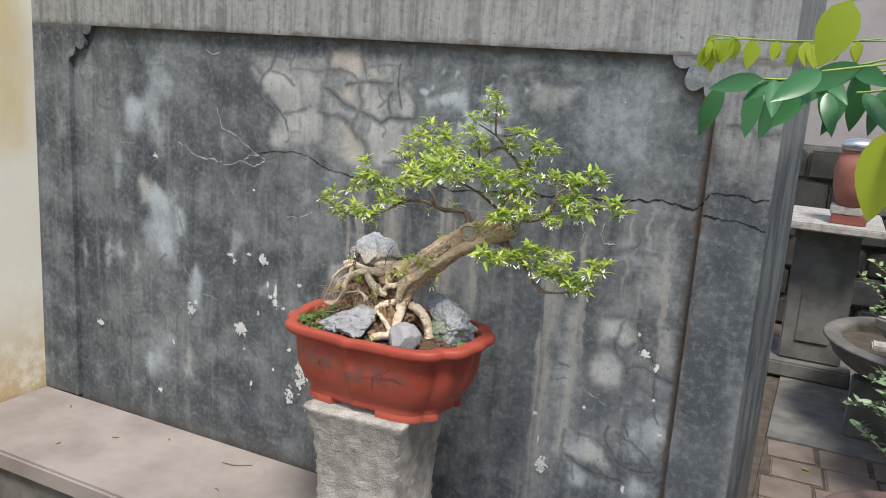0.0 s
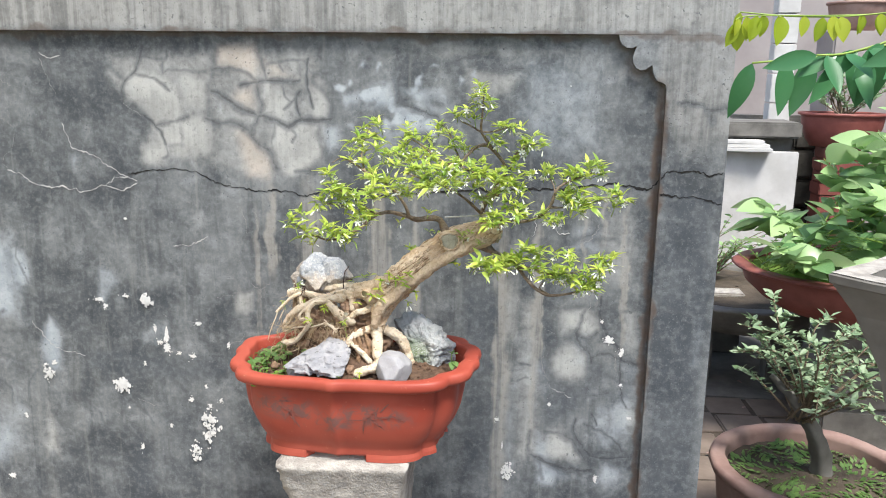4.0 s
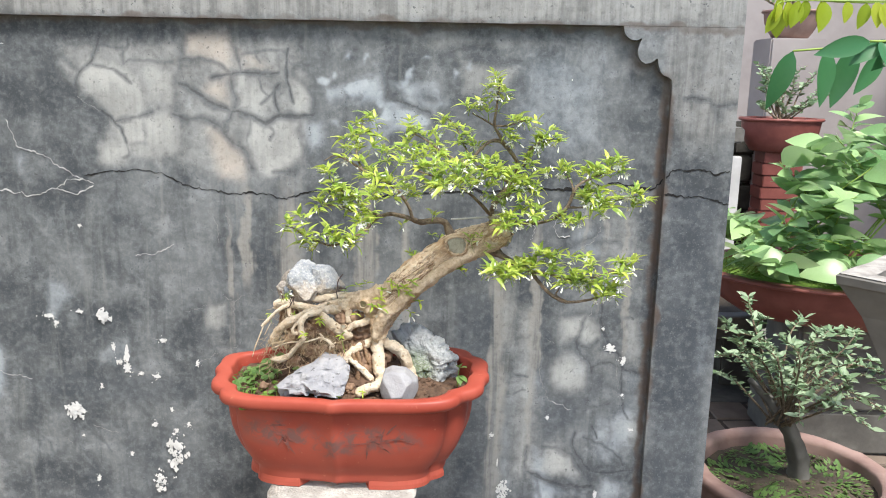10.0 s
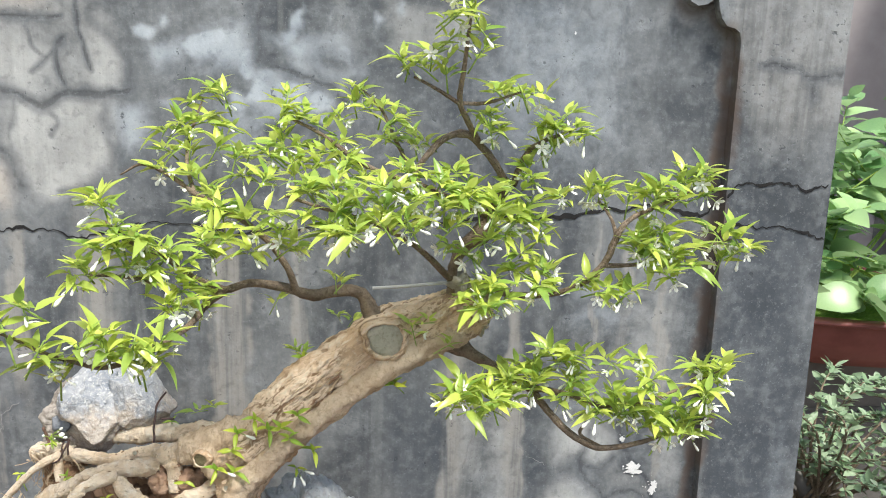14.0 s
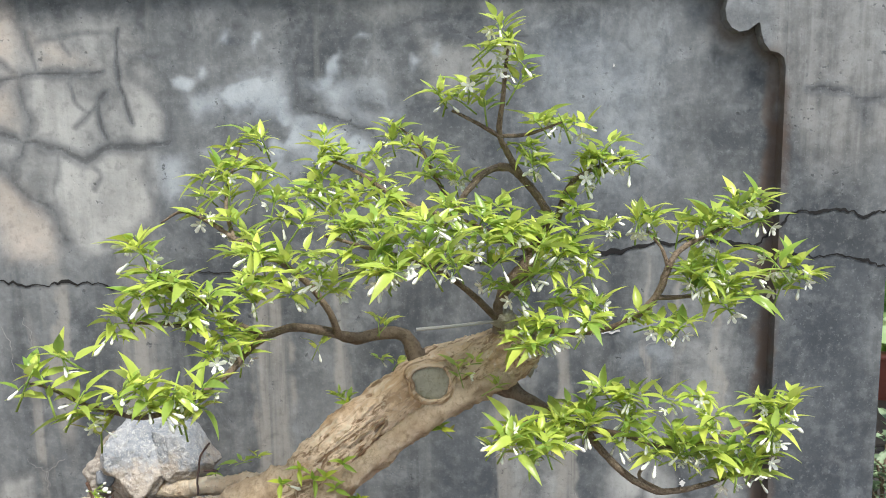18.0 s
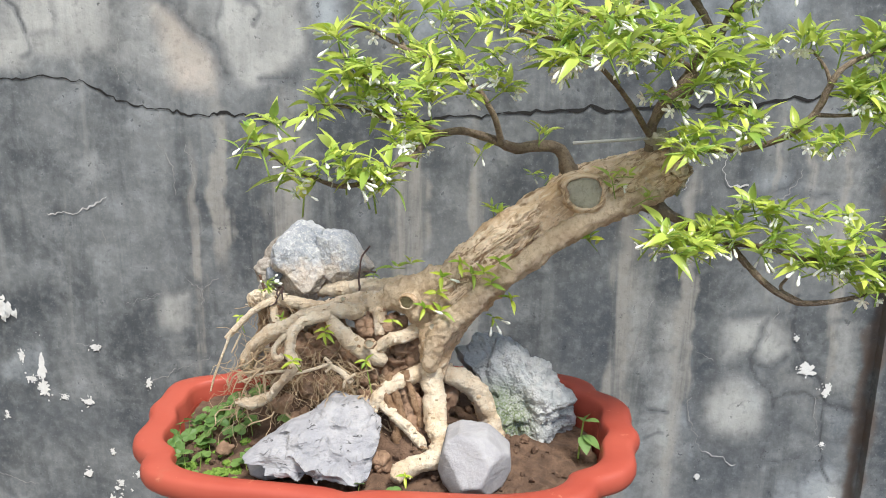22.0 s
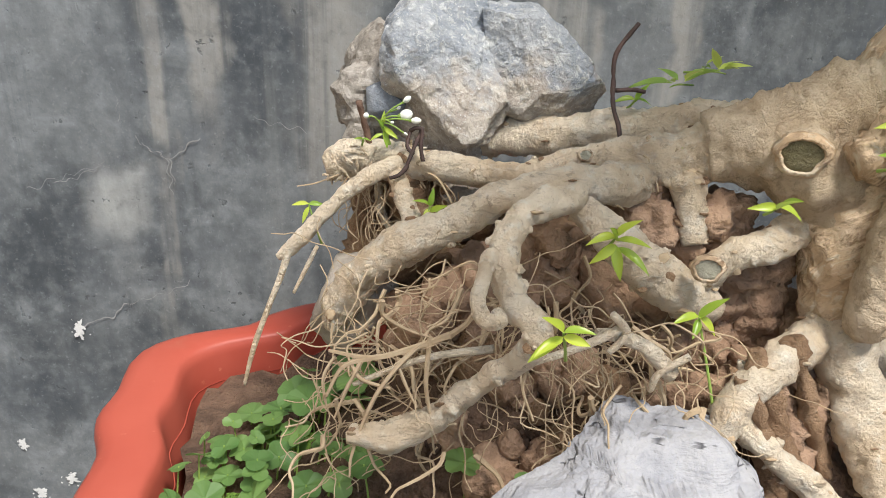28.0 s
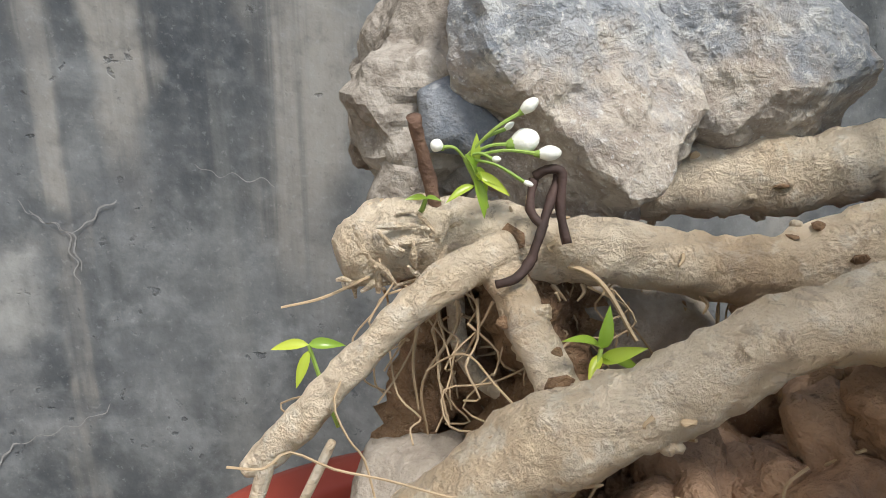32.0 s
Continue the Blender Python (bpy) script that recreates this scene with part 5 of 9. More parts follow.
def pedestal():
    t = thing("pedestal", (-0.097, -0.307, 0.45), "rough hourglass concrete pedestal with chipped corners", "pedestal")
    rings = []
    for i in range(57):
        u = i / 56
        z = 0.45 + (0.872 - 0.45) * u
        half = 0.128 - 0.025 * math.sin(math.pi * min(1, max(0, (u - 0.02) / 0.96))) ** 0.75
        ring = []
        n = 16
        for s in range(4):
            for k in range(n):
                f = -1 + 2 * k / n
                x, y = [(f, -1), (1, f), (-f, 1), (-1, -f)][s]
                p = Vector((-0.097 + half * x, -0.307 + half * y, z))
                edge = max(0, abs(f) - 0.8) * 4 if k else 1.0
                p += Vector((x, y, 0)) * -0.0026 * edge * (1 + 2.6 * abs(noise.noise(p * 45)))
                p += wobble(p, 30, 0.0016) + wobble(p, 110, 0.0022)
                if i == 56:
                    p.z += 0.003 * noise.noise(p * 60) - 0.004 * edge * abs(noise.noise(p * 40))
                ring.append(tilted(p) if i > 48 else p)
        rings.append(ring)
    smooth(part("column", loft(rings), M_CONCRETE, t))
    # gravel showing along the broken top edges
    for k in range(70):
        side, f = k % 4, rng.uniform(-1, 1)
        x, y = [(f, -1), (1, f), (-f, 1), (-1, -f)][side]
        drop = abs(rng.gauss(0, 0.03))
        at = tilted((-0.097 + 0.1235 * x, -0.307 + 0.1235 * y, 0.869 - drop)) - Vector((x, y, 0)) * drop * 0.22
        r = rng.uniform(0.0016, 0.0042)
        bm = bmesh.new()
        bmesh.ops.create_icosphere(bm, subdivisions=1, radius=r)
        for v in bm.verts:
            v.co = v.co * rng.uniform(0.7, 1.25) + at
        part("gravel", bm, rng.choice([M_CONCRETE, M_CONCRETE, M_PALE, M_BENCH]), t)


pedestal()


def pot_ring(scale, z, n_per=10, inset=0.0):
    """The lobed outline of the pot, at that size and height."""
    quarter = [(0.0, -1.0), (0.10, -0.955), (0.30, -0.935), (0.52, -0.92), (0.67, -0.875), (0.775, -0.80), (0.83, -0.70), (0.85, -0.60), (0.93, -0.50), (0.975, -0.36), (0.975, -0.15), (1.0, 0.0)]
    ring = quarter[:-1] + [(x, -y) for x, y in quarter[::-1]][:-1] + [(-x, -y) for x, y in quarter][:-1] + [(-x, y) for x, y in quarter[::-1]][:-1]
    pts = spline([(x, y, 0, 0) for x, y in ring] + [(*ring[0], 0, 0)], 3)[:-1]
    out = []
    for p in pts:
        x, y = p[0] * 0.2490, p[1] * 0.159
        x, y = x * COS + y * SIN, y * COS - x * SIN
        l = math.hypot(x, y)
        bulge = math.exp(-((x + 0.245) / 0.055) ** 2 - ((y - 0.080) / 0.065) ** 2)
        x, y = x - 0.027 * bulge, y + 0.012 * bulge
        out.append(tilted((POT.x + x * scale - x / l * inset, POT.y + y * scale - y / l * inset, z)))
    return out


pot = thing("bonsai_pot", (POT.x, POT.y, POT.z), "lobed red clay bonsai pot with faded dark brush painting", "flower pot")
profile = [(0.66, 0.8845), (0.722, 0.885), (0.729, 0.890), (0.728, 0.897), (0.738, 0.904), (0.772, 0.912), (0.806, 0.925), (0.838, 0.943), (0.862, 0.960), (0.876, 0.980), (0.883, 1.000), (0.884, 1.028)]
part("body", loft([pot_ring(0.05, 0.8845)] + [pot_ring(s, z) for s, z in profile], False), M_POT, pot)
smooth(pot.children[-1])
lip = [(0.865, 1.0275), (0.90, 1.0262), (0.94, 1.0265), (0.975, 1.0275), (0.992, 1.0300), (1.0, 1.0345), (1.0, 1.0395), (0.994, 1.0445), (0.982, 1.0475), (0.96, 1.0488), (0.92, 1.0492), (0.888, 1.0488), (0.879, 1.0472), (0.874, 1.042), (0.868, 1.03), (0.86, 1.01), (0.84, 0.975)]
rim = part("rim", loft([pot_ring(s, z) for s, z in lip], False), M_POT, pot, "broad rounded red rim")
smooth(rim)


def feet():
    low, mid, high = pot_ring(0.738, 0.8735), pot_ring(0.736, 0.881), pot_ring(0.722, 0.892)
    inner = pot_ring(0.60, 0.8735)
    inner_high = pot_ring(0.60, 0.893)
    n = len(low)
    for q in range(4):
        span = [(q * n // 4 + k) % n for k in range(int(n * 0.052), int(n * 0.205))]
        rings = [[low[i] for i in span], [mid[i] for i in span], [high[i] for i in span], [inner_high[i] for i in span], [inner[i] for i in span]]
        verts = [v for ring in rings for v in ring]
        m = len(span)
        faces = [(a * m + k, a * m + k + 1, ((a + 1) % 5) * m + k + 1, ((a + 1) % 5) * m + k) for a in range(5) for k in range(m - 1)]
        faces += [tuple(a * m for a in range(5)), tuple(a * m + m - 1 for a in range(4, -1, -1))]
        bm = bmesh.new()
        vs = [bm.verts.new(v) for v in verts]
        for f in faces:
            bm.faces.new([vs[i] for i in f])
        part("foot", bm, M_POT, pot)


feet()


def brush(x, z, length, angle, width):
    """One brush stroke, a dark skin on the front of the pot."""
    verts, faces = [], []
    front = pot_ring(1.0, 0)
    for i in range(7):
        t = i / 6
        w = width * 0.6 * math.sin(math.pi * min(1, t * 0.92 + 0.08)) ** 0.7
        px, pz = x + length * t * math.cos(angle), z + length * t * math.sin(angle) - 0.004 * t * t
        for s in (-1, 1):
            qx, qz = px - s * w * math.sin(angle), pz + s * w * math.cos(angle)
            scale = np.interp(qz, [b for a, b in profile], [a for a, b in profile])
            lx = (qx - POT.x) / scale + POT.x
            near = min((p for p in front if p.y < POT.y), key=lambda p: abs(p.x - lx))
            y = POT.y + (near.y - POT.y) * scale - 0.0016
            verts.append(tilted((qx, y, qz)))
    faces = [(2 * i, 2 * i + 1, 2 * i + 3, 2 * i + 2) for i in range(6)]
    part("brush_stroke", (verts, faces), M_INK, pot)


for x, z, length, angle, width in [(-0.215, 0.985, 0.05, -0.35, 0.0035), (-0.20, 0.975, 0.04, -0.9, 0.003), (-0.19, 0.985, 0.035, -1.5, 0.003), (-0.22, 0.995, 0.035, 0.2, 0.003), (-0.19, 0.985, 0.03, -2.2, 0.0025), (-0.09, 0.965, 0.07, 0.12, 0.0016),
                                   (-0.05, 0.97, 0.035, 0.7, 0.0035), (-0.04, 0.972, 0.035, -0.6, 0.003), (-0.03, 0.972, 0.04, 0.25, 0.0035), (-0.03, 0.972, 0.03, 1.3, 0.003), (-0.05, 0.97, 0.03, -1.7, 0.003), (-0.02, 0.985, 0.03, 0.9, 0.003), (0.0, 0.98, 0.03, -0.3, 0.003)]:
    brush(x, z, length, angle, width)


def soil_height(x, y):
    h = 1.029 + 0.100 * math.exp(-(((x + 0.145) / 0.075) ** 2 + ((y + 0.272) / 0.058) ** 2)) + 0.035 * math.exp(-(((x + 0.06) / 0.05) ** 2 + ((y + 0.33) / 0.045) ** 2))
    h += 0.045 * (x - POT.x) - 0.014 * max(0, min(1, (x - 0.03) / 0.08))
    h += 0.006 * noise.noise((x * 45, y * 45, 0)) + 0.004 * noise.noise((x * 120, y * 120, 3)) + 0.0025 * noise.noise((x * 300, y * 300, 5))
    return h


rings = []
outline = pot_ring(0.845, 1.0)
for i in range(34):
    s = 1 - i / 34 * 0.995
    rings.append([Vector((POT.x + (p.x - POT.x) * s, POT.y + (p.y - POT.y) * s, 0)) for p in outline])
for ring in rings:
    for p in ring:
        p.z = soil_height(p.x, p.y)
soil = smooth(part("soil", loft(rings, False), M_SOIL))
tagged(soil, "crumbly red-brown potting soil heaped in the pot", "soil", kind="stuff")
crumbs = []
for k in range(260):
    a, s = rng.uniform(0, math.tau), math.sqrt(rng.random()) * 0.9
    p = outline[int(a / math.tau * len(outline)) % len(outline)]
    x, y = POT.x + (p.x - POT.x) * s, POT.y + (p.y - POT.y) * s
    r = rng.uniform(0.0015, 0.0055)
    bm = bmesh.new()
    bmesh.ops.create_icosphere(bm, subdivisions=1, radius=r)
    verts = [v.co * rng.uniform(0.7, 1.25) + Vector((x, y, soil_height(x, y) + r * 0.3)) for v in bm.verts]
    bm.verts.index_update()
    crumbs.append((verts, [tuple(v.index for v in f.verts) for f in bm.faces]))
    bm.free()
tagged(part("soil_crumbs", join(crumbs), M_SOIL), "loose brown clay crumbs on the potting soil", "soil", kind="stuff")

# ---- stones in the pot ----
stone("slate_stone", (-0.135, -0.382, 1.071), [(-0.083, -0.016), (-0.050, 0.001), (-0.022, 0.021), (-0.006, 0.027), (0.028, 0.024), (0.045, 0.011), (0.047, -0.003), (0.039, -0.025), (0.002, -0.025), (-0.028, -0.021)], 1.2, 0.016, M_SLATE, "flat layered grey slate stone leaning against the roots", 0.075, 34, 2, 3, 0.0115, 6)
stone("pale_stone", (-0.004, -0.388, 1.058), [(-0.031, -0.006), (-0.024, 0.022), (-0.012, 0.028), (0.011, 0.025), (0.032, 0.009), (0.034, -0.009), (0.026, -0.023), (-0.010, -0.026), (-0.026, -0.021)], 0.3, 0.026, M_SMOOTH, "smooth blocky pale grey stone on the soil", 0.035, 25, 4, 5)
stone("small_slate", (-0.186, -0.384, 1.046), [(-0.026, -0.006), (-0.020, 0.007), (0.004, 0.012), (0.022, 0.008), (0.024, -0.008), (0.002, -0.014), (-0.016, -0.012)], 0.6, 0.010, M_SMOOTH, "small dull grey slate piece under the larger slate", 0.06, 40, 2, 37)
stone("mossy_rock", (0.046, -0.258, 1.063), [(-0.072, 0.041), (-0.055, 0.054), (-0.030, 0.053), (-0.001, 0.045), (0.024, 0.023), (0.047, 0.009), (0.052, -0.018), (0.056, -0.034), (0.035, -0.057), (0.006, -0.060), (-0.015, -0.043), (-0.046, -0.013)], 0.3, 0.036, M_ROCK, "rugged blue-grey rock with a green mossy side", 0.21, 38, 6, 8, 0.0, 6)
top_rock = thing("limestone_rock", (-0.19, -0.222, 1.14), "two-lobed weathered grey limestone rock perched on the roots", "stone")
for name, args in (("large_lobe", ((-0.200, -0.216, 1.186), [(-0.024, -0.012), (-0.022, 0.026), (-0.004, 0.042), (0.024, 0.034), (0.031, 0.005), (0.034, -0.012), (0.027, -0.026), (0.010, -0.034), (-0.018, -0.026)], 0.16, 0.029, M_LIME, "", 0.15, 34, 2, 11, 0.0, 6, 0.98)),
                   ("small_lobe", ((-0.151, -0.213, 1.190), [(-0.027, 0.027), (0.000, 0.026), (0.018, 0.008), (0.031, -0.010), (0.026, -0.018), (0.010, -0.023), (-0.013, -0.018), (-0.024, -0.002)], 0.12, 0.024, M_LIME, "", 0.17, 36, 3, 14, 0.0, 6, 0.95)),
                   ("side_lobe", ((-0.2275, -0.212, 1.182), [(-0.014, -0.016), (-0.015, 0.002), (-0.008, 0.016), (0.002, 0.028), (0.014, 0.022), (0.016, -0.020), (-0.008, -0.028)], 0.15, 0.022, M_TANLIME, "", 0.22, 60, 4, 17, 0.0, 5)),
                   ("foot_slab", ((-0.196, -0.218, 1.158), [(-0.026, 0.012), (-0.010, 0.020), (0.020, 0.014), (0.017, -0.012), (0.004, -0.022), (-0.024, -0.018)], 0.1, 0.017, M_LIME, "", 0.12, 45, 3, 19, 0.0, 5)),
                   ("slate_chip", ((-0.2215, -0.234, 1.181), [(-0.008, 0.004), (-0.001, 0.007), (0.010, -0.003), (0.006, -0.010), (-0.007, -0.008)], 0.3, 0.007, M_CHIP, "", 0.06, 60, 2, 29, 0.0, 4)),
                   ("pale_chip", ((-0.2330, -0.232, 1.164), [(-0.007, -0.004), (-0.003, 0.008), (0.006, 0.007), (0.008, -0.004), (0.000, -0.010)], 0.1, 0.007, M_TANLIME, "", 0.12, 70, 3, 31, 0.0, 4))):
    lobe = stone(name, *args)
    for key in ("label", "category"):
        if key in lobe:
            del lobe[key]
    lobe.parent = top_rock
    lobe.matrix_parent_inverse = Matrix.Translation(-top_rock.location)
stone("small_stone", (-0.232, -0.268, 1.098), [(-0.020, -0.009), (-0.009, 0.017), (0.013, 0.020), (0.018, 0.009), (0.008, -0.010), (-0.010, -0.025)], 0.1, 0.014, M_TAN, "small tan limestone chip wedged under the roots", 0.09, 40, 4, 21)
stone("small_stone", (-0.180, -0.246, 1.135), [(-0.018, 0.007), (-0.009, 0.012), (0.008, 0.011), (0.015, 0.0), (0.013, -0.014), (-0.010, -0.015)], 0.1, 0.012, M_TAN, "small brownish limestone chip under the upper root", 0.09, 40, 4, 23)

# ---- the bonsai ----
bonsai = thing("bonsai_tree", (-0.04, -0.31, 1.05), "leaning flowering bonsai with exposed pale roots and bright green leaves", "bonsai")
FINE = {"old_root": (14, 9, 0.6, 120.0), "trunk": (90, 20, 0.10, 60.0), "live_vein": (36, 18, 0.2, 90.0), "root": (26, 14, 0.22, 90.0), "branch": (8, 5, 0.2, 170.0)}


rooty = []


def limb(name, points):
    sides, steps, rough, grain = FINE[name]
    material = {"old_root": M_RAW, "trunk": M_TRUNK, "live_vein": M_VEIN, "root": M_ROOT, "branch": M_TWIG}[name]
    if name != "trunk":
        a, b = Vector(points[0][:3]), Vector(points[1][:3])
        points = [(*(a - (b - a).normalized() * points[0][3] * 0.75), points[0][3] * 0.3)] + points
    if max(p[3] for p in points) < 0.002:
        sides, rough = 9, 0.06
    verts, faces = tube(points, sides, steps, rough, grain)
    if name == "trunk":
        verts = furrowed(verts)
    ob = smooth(part(name, (verts, faces), material, bonsai))
    if name == "root" and max(p[3] for p in points) > 0.004:
        rooty.append(ob)


def furrowed(verts):
    """Cuts long ragged furrows and flakes into the bark, along the lean of the trunk."""
    d = Vector((0.78, 0.1, 0.6)).normalized()
    a = d.cross(Vector((0, 1, 0))).normalized()
    b = d.cross(a)
    heart = [Vector((-0.046, -0.318, 1.108)), Vector((-0.016, -0.287, 1.191)), Vector((0.055, -0.273, 1.252)), Vector((0.183, -0.270, 1.313))]
    out = []
    for v in verts:
        near = min(((v - (p + (q - p) * t)).length, k) for k, (p, q) in enumerate(zip(heart, heart[1:])) for t in [max(0, min(1, (v - p).dot(q - p) / (q - p).length_squared))])
        p, q = heart[near[1]], heart[near[1] + 1]
        t = max(0, min(1, (v - p).dot(q - p) / (q - p).length_squared))
        way = (v - (p + (q - p) * t)).normalized()
        at = Vector((v.dot(d) * 22, v.dot(a) * 130, v.dot(b) * 130))
        deep = max(0.0, noise.noise(at) * 1.6 + noise.noise(at * 2.3) * 0.8)
        hollow = max(0.0, way.dot(Vector((-0.25, -0.85, 0.45)).normalized()) - 0.6) * max(0.0, 1 - abs(v.x - 0.03) / 0.04)
        flake = noise.noise(v * 210) + 0.6 * noise.noise(v * 420)
        out.append(v - way * (0.0022 * deep * (0.6 + 1.8 * hollow) + 0.0015 * hollow) + way * 0.0009 * flake)
    return out


LEAF = [leaf_mesh("leaf_blade", *a, M_LEAF) for a in ((0.028, 0.0088, 0.25, 0.45), (0.024, 0.0080, 0.1, 0.5), (0.031, 0.0094, 0.4, 0.35), (0.020, 0.0072, -0.1, 0.5), (0.027, 0.0086, 0.6, 0.3), (0.023, 0.0084, 0.3, 0.7))]
leaf_poses, bud_poses, flower_poses, stem_items = [], [], [], []


def spray(tips, size, flowers, count):
    """Rosettes of narrow leaves round each tip, with white buds hanging below."""
    spots = [Vector(t) for t in tips]
    if count > 6:
        spots += [t + Vector((rng.gauss(0, 0.009), rng.gauss(0, 0.012), rng.gauss(0, 0.007))) for t in spots[::3]]
    for at in spots:
        out = Vector((rng.gauss(0, 0.5), rng.gauss(-0.25, 0.4), rng.gauss(0.35, 0.3))).normalized()
        for k in range(int(count * (1.4 if count > 6 else 1.3))):
            a = k * 2.4 + rng.random()
            flat = Vector((math.cos(a), math.sin(a) * 0.9, rng.uniform(-0.3, 0.9) if count > 6 else rng.uniform(0.1, 1.1)))
            way = (flat + out * 0.55).normalized()
            base = at + out * rng.uniform(-0.008, 0.008) * size + flat * 0.002
            leaf_poses.append(aim(base, way, spin=rng.uniform(-0.6, 0.6), size=size * rng.uniform(0.40, 0.88)))
        thin = min(1.0, size) ** 1.5
        stem_items.append(tube([(*(at - out * 0.016 * size - Vector((0, 0, 0.004 * thin))), 0.0008 * thin), (*at, 0.0007 * thin), (*(at + out * 0.008 * size), 0.0005 * thin)], 5, 2))
        n = int(flowers * 10 * rng.random() + flowers * 1.6)
        for k in range(n):
            way = Vector((rng.gauss(0, 0.6), rng.gauss(-0.35, 0.4), -0.55 + rng.gauss(0, 0.35))).normalized()
            (flower_poses if rng.random() < 0.28 else bud_poses).append(aim(at, way, size=rng.uniform(0.5, 0.9)))


limb("trunk", [(-0.0460, -0.318, 1.1080, 0.0120), (-0.0450, -0.312, 1.1260, 0.0156), (-0.0410, -0.305, 1.1450, 0.0201), (-0.0300, -0.295, 1.1720, 0.0268), (-0.0160, -0.287, 1.1910, 0.0305), (0.0060, -0.280, 1.2120, 0.0308), (0.0310, -0.276, 1.2340, 0.0293), (0.0550, -0.273, 1.2520, 0.0283), (0.0940, -0.270, 1.2790, 0.0284), (0.1250, -0.270, 1.2890, 0.0268), (0.1560, -0.270, 1.2990, 0.0247), (0.1750, -0.270, 1.3100, 0.0205), (0.1830, -0.270, 1.3130, 0.0121)])
limb("live_vein", [(-0.0480, -0.3355, 1.1225, 0.0072), (-0.0430, -0.3355, 1.1475, 0.0097), (-0.0340, -0.3315, 1.1645, 0.0109), (-0.0150, -0.3225, 1.1765, 0.0110), (0.0060, -0.3155, 1.1975, 0.0106), (0.0300, -0.3095, 1.2125, 0.0106), (0.0550, -0.3055, 1.2325, 0.0108), (0.0770, -0.3015, 1.2485, 0.0108), (0.1180, -0.2895, 1.2725, 0.0134), (0.1400, -0.2855, 1.2805, 0.0134), (0.1600, -0.2815, 1.2885, 0.0129)])
limb("live_vein", [(-0.020, -0.290, 1.190, 0.0260), (-0.045, -0.290, 1.184, 0.0220), (-0.070, -0.288, 1.178, 0.0180), (-0.095, -0.284, 1.173, 0.0120)])
limb("live_vein", [(-0.035, -0.296, 1.150, 0.0200), (-0.052, -0.300, 1.164, 0.0185), (-0.066, -0.302, 1.174, 0.0150), (-0.078, -0.303, 1.178, 0.0100)])
limb("root", [(-0.0690, -0.280, 1.1790, 0.0133), (-0.0890, -0.283, 1.1720, 0.0115), (-0.1080, -0.280, 1.1670, 0.0100), (-0.1270, -0.274, 1.1650, 0.0095), (-0.1460, -0.268, 1.1580, 0.0081), (-0.1680, -0.266, 1.1540, 0.0066), (-0.1920, -0.262, 1.1570, 0.0064), (-0.2060, -0.258, 1.1570, 0.0067), (-0.2180, -0.253, 1.1570, 0.0077), (-0.2330, -0.249, 1.1560, 0.0085), (-0.2420, -0.250, 1.1540, 0.0073), (-0.2460, -0.251, 1.1530, 0.0039)])
limb("root", [(-0.1210, -0.290, 1.1600, 0.0079), (-0.1390, -0.294, 1.1610, 0.0080), (-0.1590, -0.297, 1.1590, 0.0072), (-0.1750, -0.296, 1.1550, 0.0069), (-0.1860, -0.294, 1.1470, 0.0072), (-0.1990, -0.292, 1.1390, 0.0077), (-0.2140, -0.290, 1.1310, 0.0081), (-0.2280, -0.287, 1.1180, 0.0080), (-0.2370, -0.285, 1.1040, 0.0072), (-0.2400, -0.284, 1.0940, 0.0052)])
limb("root", [(-0.1510, -0.312, 1.1620, 0.0061), (-0.1670, -0.325, 1.1600, 0.0052), (-0.1760, -0.336, 1.1540, 0.0047), (-0.1770, -0.343, 1.1470, 0.0048), (-0.1750, -0.355, 1.1400, 0.0050), (-0.1690, -0.366, 1.1370, 0.0049), (-0.1700, -0.366, 1.1280, 0.0044), (-0.1790, -0.358, 1.1150, 0.0040), (-0.1910, -0.350, 1.1000, 0.0044), (-0.2000, -0.348, 1.0900, 0.0049), (-0.2140, -0.350, 1.0850, 0.0057), (-0.2240, -0.352, 1.0860, 0.0035), (-0.2290, -0.353, 1.0860, 0.0017)])
limb("root", [(-0.1820, -0.345, 1.1510, 0.0026), (-0.1850, -0.358, 1.1490, 0.0025), (-0.1870, -0.365, 1.1450, 0.0024), (-0.1850, -0.367, 1.1390, 0.0024), (-0.1800, -0.366, 1.1380, 0.0022), (-0.1810, -0.363, 1.1400, 0.0016)])
limb("root", [(-0.1460, -0.310, 1.1560, 0.0053), (-0.1350, -0.318, 1.1470, 0.0073), (-0.1210, -0.320, 1.1360, 0.0084), (-0.1060, -0.317, 1.1250, 0.0082), (-0.0940, -0.312, 1.1170, 0.0056)])
limb("root", [(-0.0550, -0.300, 1.1510, 0.0073), (-0.0720, -0.308, 1.1440, 0.0066), (-0.0900, -0.312, 1.1380, 0.0063), (-0.0990, -0.314, 1.1310, 0.0055), (-0.1000, -0.314, 1.1250, 0.0038)])
limb("root", [(-0.1020, -0.291, 1.1610, 0.0065), (-0.1000, -0.296, 1.1490, 0.0062), (-0.0990, -0.301, 1.1390, 0.0053)])
limb("root", [(-0.0610, -0.255, 1.1750, 0.0100), (-0.0760, -0.250, 1.1750, 0.0101), (-0.0940, -0.245, 1.1720, 0.0098), (-0.1170, -0.240, 1.1700, 0.0092), (-0.1410, -0.234, 1.1660, 0.0088), (-0.1650, -0.227, 1.1620, 0.0085), (-0.1770, -0.220, 1.1580, 0.0074)])
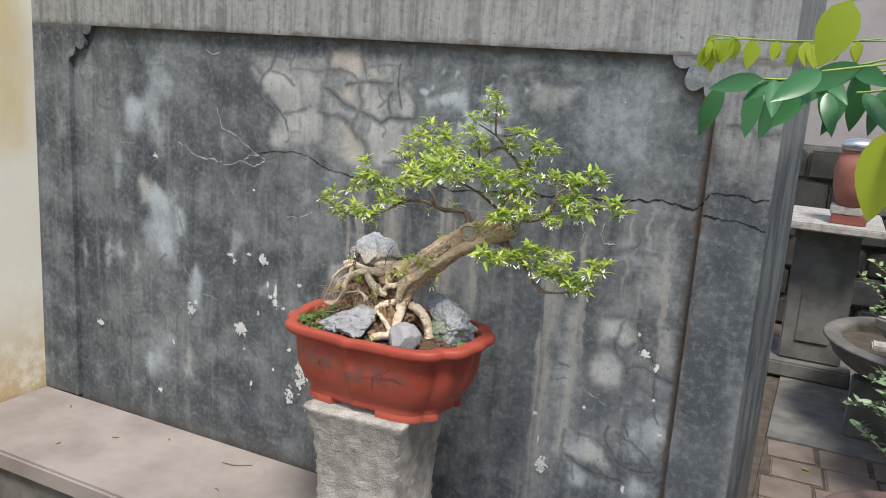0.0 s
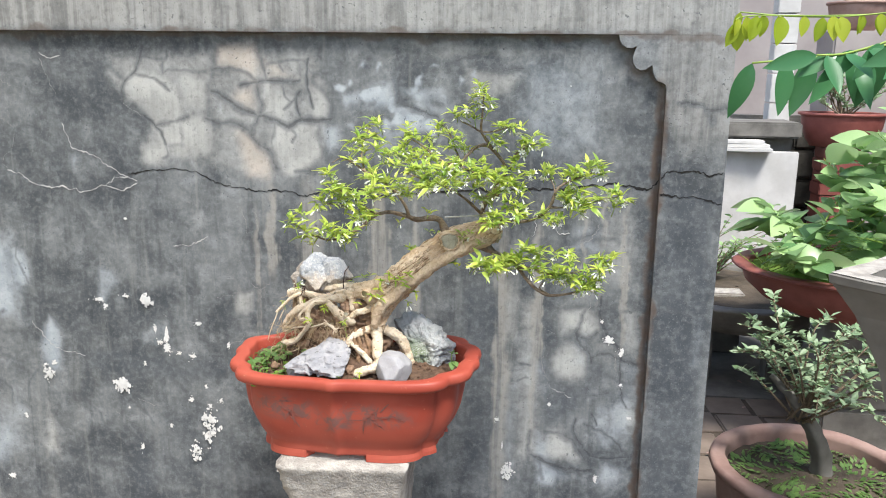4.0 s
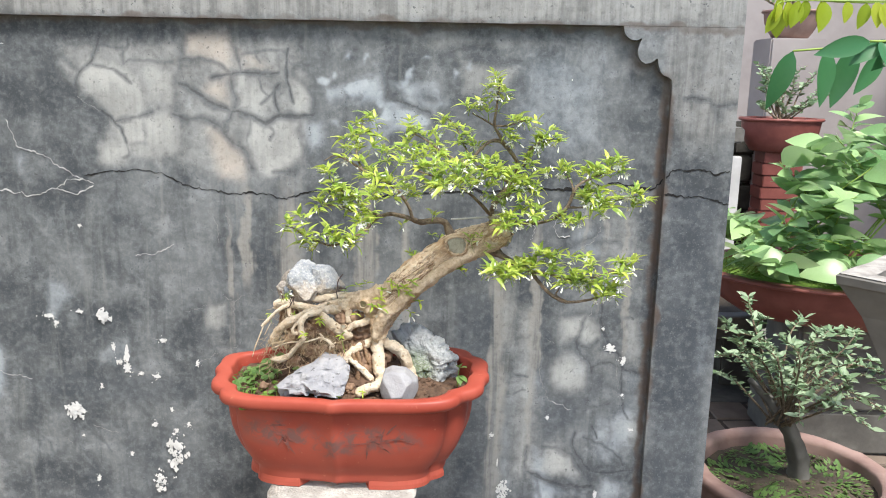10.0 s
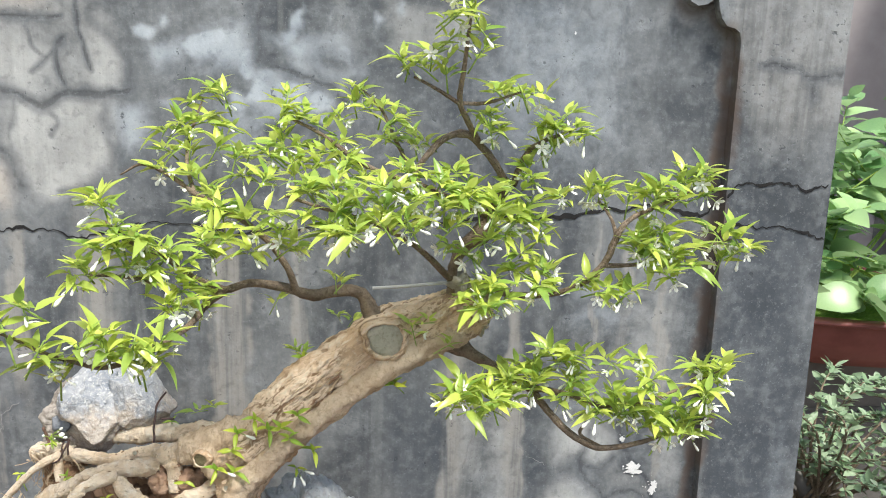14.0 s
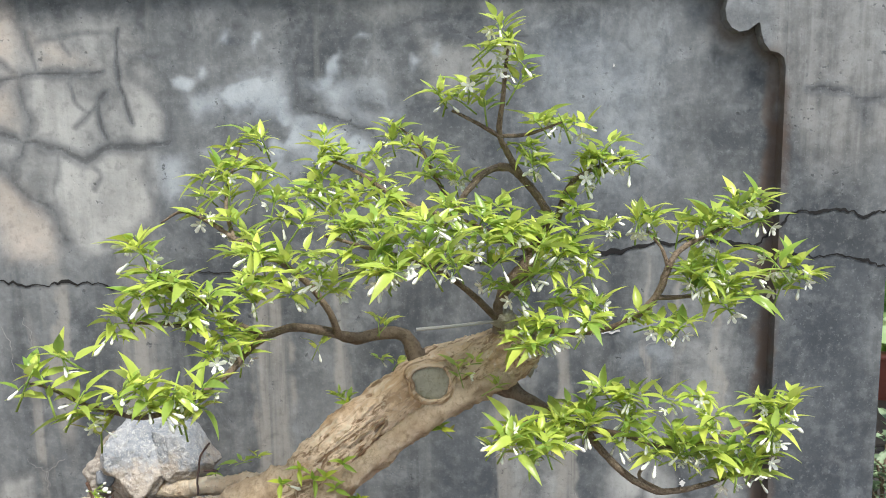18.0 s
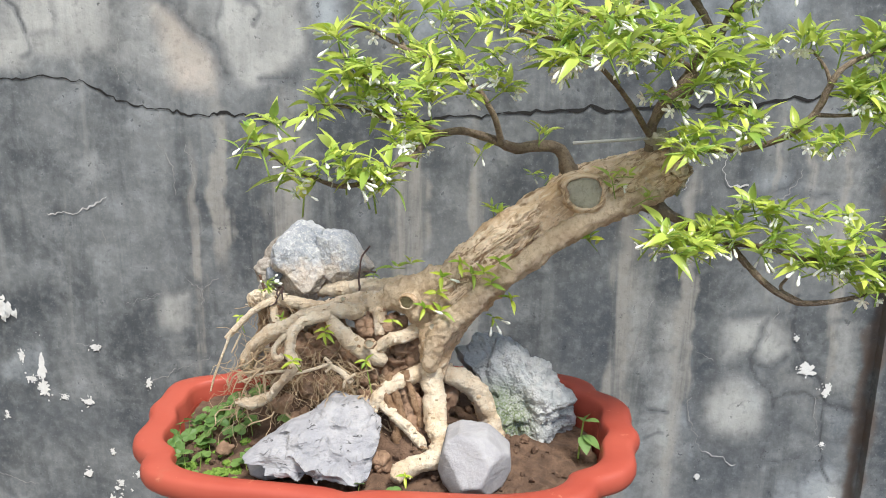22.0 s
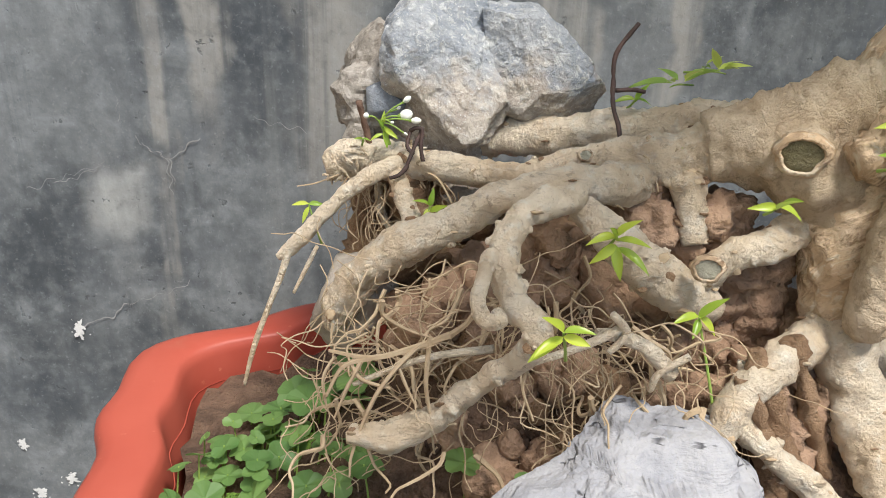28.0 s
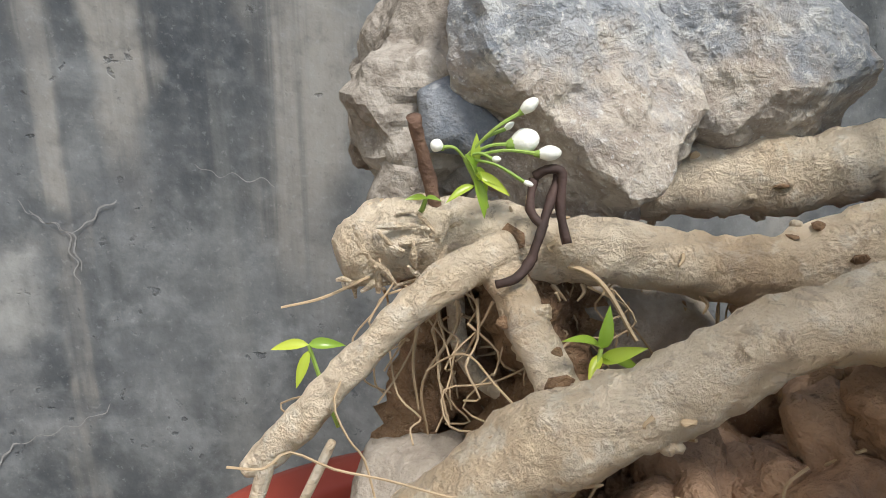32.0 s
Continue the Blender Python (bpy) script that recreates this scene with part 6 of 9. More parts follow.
limb("root", [(-0.0500, -0.318, 1.1110, 0.0097), (-0.0590, -0.325, 1.1110, 0.0077), (-0.0740, -0.335, 1.1090, 0.0069), (-0.0880, -0.344, 1.1020, 0.0068), (-0.0960, -0.349, 1.0920, 0.0062), (-0.0980, -0.351, 1.0830, 0.0034)])
limb("root", [(-0.0910, -0.350, 1.0900, 0.0043), (-0.0750, -0.354, 1.0770, 0.0049), (-0.0620, -0.358, 1.0660, 0.0052), (-0.0530, -0.363, 1.0590, 0.0052), (-0.0490, -0.366, 1.0530, 0.0027)])
limb("root", [(-0.0480, -0.322, 1.1120, 0.0115), (-0.0440, -0.335, 1.0950, 0.0104), (-0.0400, -0.352, 1.0760, 0.0102), (-0.0340, -0.368, 1.0630, 0.0093), (-0.0370, -0.380, 1.0560, 0.0094), (-0.0510, -0.390, 1.0530, 0.0084), (-0.0660, -0.400, 1.0500, 0.0077), (-0.0710, -0.408, 1.0450, 0.0050)])
limb("root", [(-0.0390, -0.308, 1.1050, 0.0086), (-0.0210, -0.302, 1.0980, 0.0097), (-0.0060, -0.299, 1.0860, 0.0102), (0.0040, -0.299, 1.0680, 0.0103), (0.0110, -0.301, 1.0500, 0.0104), (0.0150, -0.306, 1.0350, 0.0094)])
limb("root", [(-0.2150, -0.262, 1.1580, 0.0040), (-0.2280, -0.268, 1.1530, 0.0037), (-0.2400, -0.272, 1.1440, 0.0032), (-0.2510, -0.273, 1.1320, 0.0033), (-0.2600, -0.273, 1.1230, 0.0028), (-0.2640, -0.273, 1.1200, 0.0017)])
limb("root", [(-0.2590, -0.274, 1.1240, 0.0016), (-0.2630, -0.275, 1.1120, 0.0014), (-0.2690, -0.277, 1.0970, 0.0012), (-0.2750, -0.279, 1.0810, 0.0012), (-0.2800, -0.281, 1.0630, 0.0007)])
limb("root", [(-0.2170, -0.258, 1.1570, 0.0043), (-0.2150, -0.265, 1.1530, 0.0041), (-0.2120, -0.272, 1.1480, 0.0040), (-0.2090, -0.279, 1.1420, 0.0040), (-0.2070, -0.285, 1.1360, 0.0041)])
limb("root", [(-0.2230, -0.254, 1.1470, 0.0018), (-0.2220, -0.256, 1.1360, 0.0019), (-0.2170, -0.258, 1.1280, 0.0018), (-0.2070, -0.262, 1.1240, 0.0019)])
limb("root", [(-0.2480, -0.272, 1.1240, 0.0009), (-0.2520, -0.273, 1.1160, 0.0010), (-0.2580, -0.274, 1.1040, 0.0007)])
limb("root", [(-0.1450, -0.350, 1.1260, 0.0019), (-0.1350, -0.350, 1.1240, 0.0023), (-0.1280, -0.352, 1.1210, 0.0026), (-0.1190, -0.350, 1.1110, 0.0031)])
limb("root", [(-0.1420, -0.355, 1.1350, 0.0013), (-0.1370, -0.354, 1.1280, 0.0015), (-0.1420, -0.354, 1.1210, 0.0011)])
limb("root", [(-0.1720, -0.362, 1.1200, 0.0009), (-0.1580, -0.360, 1.1240, 0.0013), (-0.1460, -0.356, 1.1270, 0.0015), (-0.1370, -0.352, 1.1300, 0.0015)])
limb("root", [(-0.1260, -0.352, 1.1060, 0.0011), (-0.1240, -0.353, 1.1130, 0.0013), (-0.1150, -0.354, 1.1200, 0.0013)])
limb("root", [(-0.2250, -0.348, 1.1050, 0.0009), (-0.2030, -0.347, 1.1140, 0.0012), (-0.1790, -0.345, 1.1170, 0.0015)])
limb("branch", [(0.085, -0.272, 1.282, 0.0136), (0.076, -0.272, 1.301, 0.0089), (0.068, -0.275, 1.320, 0.0058), (0.050, -0.280, 1.325, 0.0053), (0.026, -0.290, 1.323, 0.0048), (0.002, -0.300, 1.332, 0.0041), (-0.023, -0.315, 1.340, 0.0035), (-0.041, -0.335, 1.339, 0.0031)])
limb("branch", [(-0.041, -0.335, 1.339, 0.0031), (-0.051, -0.360, 1.334, 0.0029), (-0.059, -0.385, 1.325, 0.0027), (-0.071, -0.400, 1.318, 0.0023), (-0.089, -0.420, 1.310, 0.0020), (-0.110, -0.430, 1.307, 0.0019), (-0.128, -0.435, 1.313, 0.0016), (-0.145, -0.440, 1.321, 0.0014), (-0.163, -0.450, 1.336, 0.0010), (-0.176, -0.455, 1.342, 0.0007)])
limb("branch", [(0.012, -0.300, 1.330, 0.0031), (0.004, -0.310, 1.355, 0.0029), (-0.014, -0.315, 1.381, 0.0027), (-0.044, -0.300, 1.399, 0.0024), (-0.079, -0.270, 1.410, 0.0022), (-0.103, -0.250, 1.421, 0.0019), (-0.130, -0.240, 1.431, 0.0015), (-0.151, -0.240, 1.421, 0.0008)])
limb("branch", [(-0.079, -0.270, 1.410, 0.0019), (-0.094, -0.230, 1.432, 0.0017), (-0.096, -0.200, 1.457, 0.0014), (-0.088, -0.180, 1.489, 0.0008)])
limb("branch", [(-0.041, -0.335, 1.339, 0.0024), (-0.063, -0.355, 1.355, 0.0020), (-0.080, -0.375, 1.376, 0.0018), (-0.096, -0.390, 1.388, 0.0014), (-0.114, -0.395, 1.406, 0.0008)])
limb("branch", [(-0.081, -0.375, 1.353, 0.0016), (-0.102, -0.390, 1.363, 0.0014), (-0.130, -0.400, 1.367, 0.0008)])
limb("branch", [(0.155, -0.272, 1.301, 0.0119), (0.150, -0.275, 1.324, 0.0051), (0.150, -0.280, 1.346, 0.0046), (0.159, -0.285, 1.367, 0.0061), (0.174, -0.290, 1.380, 0.0089), (0.181, -0.290, 1.398, 0.0058), (0.192, -0.295, 1.422, 0.0039), (0.182, -0.300, 1.443, 0.0034), (0.169, -0.305, 1.458, 0.0033), (0.157, -0.310, 1.468, 0.0033), (0.139, -0.315, 1.466, 0.0030), (0.122, -0.325, 1.451, 0.0027), (0.107, -0.340, 1.431, 0.0023), (0.097, -0.360, 1.417, 0.0018)])
limb("branch", [(0.169, -0.305, 1.458, 0.0029), (0.155, -0.320, 1.480, 0.0026), (0.147, -0.335, 1.497, 0.0023), (0.149, -0.345, 1.522, 0.0019), (0.151, -0.352, 1.547, 0.0014), (0.153, -0.356, 1.568, 0.0007)])
limb("branch", [(0.145, -0.335, 1.495, 0.0018), (0.128, -0.340, 1.505, 0.0015), (0.110, -0.345, 1.514, 0.0010)])
limb("branch", [(0.150, -0.330, 1.494, 0.0016), (0.171, -0.325, 1.495, 0.0014), (0.199, -0.320, 1.504, 0.0008)])
limb("branch", [(0.200, -0.295, 1.425, 0.0029), (0.205, -0.295, 1.442, 0.0026), (0.213, -0.300, 1.457, 0.0020), (0.234, -0.305, 1.468, 0.0014), (0.250, -0.305, 1.474, 0.0007)])
limb("branch", [(0.167, -0.280, 1.332, 0.0034), (0.191, -0.290, 1.326, 0.0030), (0.227, -0.310, 1.329, 0.0027), (0.257, -0.325, 1.343, 0.0029), (0.275, -0.330, 1.363, 0.0031), (0.283, -0.335, 1.388, 0.0029), (0.293, -0.335, 1.402, 0.0022), (0.320, -0.330, 1.414, 0.0016), (0.357, -0.320, 1.429, 0.0008)])
limb("branch", [(0.282, -0.335, 1.387, 0.0018), (0.280, -0.325, 1.400, 0.0014), (0.271, -0.315, 1.414, 0.0010)])
limb("branch", [(0.275, -0.330, 1.361, 0.0020), (0.305, -0.325, 1.361, 0.0016), (0.342, -0.315, 1.368, 0.0014), (0.395, -0.305, 1.380, 0.0008)])
limb("branch", [(0.181, -0.290, 1.395, 0.0031), (0.149, -0.310, 1.411, 0.0027), (0.115, -0.330, 1.428, 0.0024), (0.073, -0.335, 1.443, 0.0020), (0.035, -0.300, 1.465, 0.0016), (0.000, -0.280, 1.480, 0.0010)])
limb("branch", [(0.115, -0.330, 1.428, 0.0020), (0.098, -0.300, 1.459, 0.0016), (0.084, -0.280, 1.487, 0.0012), (0.067, -0.270, 1.503, 0.0007)])
limb("branch", [(0.149, -0.280, 1.335, 0.0031), (0.114, -0.330, 1.376, 0.0024), (0.081, -0.380, 1.404, 0.0020), (0.053, -0.410, 1.417, 0.0016), (0.016, -0.400, 1.427, 0.0011)])
limb("branch", [(0.153, -0.268, 1.273, 0.0123), (0.170, -0.275, 1.263, 0.0058), (0.194, -0.290, 1.253, 0.0048), (0.218, -0.310, 1.244, 0.0039), (0.233, -0.325, 1.228, 0.0034), (0.253, -0.335, 1.210, 0.0031), (0.276, -0.340, 1.199, 0.0027), (0.305, -0.340, 1.201, 0.0022), (0.336, -0.335, 1.207, 0.0014)])
limb("branch", [(0.218, -0.310, 1.244, 0.0027), (0.248, -0.330, 1.245, 0.0024), (0.280, -0.340, 1.238, 0.0020), (0.318, -0.340, 1.242, 0.0018), (0.356, -0.330, 1.252, 0.0014), (0.389, -0.325, 1.265, 0.0007)])
limb("branch", [(0.194, -0.290, 1.253, 0.0027), (0.166, -0.330, 1.257, 0.0020), (0.139, -0.360, 1.257, 0.0011)])
limb("branch", [(0.281, -0.340, 1.199, 0.0014), (0.262, -0.335, 1.209, 0.0016), (0.267, -0.335, 1.221, 0.0012)])
spray([(0.152, -0.356, 1.566), (0.138, -0.360, 1.557), (0.161, -0.350, 1.550), (0.141, -0.350, 1.546), (0.161, -0.345, 1.533), (0.124, -0.345, 1.533), (0.106, -0.345, 1.521), (0.117, -0.350, 1.520), (0.135, -0.340, 1.520)], 0.95, 0.35, 7)
spray([(0.199, -0.320, 1.504), (0.214, -0.315, 1.502), (0.180, -0.325, 1.502), (0.169, -0.320, 1.486), (0.185, -0.310, 1.470), (0.241, -0.305, 1.485), (0.225, -0.310, 1.471), (0.249, -0.300, 1.473), (0.220, -0.300, 1.459), (0.234, -0.305, 1.461), (0.259, -0.300, 1.468), (0.208, -0.300, 1.442)], 1.00, 0.50, 8)
spray([(0.067, -0.270, 1.500), (0.074, -0.275, 1.485), (0.086, -0.280, 1.487), (0.103, -0.290, 1.480), (0.112, -0.300, 1.463), (0.050, -0.285, 1.478), (0.093, -0.300, 1.464), (0.123, -0.310, 1.459), (0.054, -0.300, 1.460)], 1.00, 0.35, 7)
spray([(0.001, -0.280, 1.481), (0.016, -0.285, 1.479), (0.031, -0.295, 1.472), (0.001, -0.290, 1.462), (0.021, -0.300, 1.455), (-0.008, -0.300, 1.446), (0.040, -0.310, 1.451), (0.013, -0.320, 1.438), (0.032, -0.330, 1.439), (0.055, -0.340, 1.442), (-0.010, -0.330, 1.428), (0.073, -0.345, 1.435)], 1.05, 0.35, 9)
spray([(-0.099, -0.180, 1.486), (-0.080, -0.175, 1.497), (-0.064, -0.190, 1.488), (-0.107, -0.200, 1.465), (-0.085, -0.200, 1.467), (-0.062, -0.210, 1.465), (-0.111, -0.230, 1.443), (-0.093, -0.220, 1.442), (-0.068, -0.225, 1.444), (-0.047, -0.240, 1.440), (-0.111, -0.245, 1.426), (-0.039, -0.260, 1.424)], 1.10, 0.25, 9)
spray([(-0.080, -0.260, 1.422), (-0.059, -0.280, 1.411), (-0.068, -0.300, 1.399), (-0.047, -0.310, 1.395), (-0.025, -0.330, 1.398), (-0.009, -0.345, 1.391), (-0.038, -0.340, 1.381), (-0.018, -0.350, 1.374), (0.006, -0.360, 1.389), (-0.053, -0.330, 1.385), (0.003, -0.370, 1.408), (0.014, -0.360, 1.379)], 1.10, 0.40, 9)
spray([(0.031, -0.390, 1.428), (0.052, -0.390, 1.431), (0.032, -0.410, 1.414), (0.053, -0.420, 1.415), (0.069, -0.410, 1.425), (0.069, -0.420, 1.410), (0.088, -0.410, 1.421), (0.089, -0.420, 1.406), (0.106, -0.410, 1.408), (0.057, -0.420, 1.402)], 1.15, 0.75, 10)
spray([(0.113, -0.360, 1.440), (0.131, -0.360, 1.431), (0.146, -0.340, 1.438), (0.154, -0.350, 1.423), (0.134, -0.370, 1.414), (0.120, -0.380, 1.409), (0.164, -0.340, 1.410), (0.144, -0.360, 1.399), (0.175, -0.330, 1.417), (0.191, -0.320, 1.406), (0.099, -0.370, 1.424), (0.111, -0.390, 1.422)], 1.15, 0.60, 10)
spray([(0.197, -0.310, 1.424), (0.212, -0.310, 1.409), (0.196, -0.320, 1.397), (0.217, -0.310, 1.395), (0.189, -0.330, 1.384), (0.221, -0.315, 1.381), (0.161, -0.330, 1.366), (0.169, -0.340, 1.382), (0.203, -0.330, 1.370)], 1.00, 0.55, 8)
spray([(0.175, -0.330, 1.346), (0.160, -0.340, 1.339), (0.185, -0.340, 1.331), (0.168, -0.350, 1.330), (0.222, -0.330, 1.359), (0.218, -0.330, 1.335), (0.227, -0.330, 1.352), (0.261, -0.330, 1.349), (0.269, -0.335, 1.338), (0.285, -0.330, 1.344), (0.199, -0.330, 1.355)], 1.10, 0.60, 9)
spray([(0.263, -0.315, 1.423), (0.275, -0.315, 1.416), (0.237, -0.315, 1.417), (0.308, -0.325, 1.421), (0.328, -0.320, 1.427), (0.342, -0.320, 1.434), (0.361, -0.315, 1.433), (0.336, -0.325, 1.416), (0.364, -0.315, 1.421), (0.316, -0.330, 1.412)], 1.10, 0.50, 9)
spray([(0.307, -0.330, 1.386), (0.321, -0.330, 1.388), (0.315, -0.335, 1.373), (0.332, -0.335, 1.372), (0.344, -0.335, 1.363), (0.328, -0.340, 1.354), (0.359, -0.320, 1.376), (0.380, -0.310, 1.384), (0.397, -0.305, 1.383), (0.405, -0.305, 1.370), (0.301, -0.335, 1.373)], 1.10, 0.60, 10)
spray([(-0.117, -0.392, 1.416), (-0.111, -0.392, 1.401), (-0.104, -0.390, 1.390), (-0.092, -0.395, 1.395), (-0.116, -0.395, 1.383), (-0.099, -0.385, 1.374), (-0.085, -0.380, 1.381), (-0.076, -0.375, 1.362), (-0.066, -0.360, 1.368), (-0.088, -0.380, 1.359), (-0.069, -0.370, 1.347), (-0.058, -0.360, 1.349), (-0.132, -0.400, 1.373), (-0.137, -0.400, 1.361), (-0.122, -0.400, 1.367), (-0.055, -0.360, 1.333)], 1.05, 0.40, 8)
spray([(-0.174, -0.455, 1.342), (-0.165, -0.450, 1.336), (-0.147, -0.445, 1.324), (-0.144, -0.440, 1.314), (-0.121, -0.435, 1.328), (-0.109, -0.430, 1.330), (-0.106, -0.430, 1.316), (-0.089, -0.425, 1.324), (-0.080, -0.420, 1.314), (-0.087, -0.420, 1.306), (-0.074, -0.410, 1.319), (-0.077, -0.410, 1.306), (-0.068, -0.380, 1.336)], 1.15, 0.35, 7)
spray([(0.143, -0.360, 1.255), (0.156, -0.350, 1.258), (0.171, -0.345, 1.255), (0.180, -0.345, 1.245), (0.196, -0.320, 1.256), (0.211, -0.310, 1.265), (0.199, -0.335, 1.246), (0.218, -0.325, 1.249), (0.235, -0.320, 1.280), (0.244, -0.325, 1.274), (0.166, -0.360, 1.244), (0.225, -0.325, 1.259)], 1.15, 0.50, 10)
spray([(0.252, -0.335, 1.257), (0.265, -0.340, 1.246), (0.242, -0.335, 1.240), (0.273, -0.345, 1.233), (0.287, -0.345, 1.250), (0.287, -0.330, 1.272), (0.311, -0.330, 1.276), (0.304, -0.345, 1.239), (0.318, -0.345, 1.252), (0.331, -0.345, 1.231), (0.293, -0.345, 1.230), (0.317, -0.345, 1.222)], 1.15, 0.50, 9)
spray([(0.347, -0.340, 1.241), (0.362, -0.340, 1.226), (0.343, -0.340, 1.216), (0.369, -0.335, 1.244), (0.382, -0.330, 1.259), (0.391, -0.325, 1.270), (0.374, -0.330, 1.267), (0.360, -0.335, 1.208), (0.334, -0.340, 1.209)], 1.10, 0.55, 8)
spray([(0.046, -0.300, 1.340), (0.054, -0.300, 1.337), (0.043, -0.250, 1.293), (0.059, -0.250, 1.287), (0.005, -0.250, 1.260), (0.013, -0.250, 1.252), (-0.006, -0.300, 1.318), (0.122, -0.300, 1.300), (0.114, -0.305, 1.294), (0.144, -0.305, 1.280), (0.100, -0.280, 1.233), (-0.093, -0.235, 1.189), (-0.079, -0.235, 1.195)], 0.75, 0.15, 5)
limb("old_root", [(-0.085, -0.340, 1.112, 0.0038), (-0.075, -0.346, 1.085, 0.0042), (-0.065, -0.352, 1.053, 0.0040), (-0.054, -0.356, 1.023, 0.0040)])
limb("old_root", [(-0.071, -0.335, 1.114, 0.0040), (-0.061, -0.340, 1.086, 0.0036), (-0.050, -0.345, 1.050, 0.0034)])
limb("old_root", [(-0.089, -0.345, 1.104, 0.0040), (-0.080, -0.350, 1.076, 0.0045), (-0.073, -0.355, 1.047, 0.0050)])
limb("old_root", [(-0.228, -0.252, 1.151, 0.0055), (-0.228, -0.250, 1.135, 0.0060), (-0.230, -0.250, 1.119, 0.0070), (-0.231, -0.252, 1.102, 0.0080)])
limb("old_root", [(-0.215, -0.256, 1.156, 0.0075), (-0.210, -0.258, 1.145, 0.0075), (-0.206, -0.262, 1.135, 0.0070), (-0.204, -0.266, 1.124, 0.0060)])
limb("old_root", [(-0.223, -0.250, 1.140, 0.0030), (-0.220, -0.252, 1.129, 0.0035), (-0.212, -0.256, 1.124, 0.0040), (-0.204, -0.260, 1.123, 0.0040)])
limb("old_root", [(-0.218, -0.246, 1.148, 0.0070), (-0.216, -0.242, 1.128, 0.0090), (-0.217, -0.242, 1.108, 0.0110), (-0.216, -0.245, 1.092, 0.0130)])
limb("old_root", [(-0.198, -0.250, 1.144, 0.0060), (-0.194, -0.248, 1.130, 0.0080), (-0.190, -0.250, 1.111, 0.0100), (-0.188, -0.255, 1.097, 0.0120)])
limb("old_root", [(-0.177, -0.250, 1.141, 0.0060), (-0.173, -0.248, 1.126, 0.0090), (-0.166, -0.250, 1.110, 0.0120)])
limb("old_root", [(-0.158, -0.255, 1.140, 0.0060), (-0.151, -0.252, 1.125, 0.0090), (-0.145, -0.255, 1.112, 0.0120)])


def knot(at, way, radius, wood=M_CUT, wood_label="pale grey-green bare wood", name="pruning_scar"):
    """A healed pruning cut: a collar of bark round a flat disc of grey wood."""
    m = aim(at, way)
    ring_at = lambda r, h: [m @ Vector((h * radius, r * radius * math.cos(a) * (1 + 0.22 * noise.noise((2 * math.cos(a), 2 * math.sin(a), radius * 90))), r * radius * 0.86 * math.sin(a) * (1 + 0.2 * noise.noise((1.7 * math.cos(a), 3, 1.7 * math.sin(a)))))) for a in [math.tau * k / 26 for k in range(26)]]
    collar = smooth(part(name, loft([ring_at(r, h) for r, h in ((1.45, -0.6), (1.34, -0.16), (1.22, 0.10), (1.11, 0.21), (1.02, 0.20), (0.96, 0.05), (0.9, -0.2), (0.5, -0.3))]), M_TRUNK, bonsai, "healed pruning scar with a brown bark collar"))
    smooth(part("bare_wood", loft([ring_at(r, h) for r, h in ((1.0, -0.1), (0.97, 0.05), (0.75, 0.09), (0.4, 0.05), (0.06, 0.07))]), wood, collar, wood_label))


knot((0.0905, -0.3005, 1.285), (-0.05, -1, 0.22), 0.0170)
knot((-0.072, -0.316, 1.179), (-0.45, -1, 0.05), 0.0068, M_OLIVE, "dark olive weathered wood")
knot((-0.105, -0.332, 1.142), (-0.3, -1, 0.2), 0.0042)
knot((-0.140, -0.279, 1.168), (-0.1, -1, 0.3), 0.0022)
knot((-0.045, -0.340, 1.164), (-0.2, -1, 0.2), 0.0030)
knot((-0.006, -0.312, 1.205), (-0.1, -1, 0.3), 0.0050)
knot((-0.020, -0.321, 1.197), (-0.2, -1, 0.3), 0.006)
knot((0.175, -0.274, 1.307), (0.85, -0.5, 0.3), 0.0165)


def strip(points, name, material, rough=0.5, grain=140):
    """A torn strip of bark or bare wood lying along the trunk."""
    smooth(part(name, tube(points, 10, 10, rough, grain), material, bonsai))


# loose fibres along the shallow furrow of the trunk
for k in range(30):
    u, off = rng.uniform(-0.35, 0.75), rng.gauss(0, 0.0065)
    a = Vector((0.006, -0.3035, 1.223)) + Vector((0.049, 0.003, 0.041)) * u + Vector((-0.64, -0.10, 0.77)) * off
    way = Vector((0.049, 0.003, 0.041)) * rng.uniform(0.14, 0.42)
    axis = Vector((0.0310, -0.276, 1.2340))
    pts = []
    for q in (0.0, 0.33, 0.66, 1.0):
        p = a + way * q + Vector((rng.gauss(0, 0.0008), 0, rng.gauss(0, 0.0008)))
        foot = axis + Vector((0.78, 0.1, 0.6)).normalized() * (p - axis).dot(Vector((0.78, 0.1, 0.6)).normalized())
        p = foot + (p - foot).normalized() * (0.0288 + rng.uniform(0.0, 0.0010))
        pts.append((*p, (0.0004, 0.0011, 0.0010, 0.0003)[int(q * 3 + 0.1)] * rng.uniform(0.7, 1.4)))
    strip(pts, "bark_fibre", rng.choice([M_TRUNK, M_TRUNK, M_ROOTLET, M_RAW]), 0.4, 300)
strip([(-0.055, -0.318, 1.178, 0.008), (-0.035, -0.318, 1.185, 0.011), (-0.012, -0.314, 1.200, 0.008)], "bark_burl", M_TRUNK)
strip([(0.15, -0.285, 1.308, 0.006), (0.17, -0.288, 1.312, 0.011), (0.182, -0.28, 1.300, 0.008)], "bark_burl", M_TRUNK)
strip([(-0.072, -0.324, 1.105, 0.008), (-0.068, -0.331, 1.085, 0.012), (-0.062, -0.338, 1.062, 0.015), (-0.055, -0.345, 1.036, 0.016)], "clay_clod", M_CLAY, 0.5, 110)

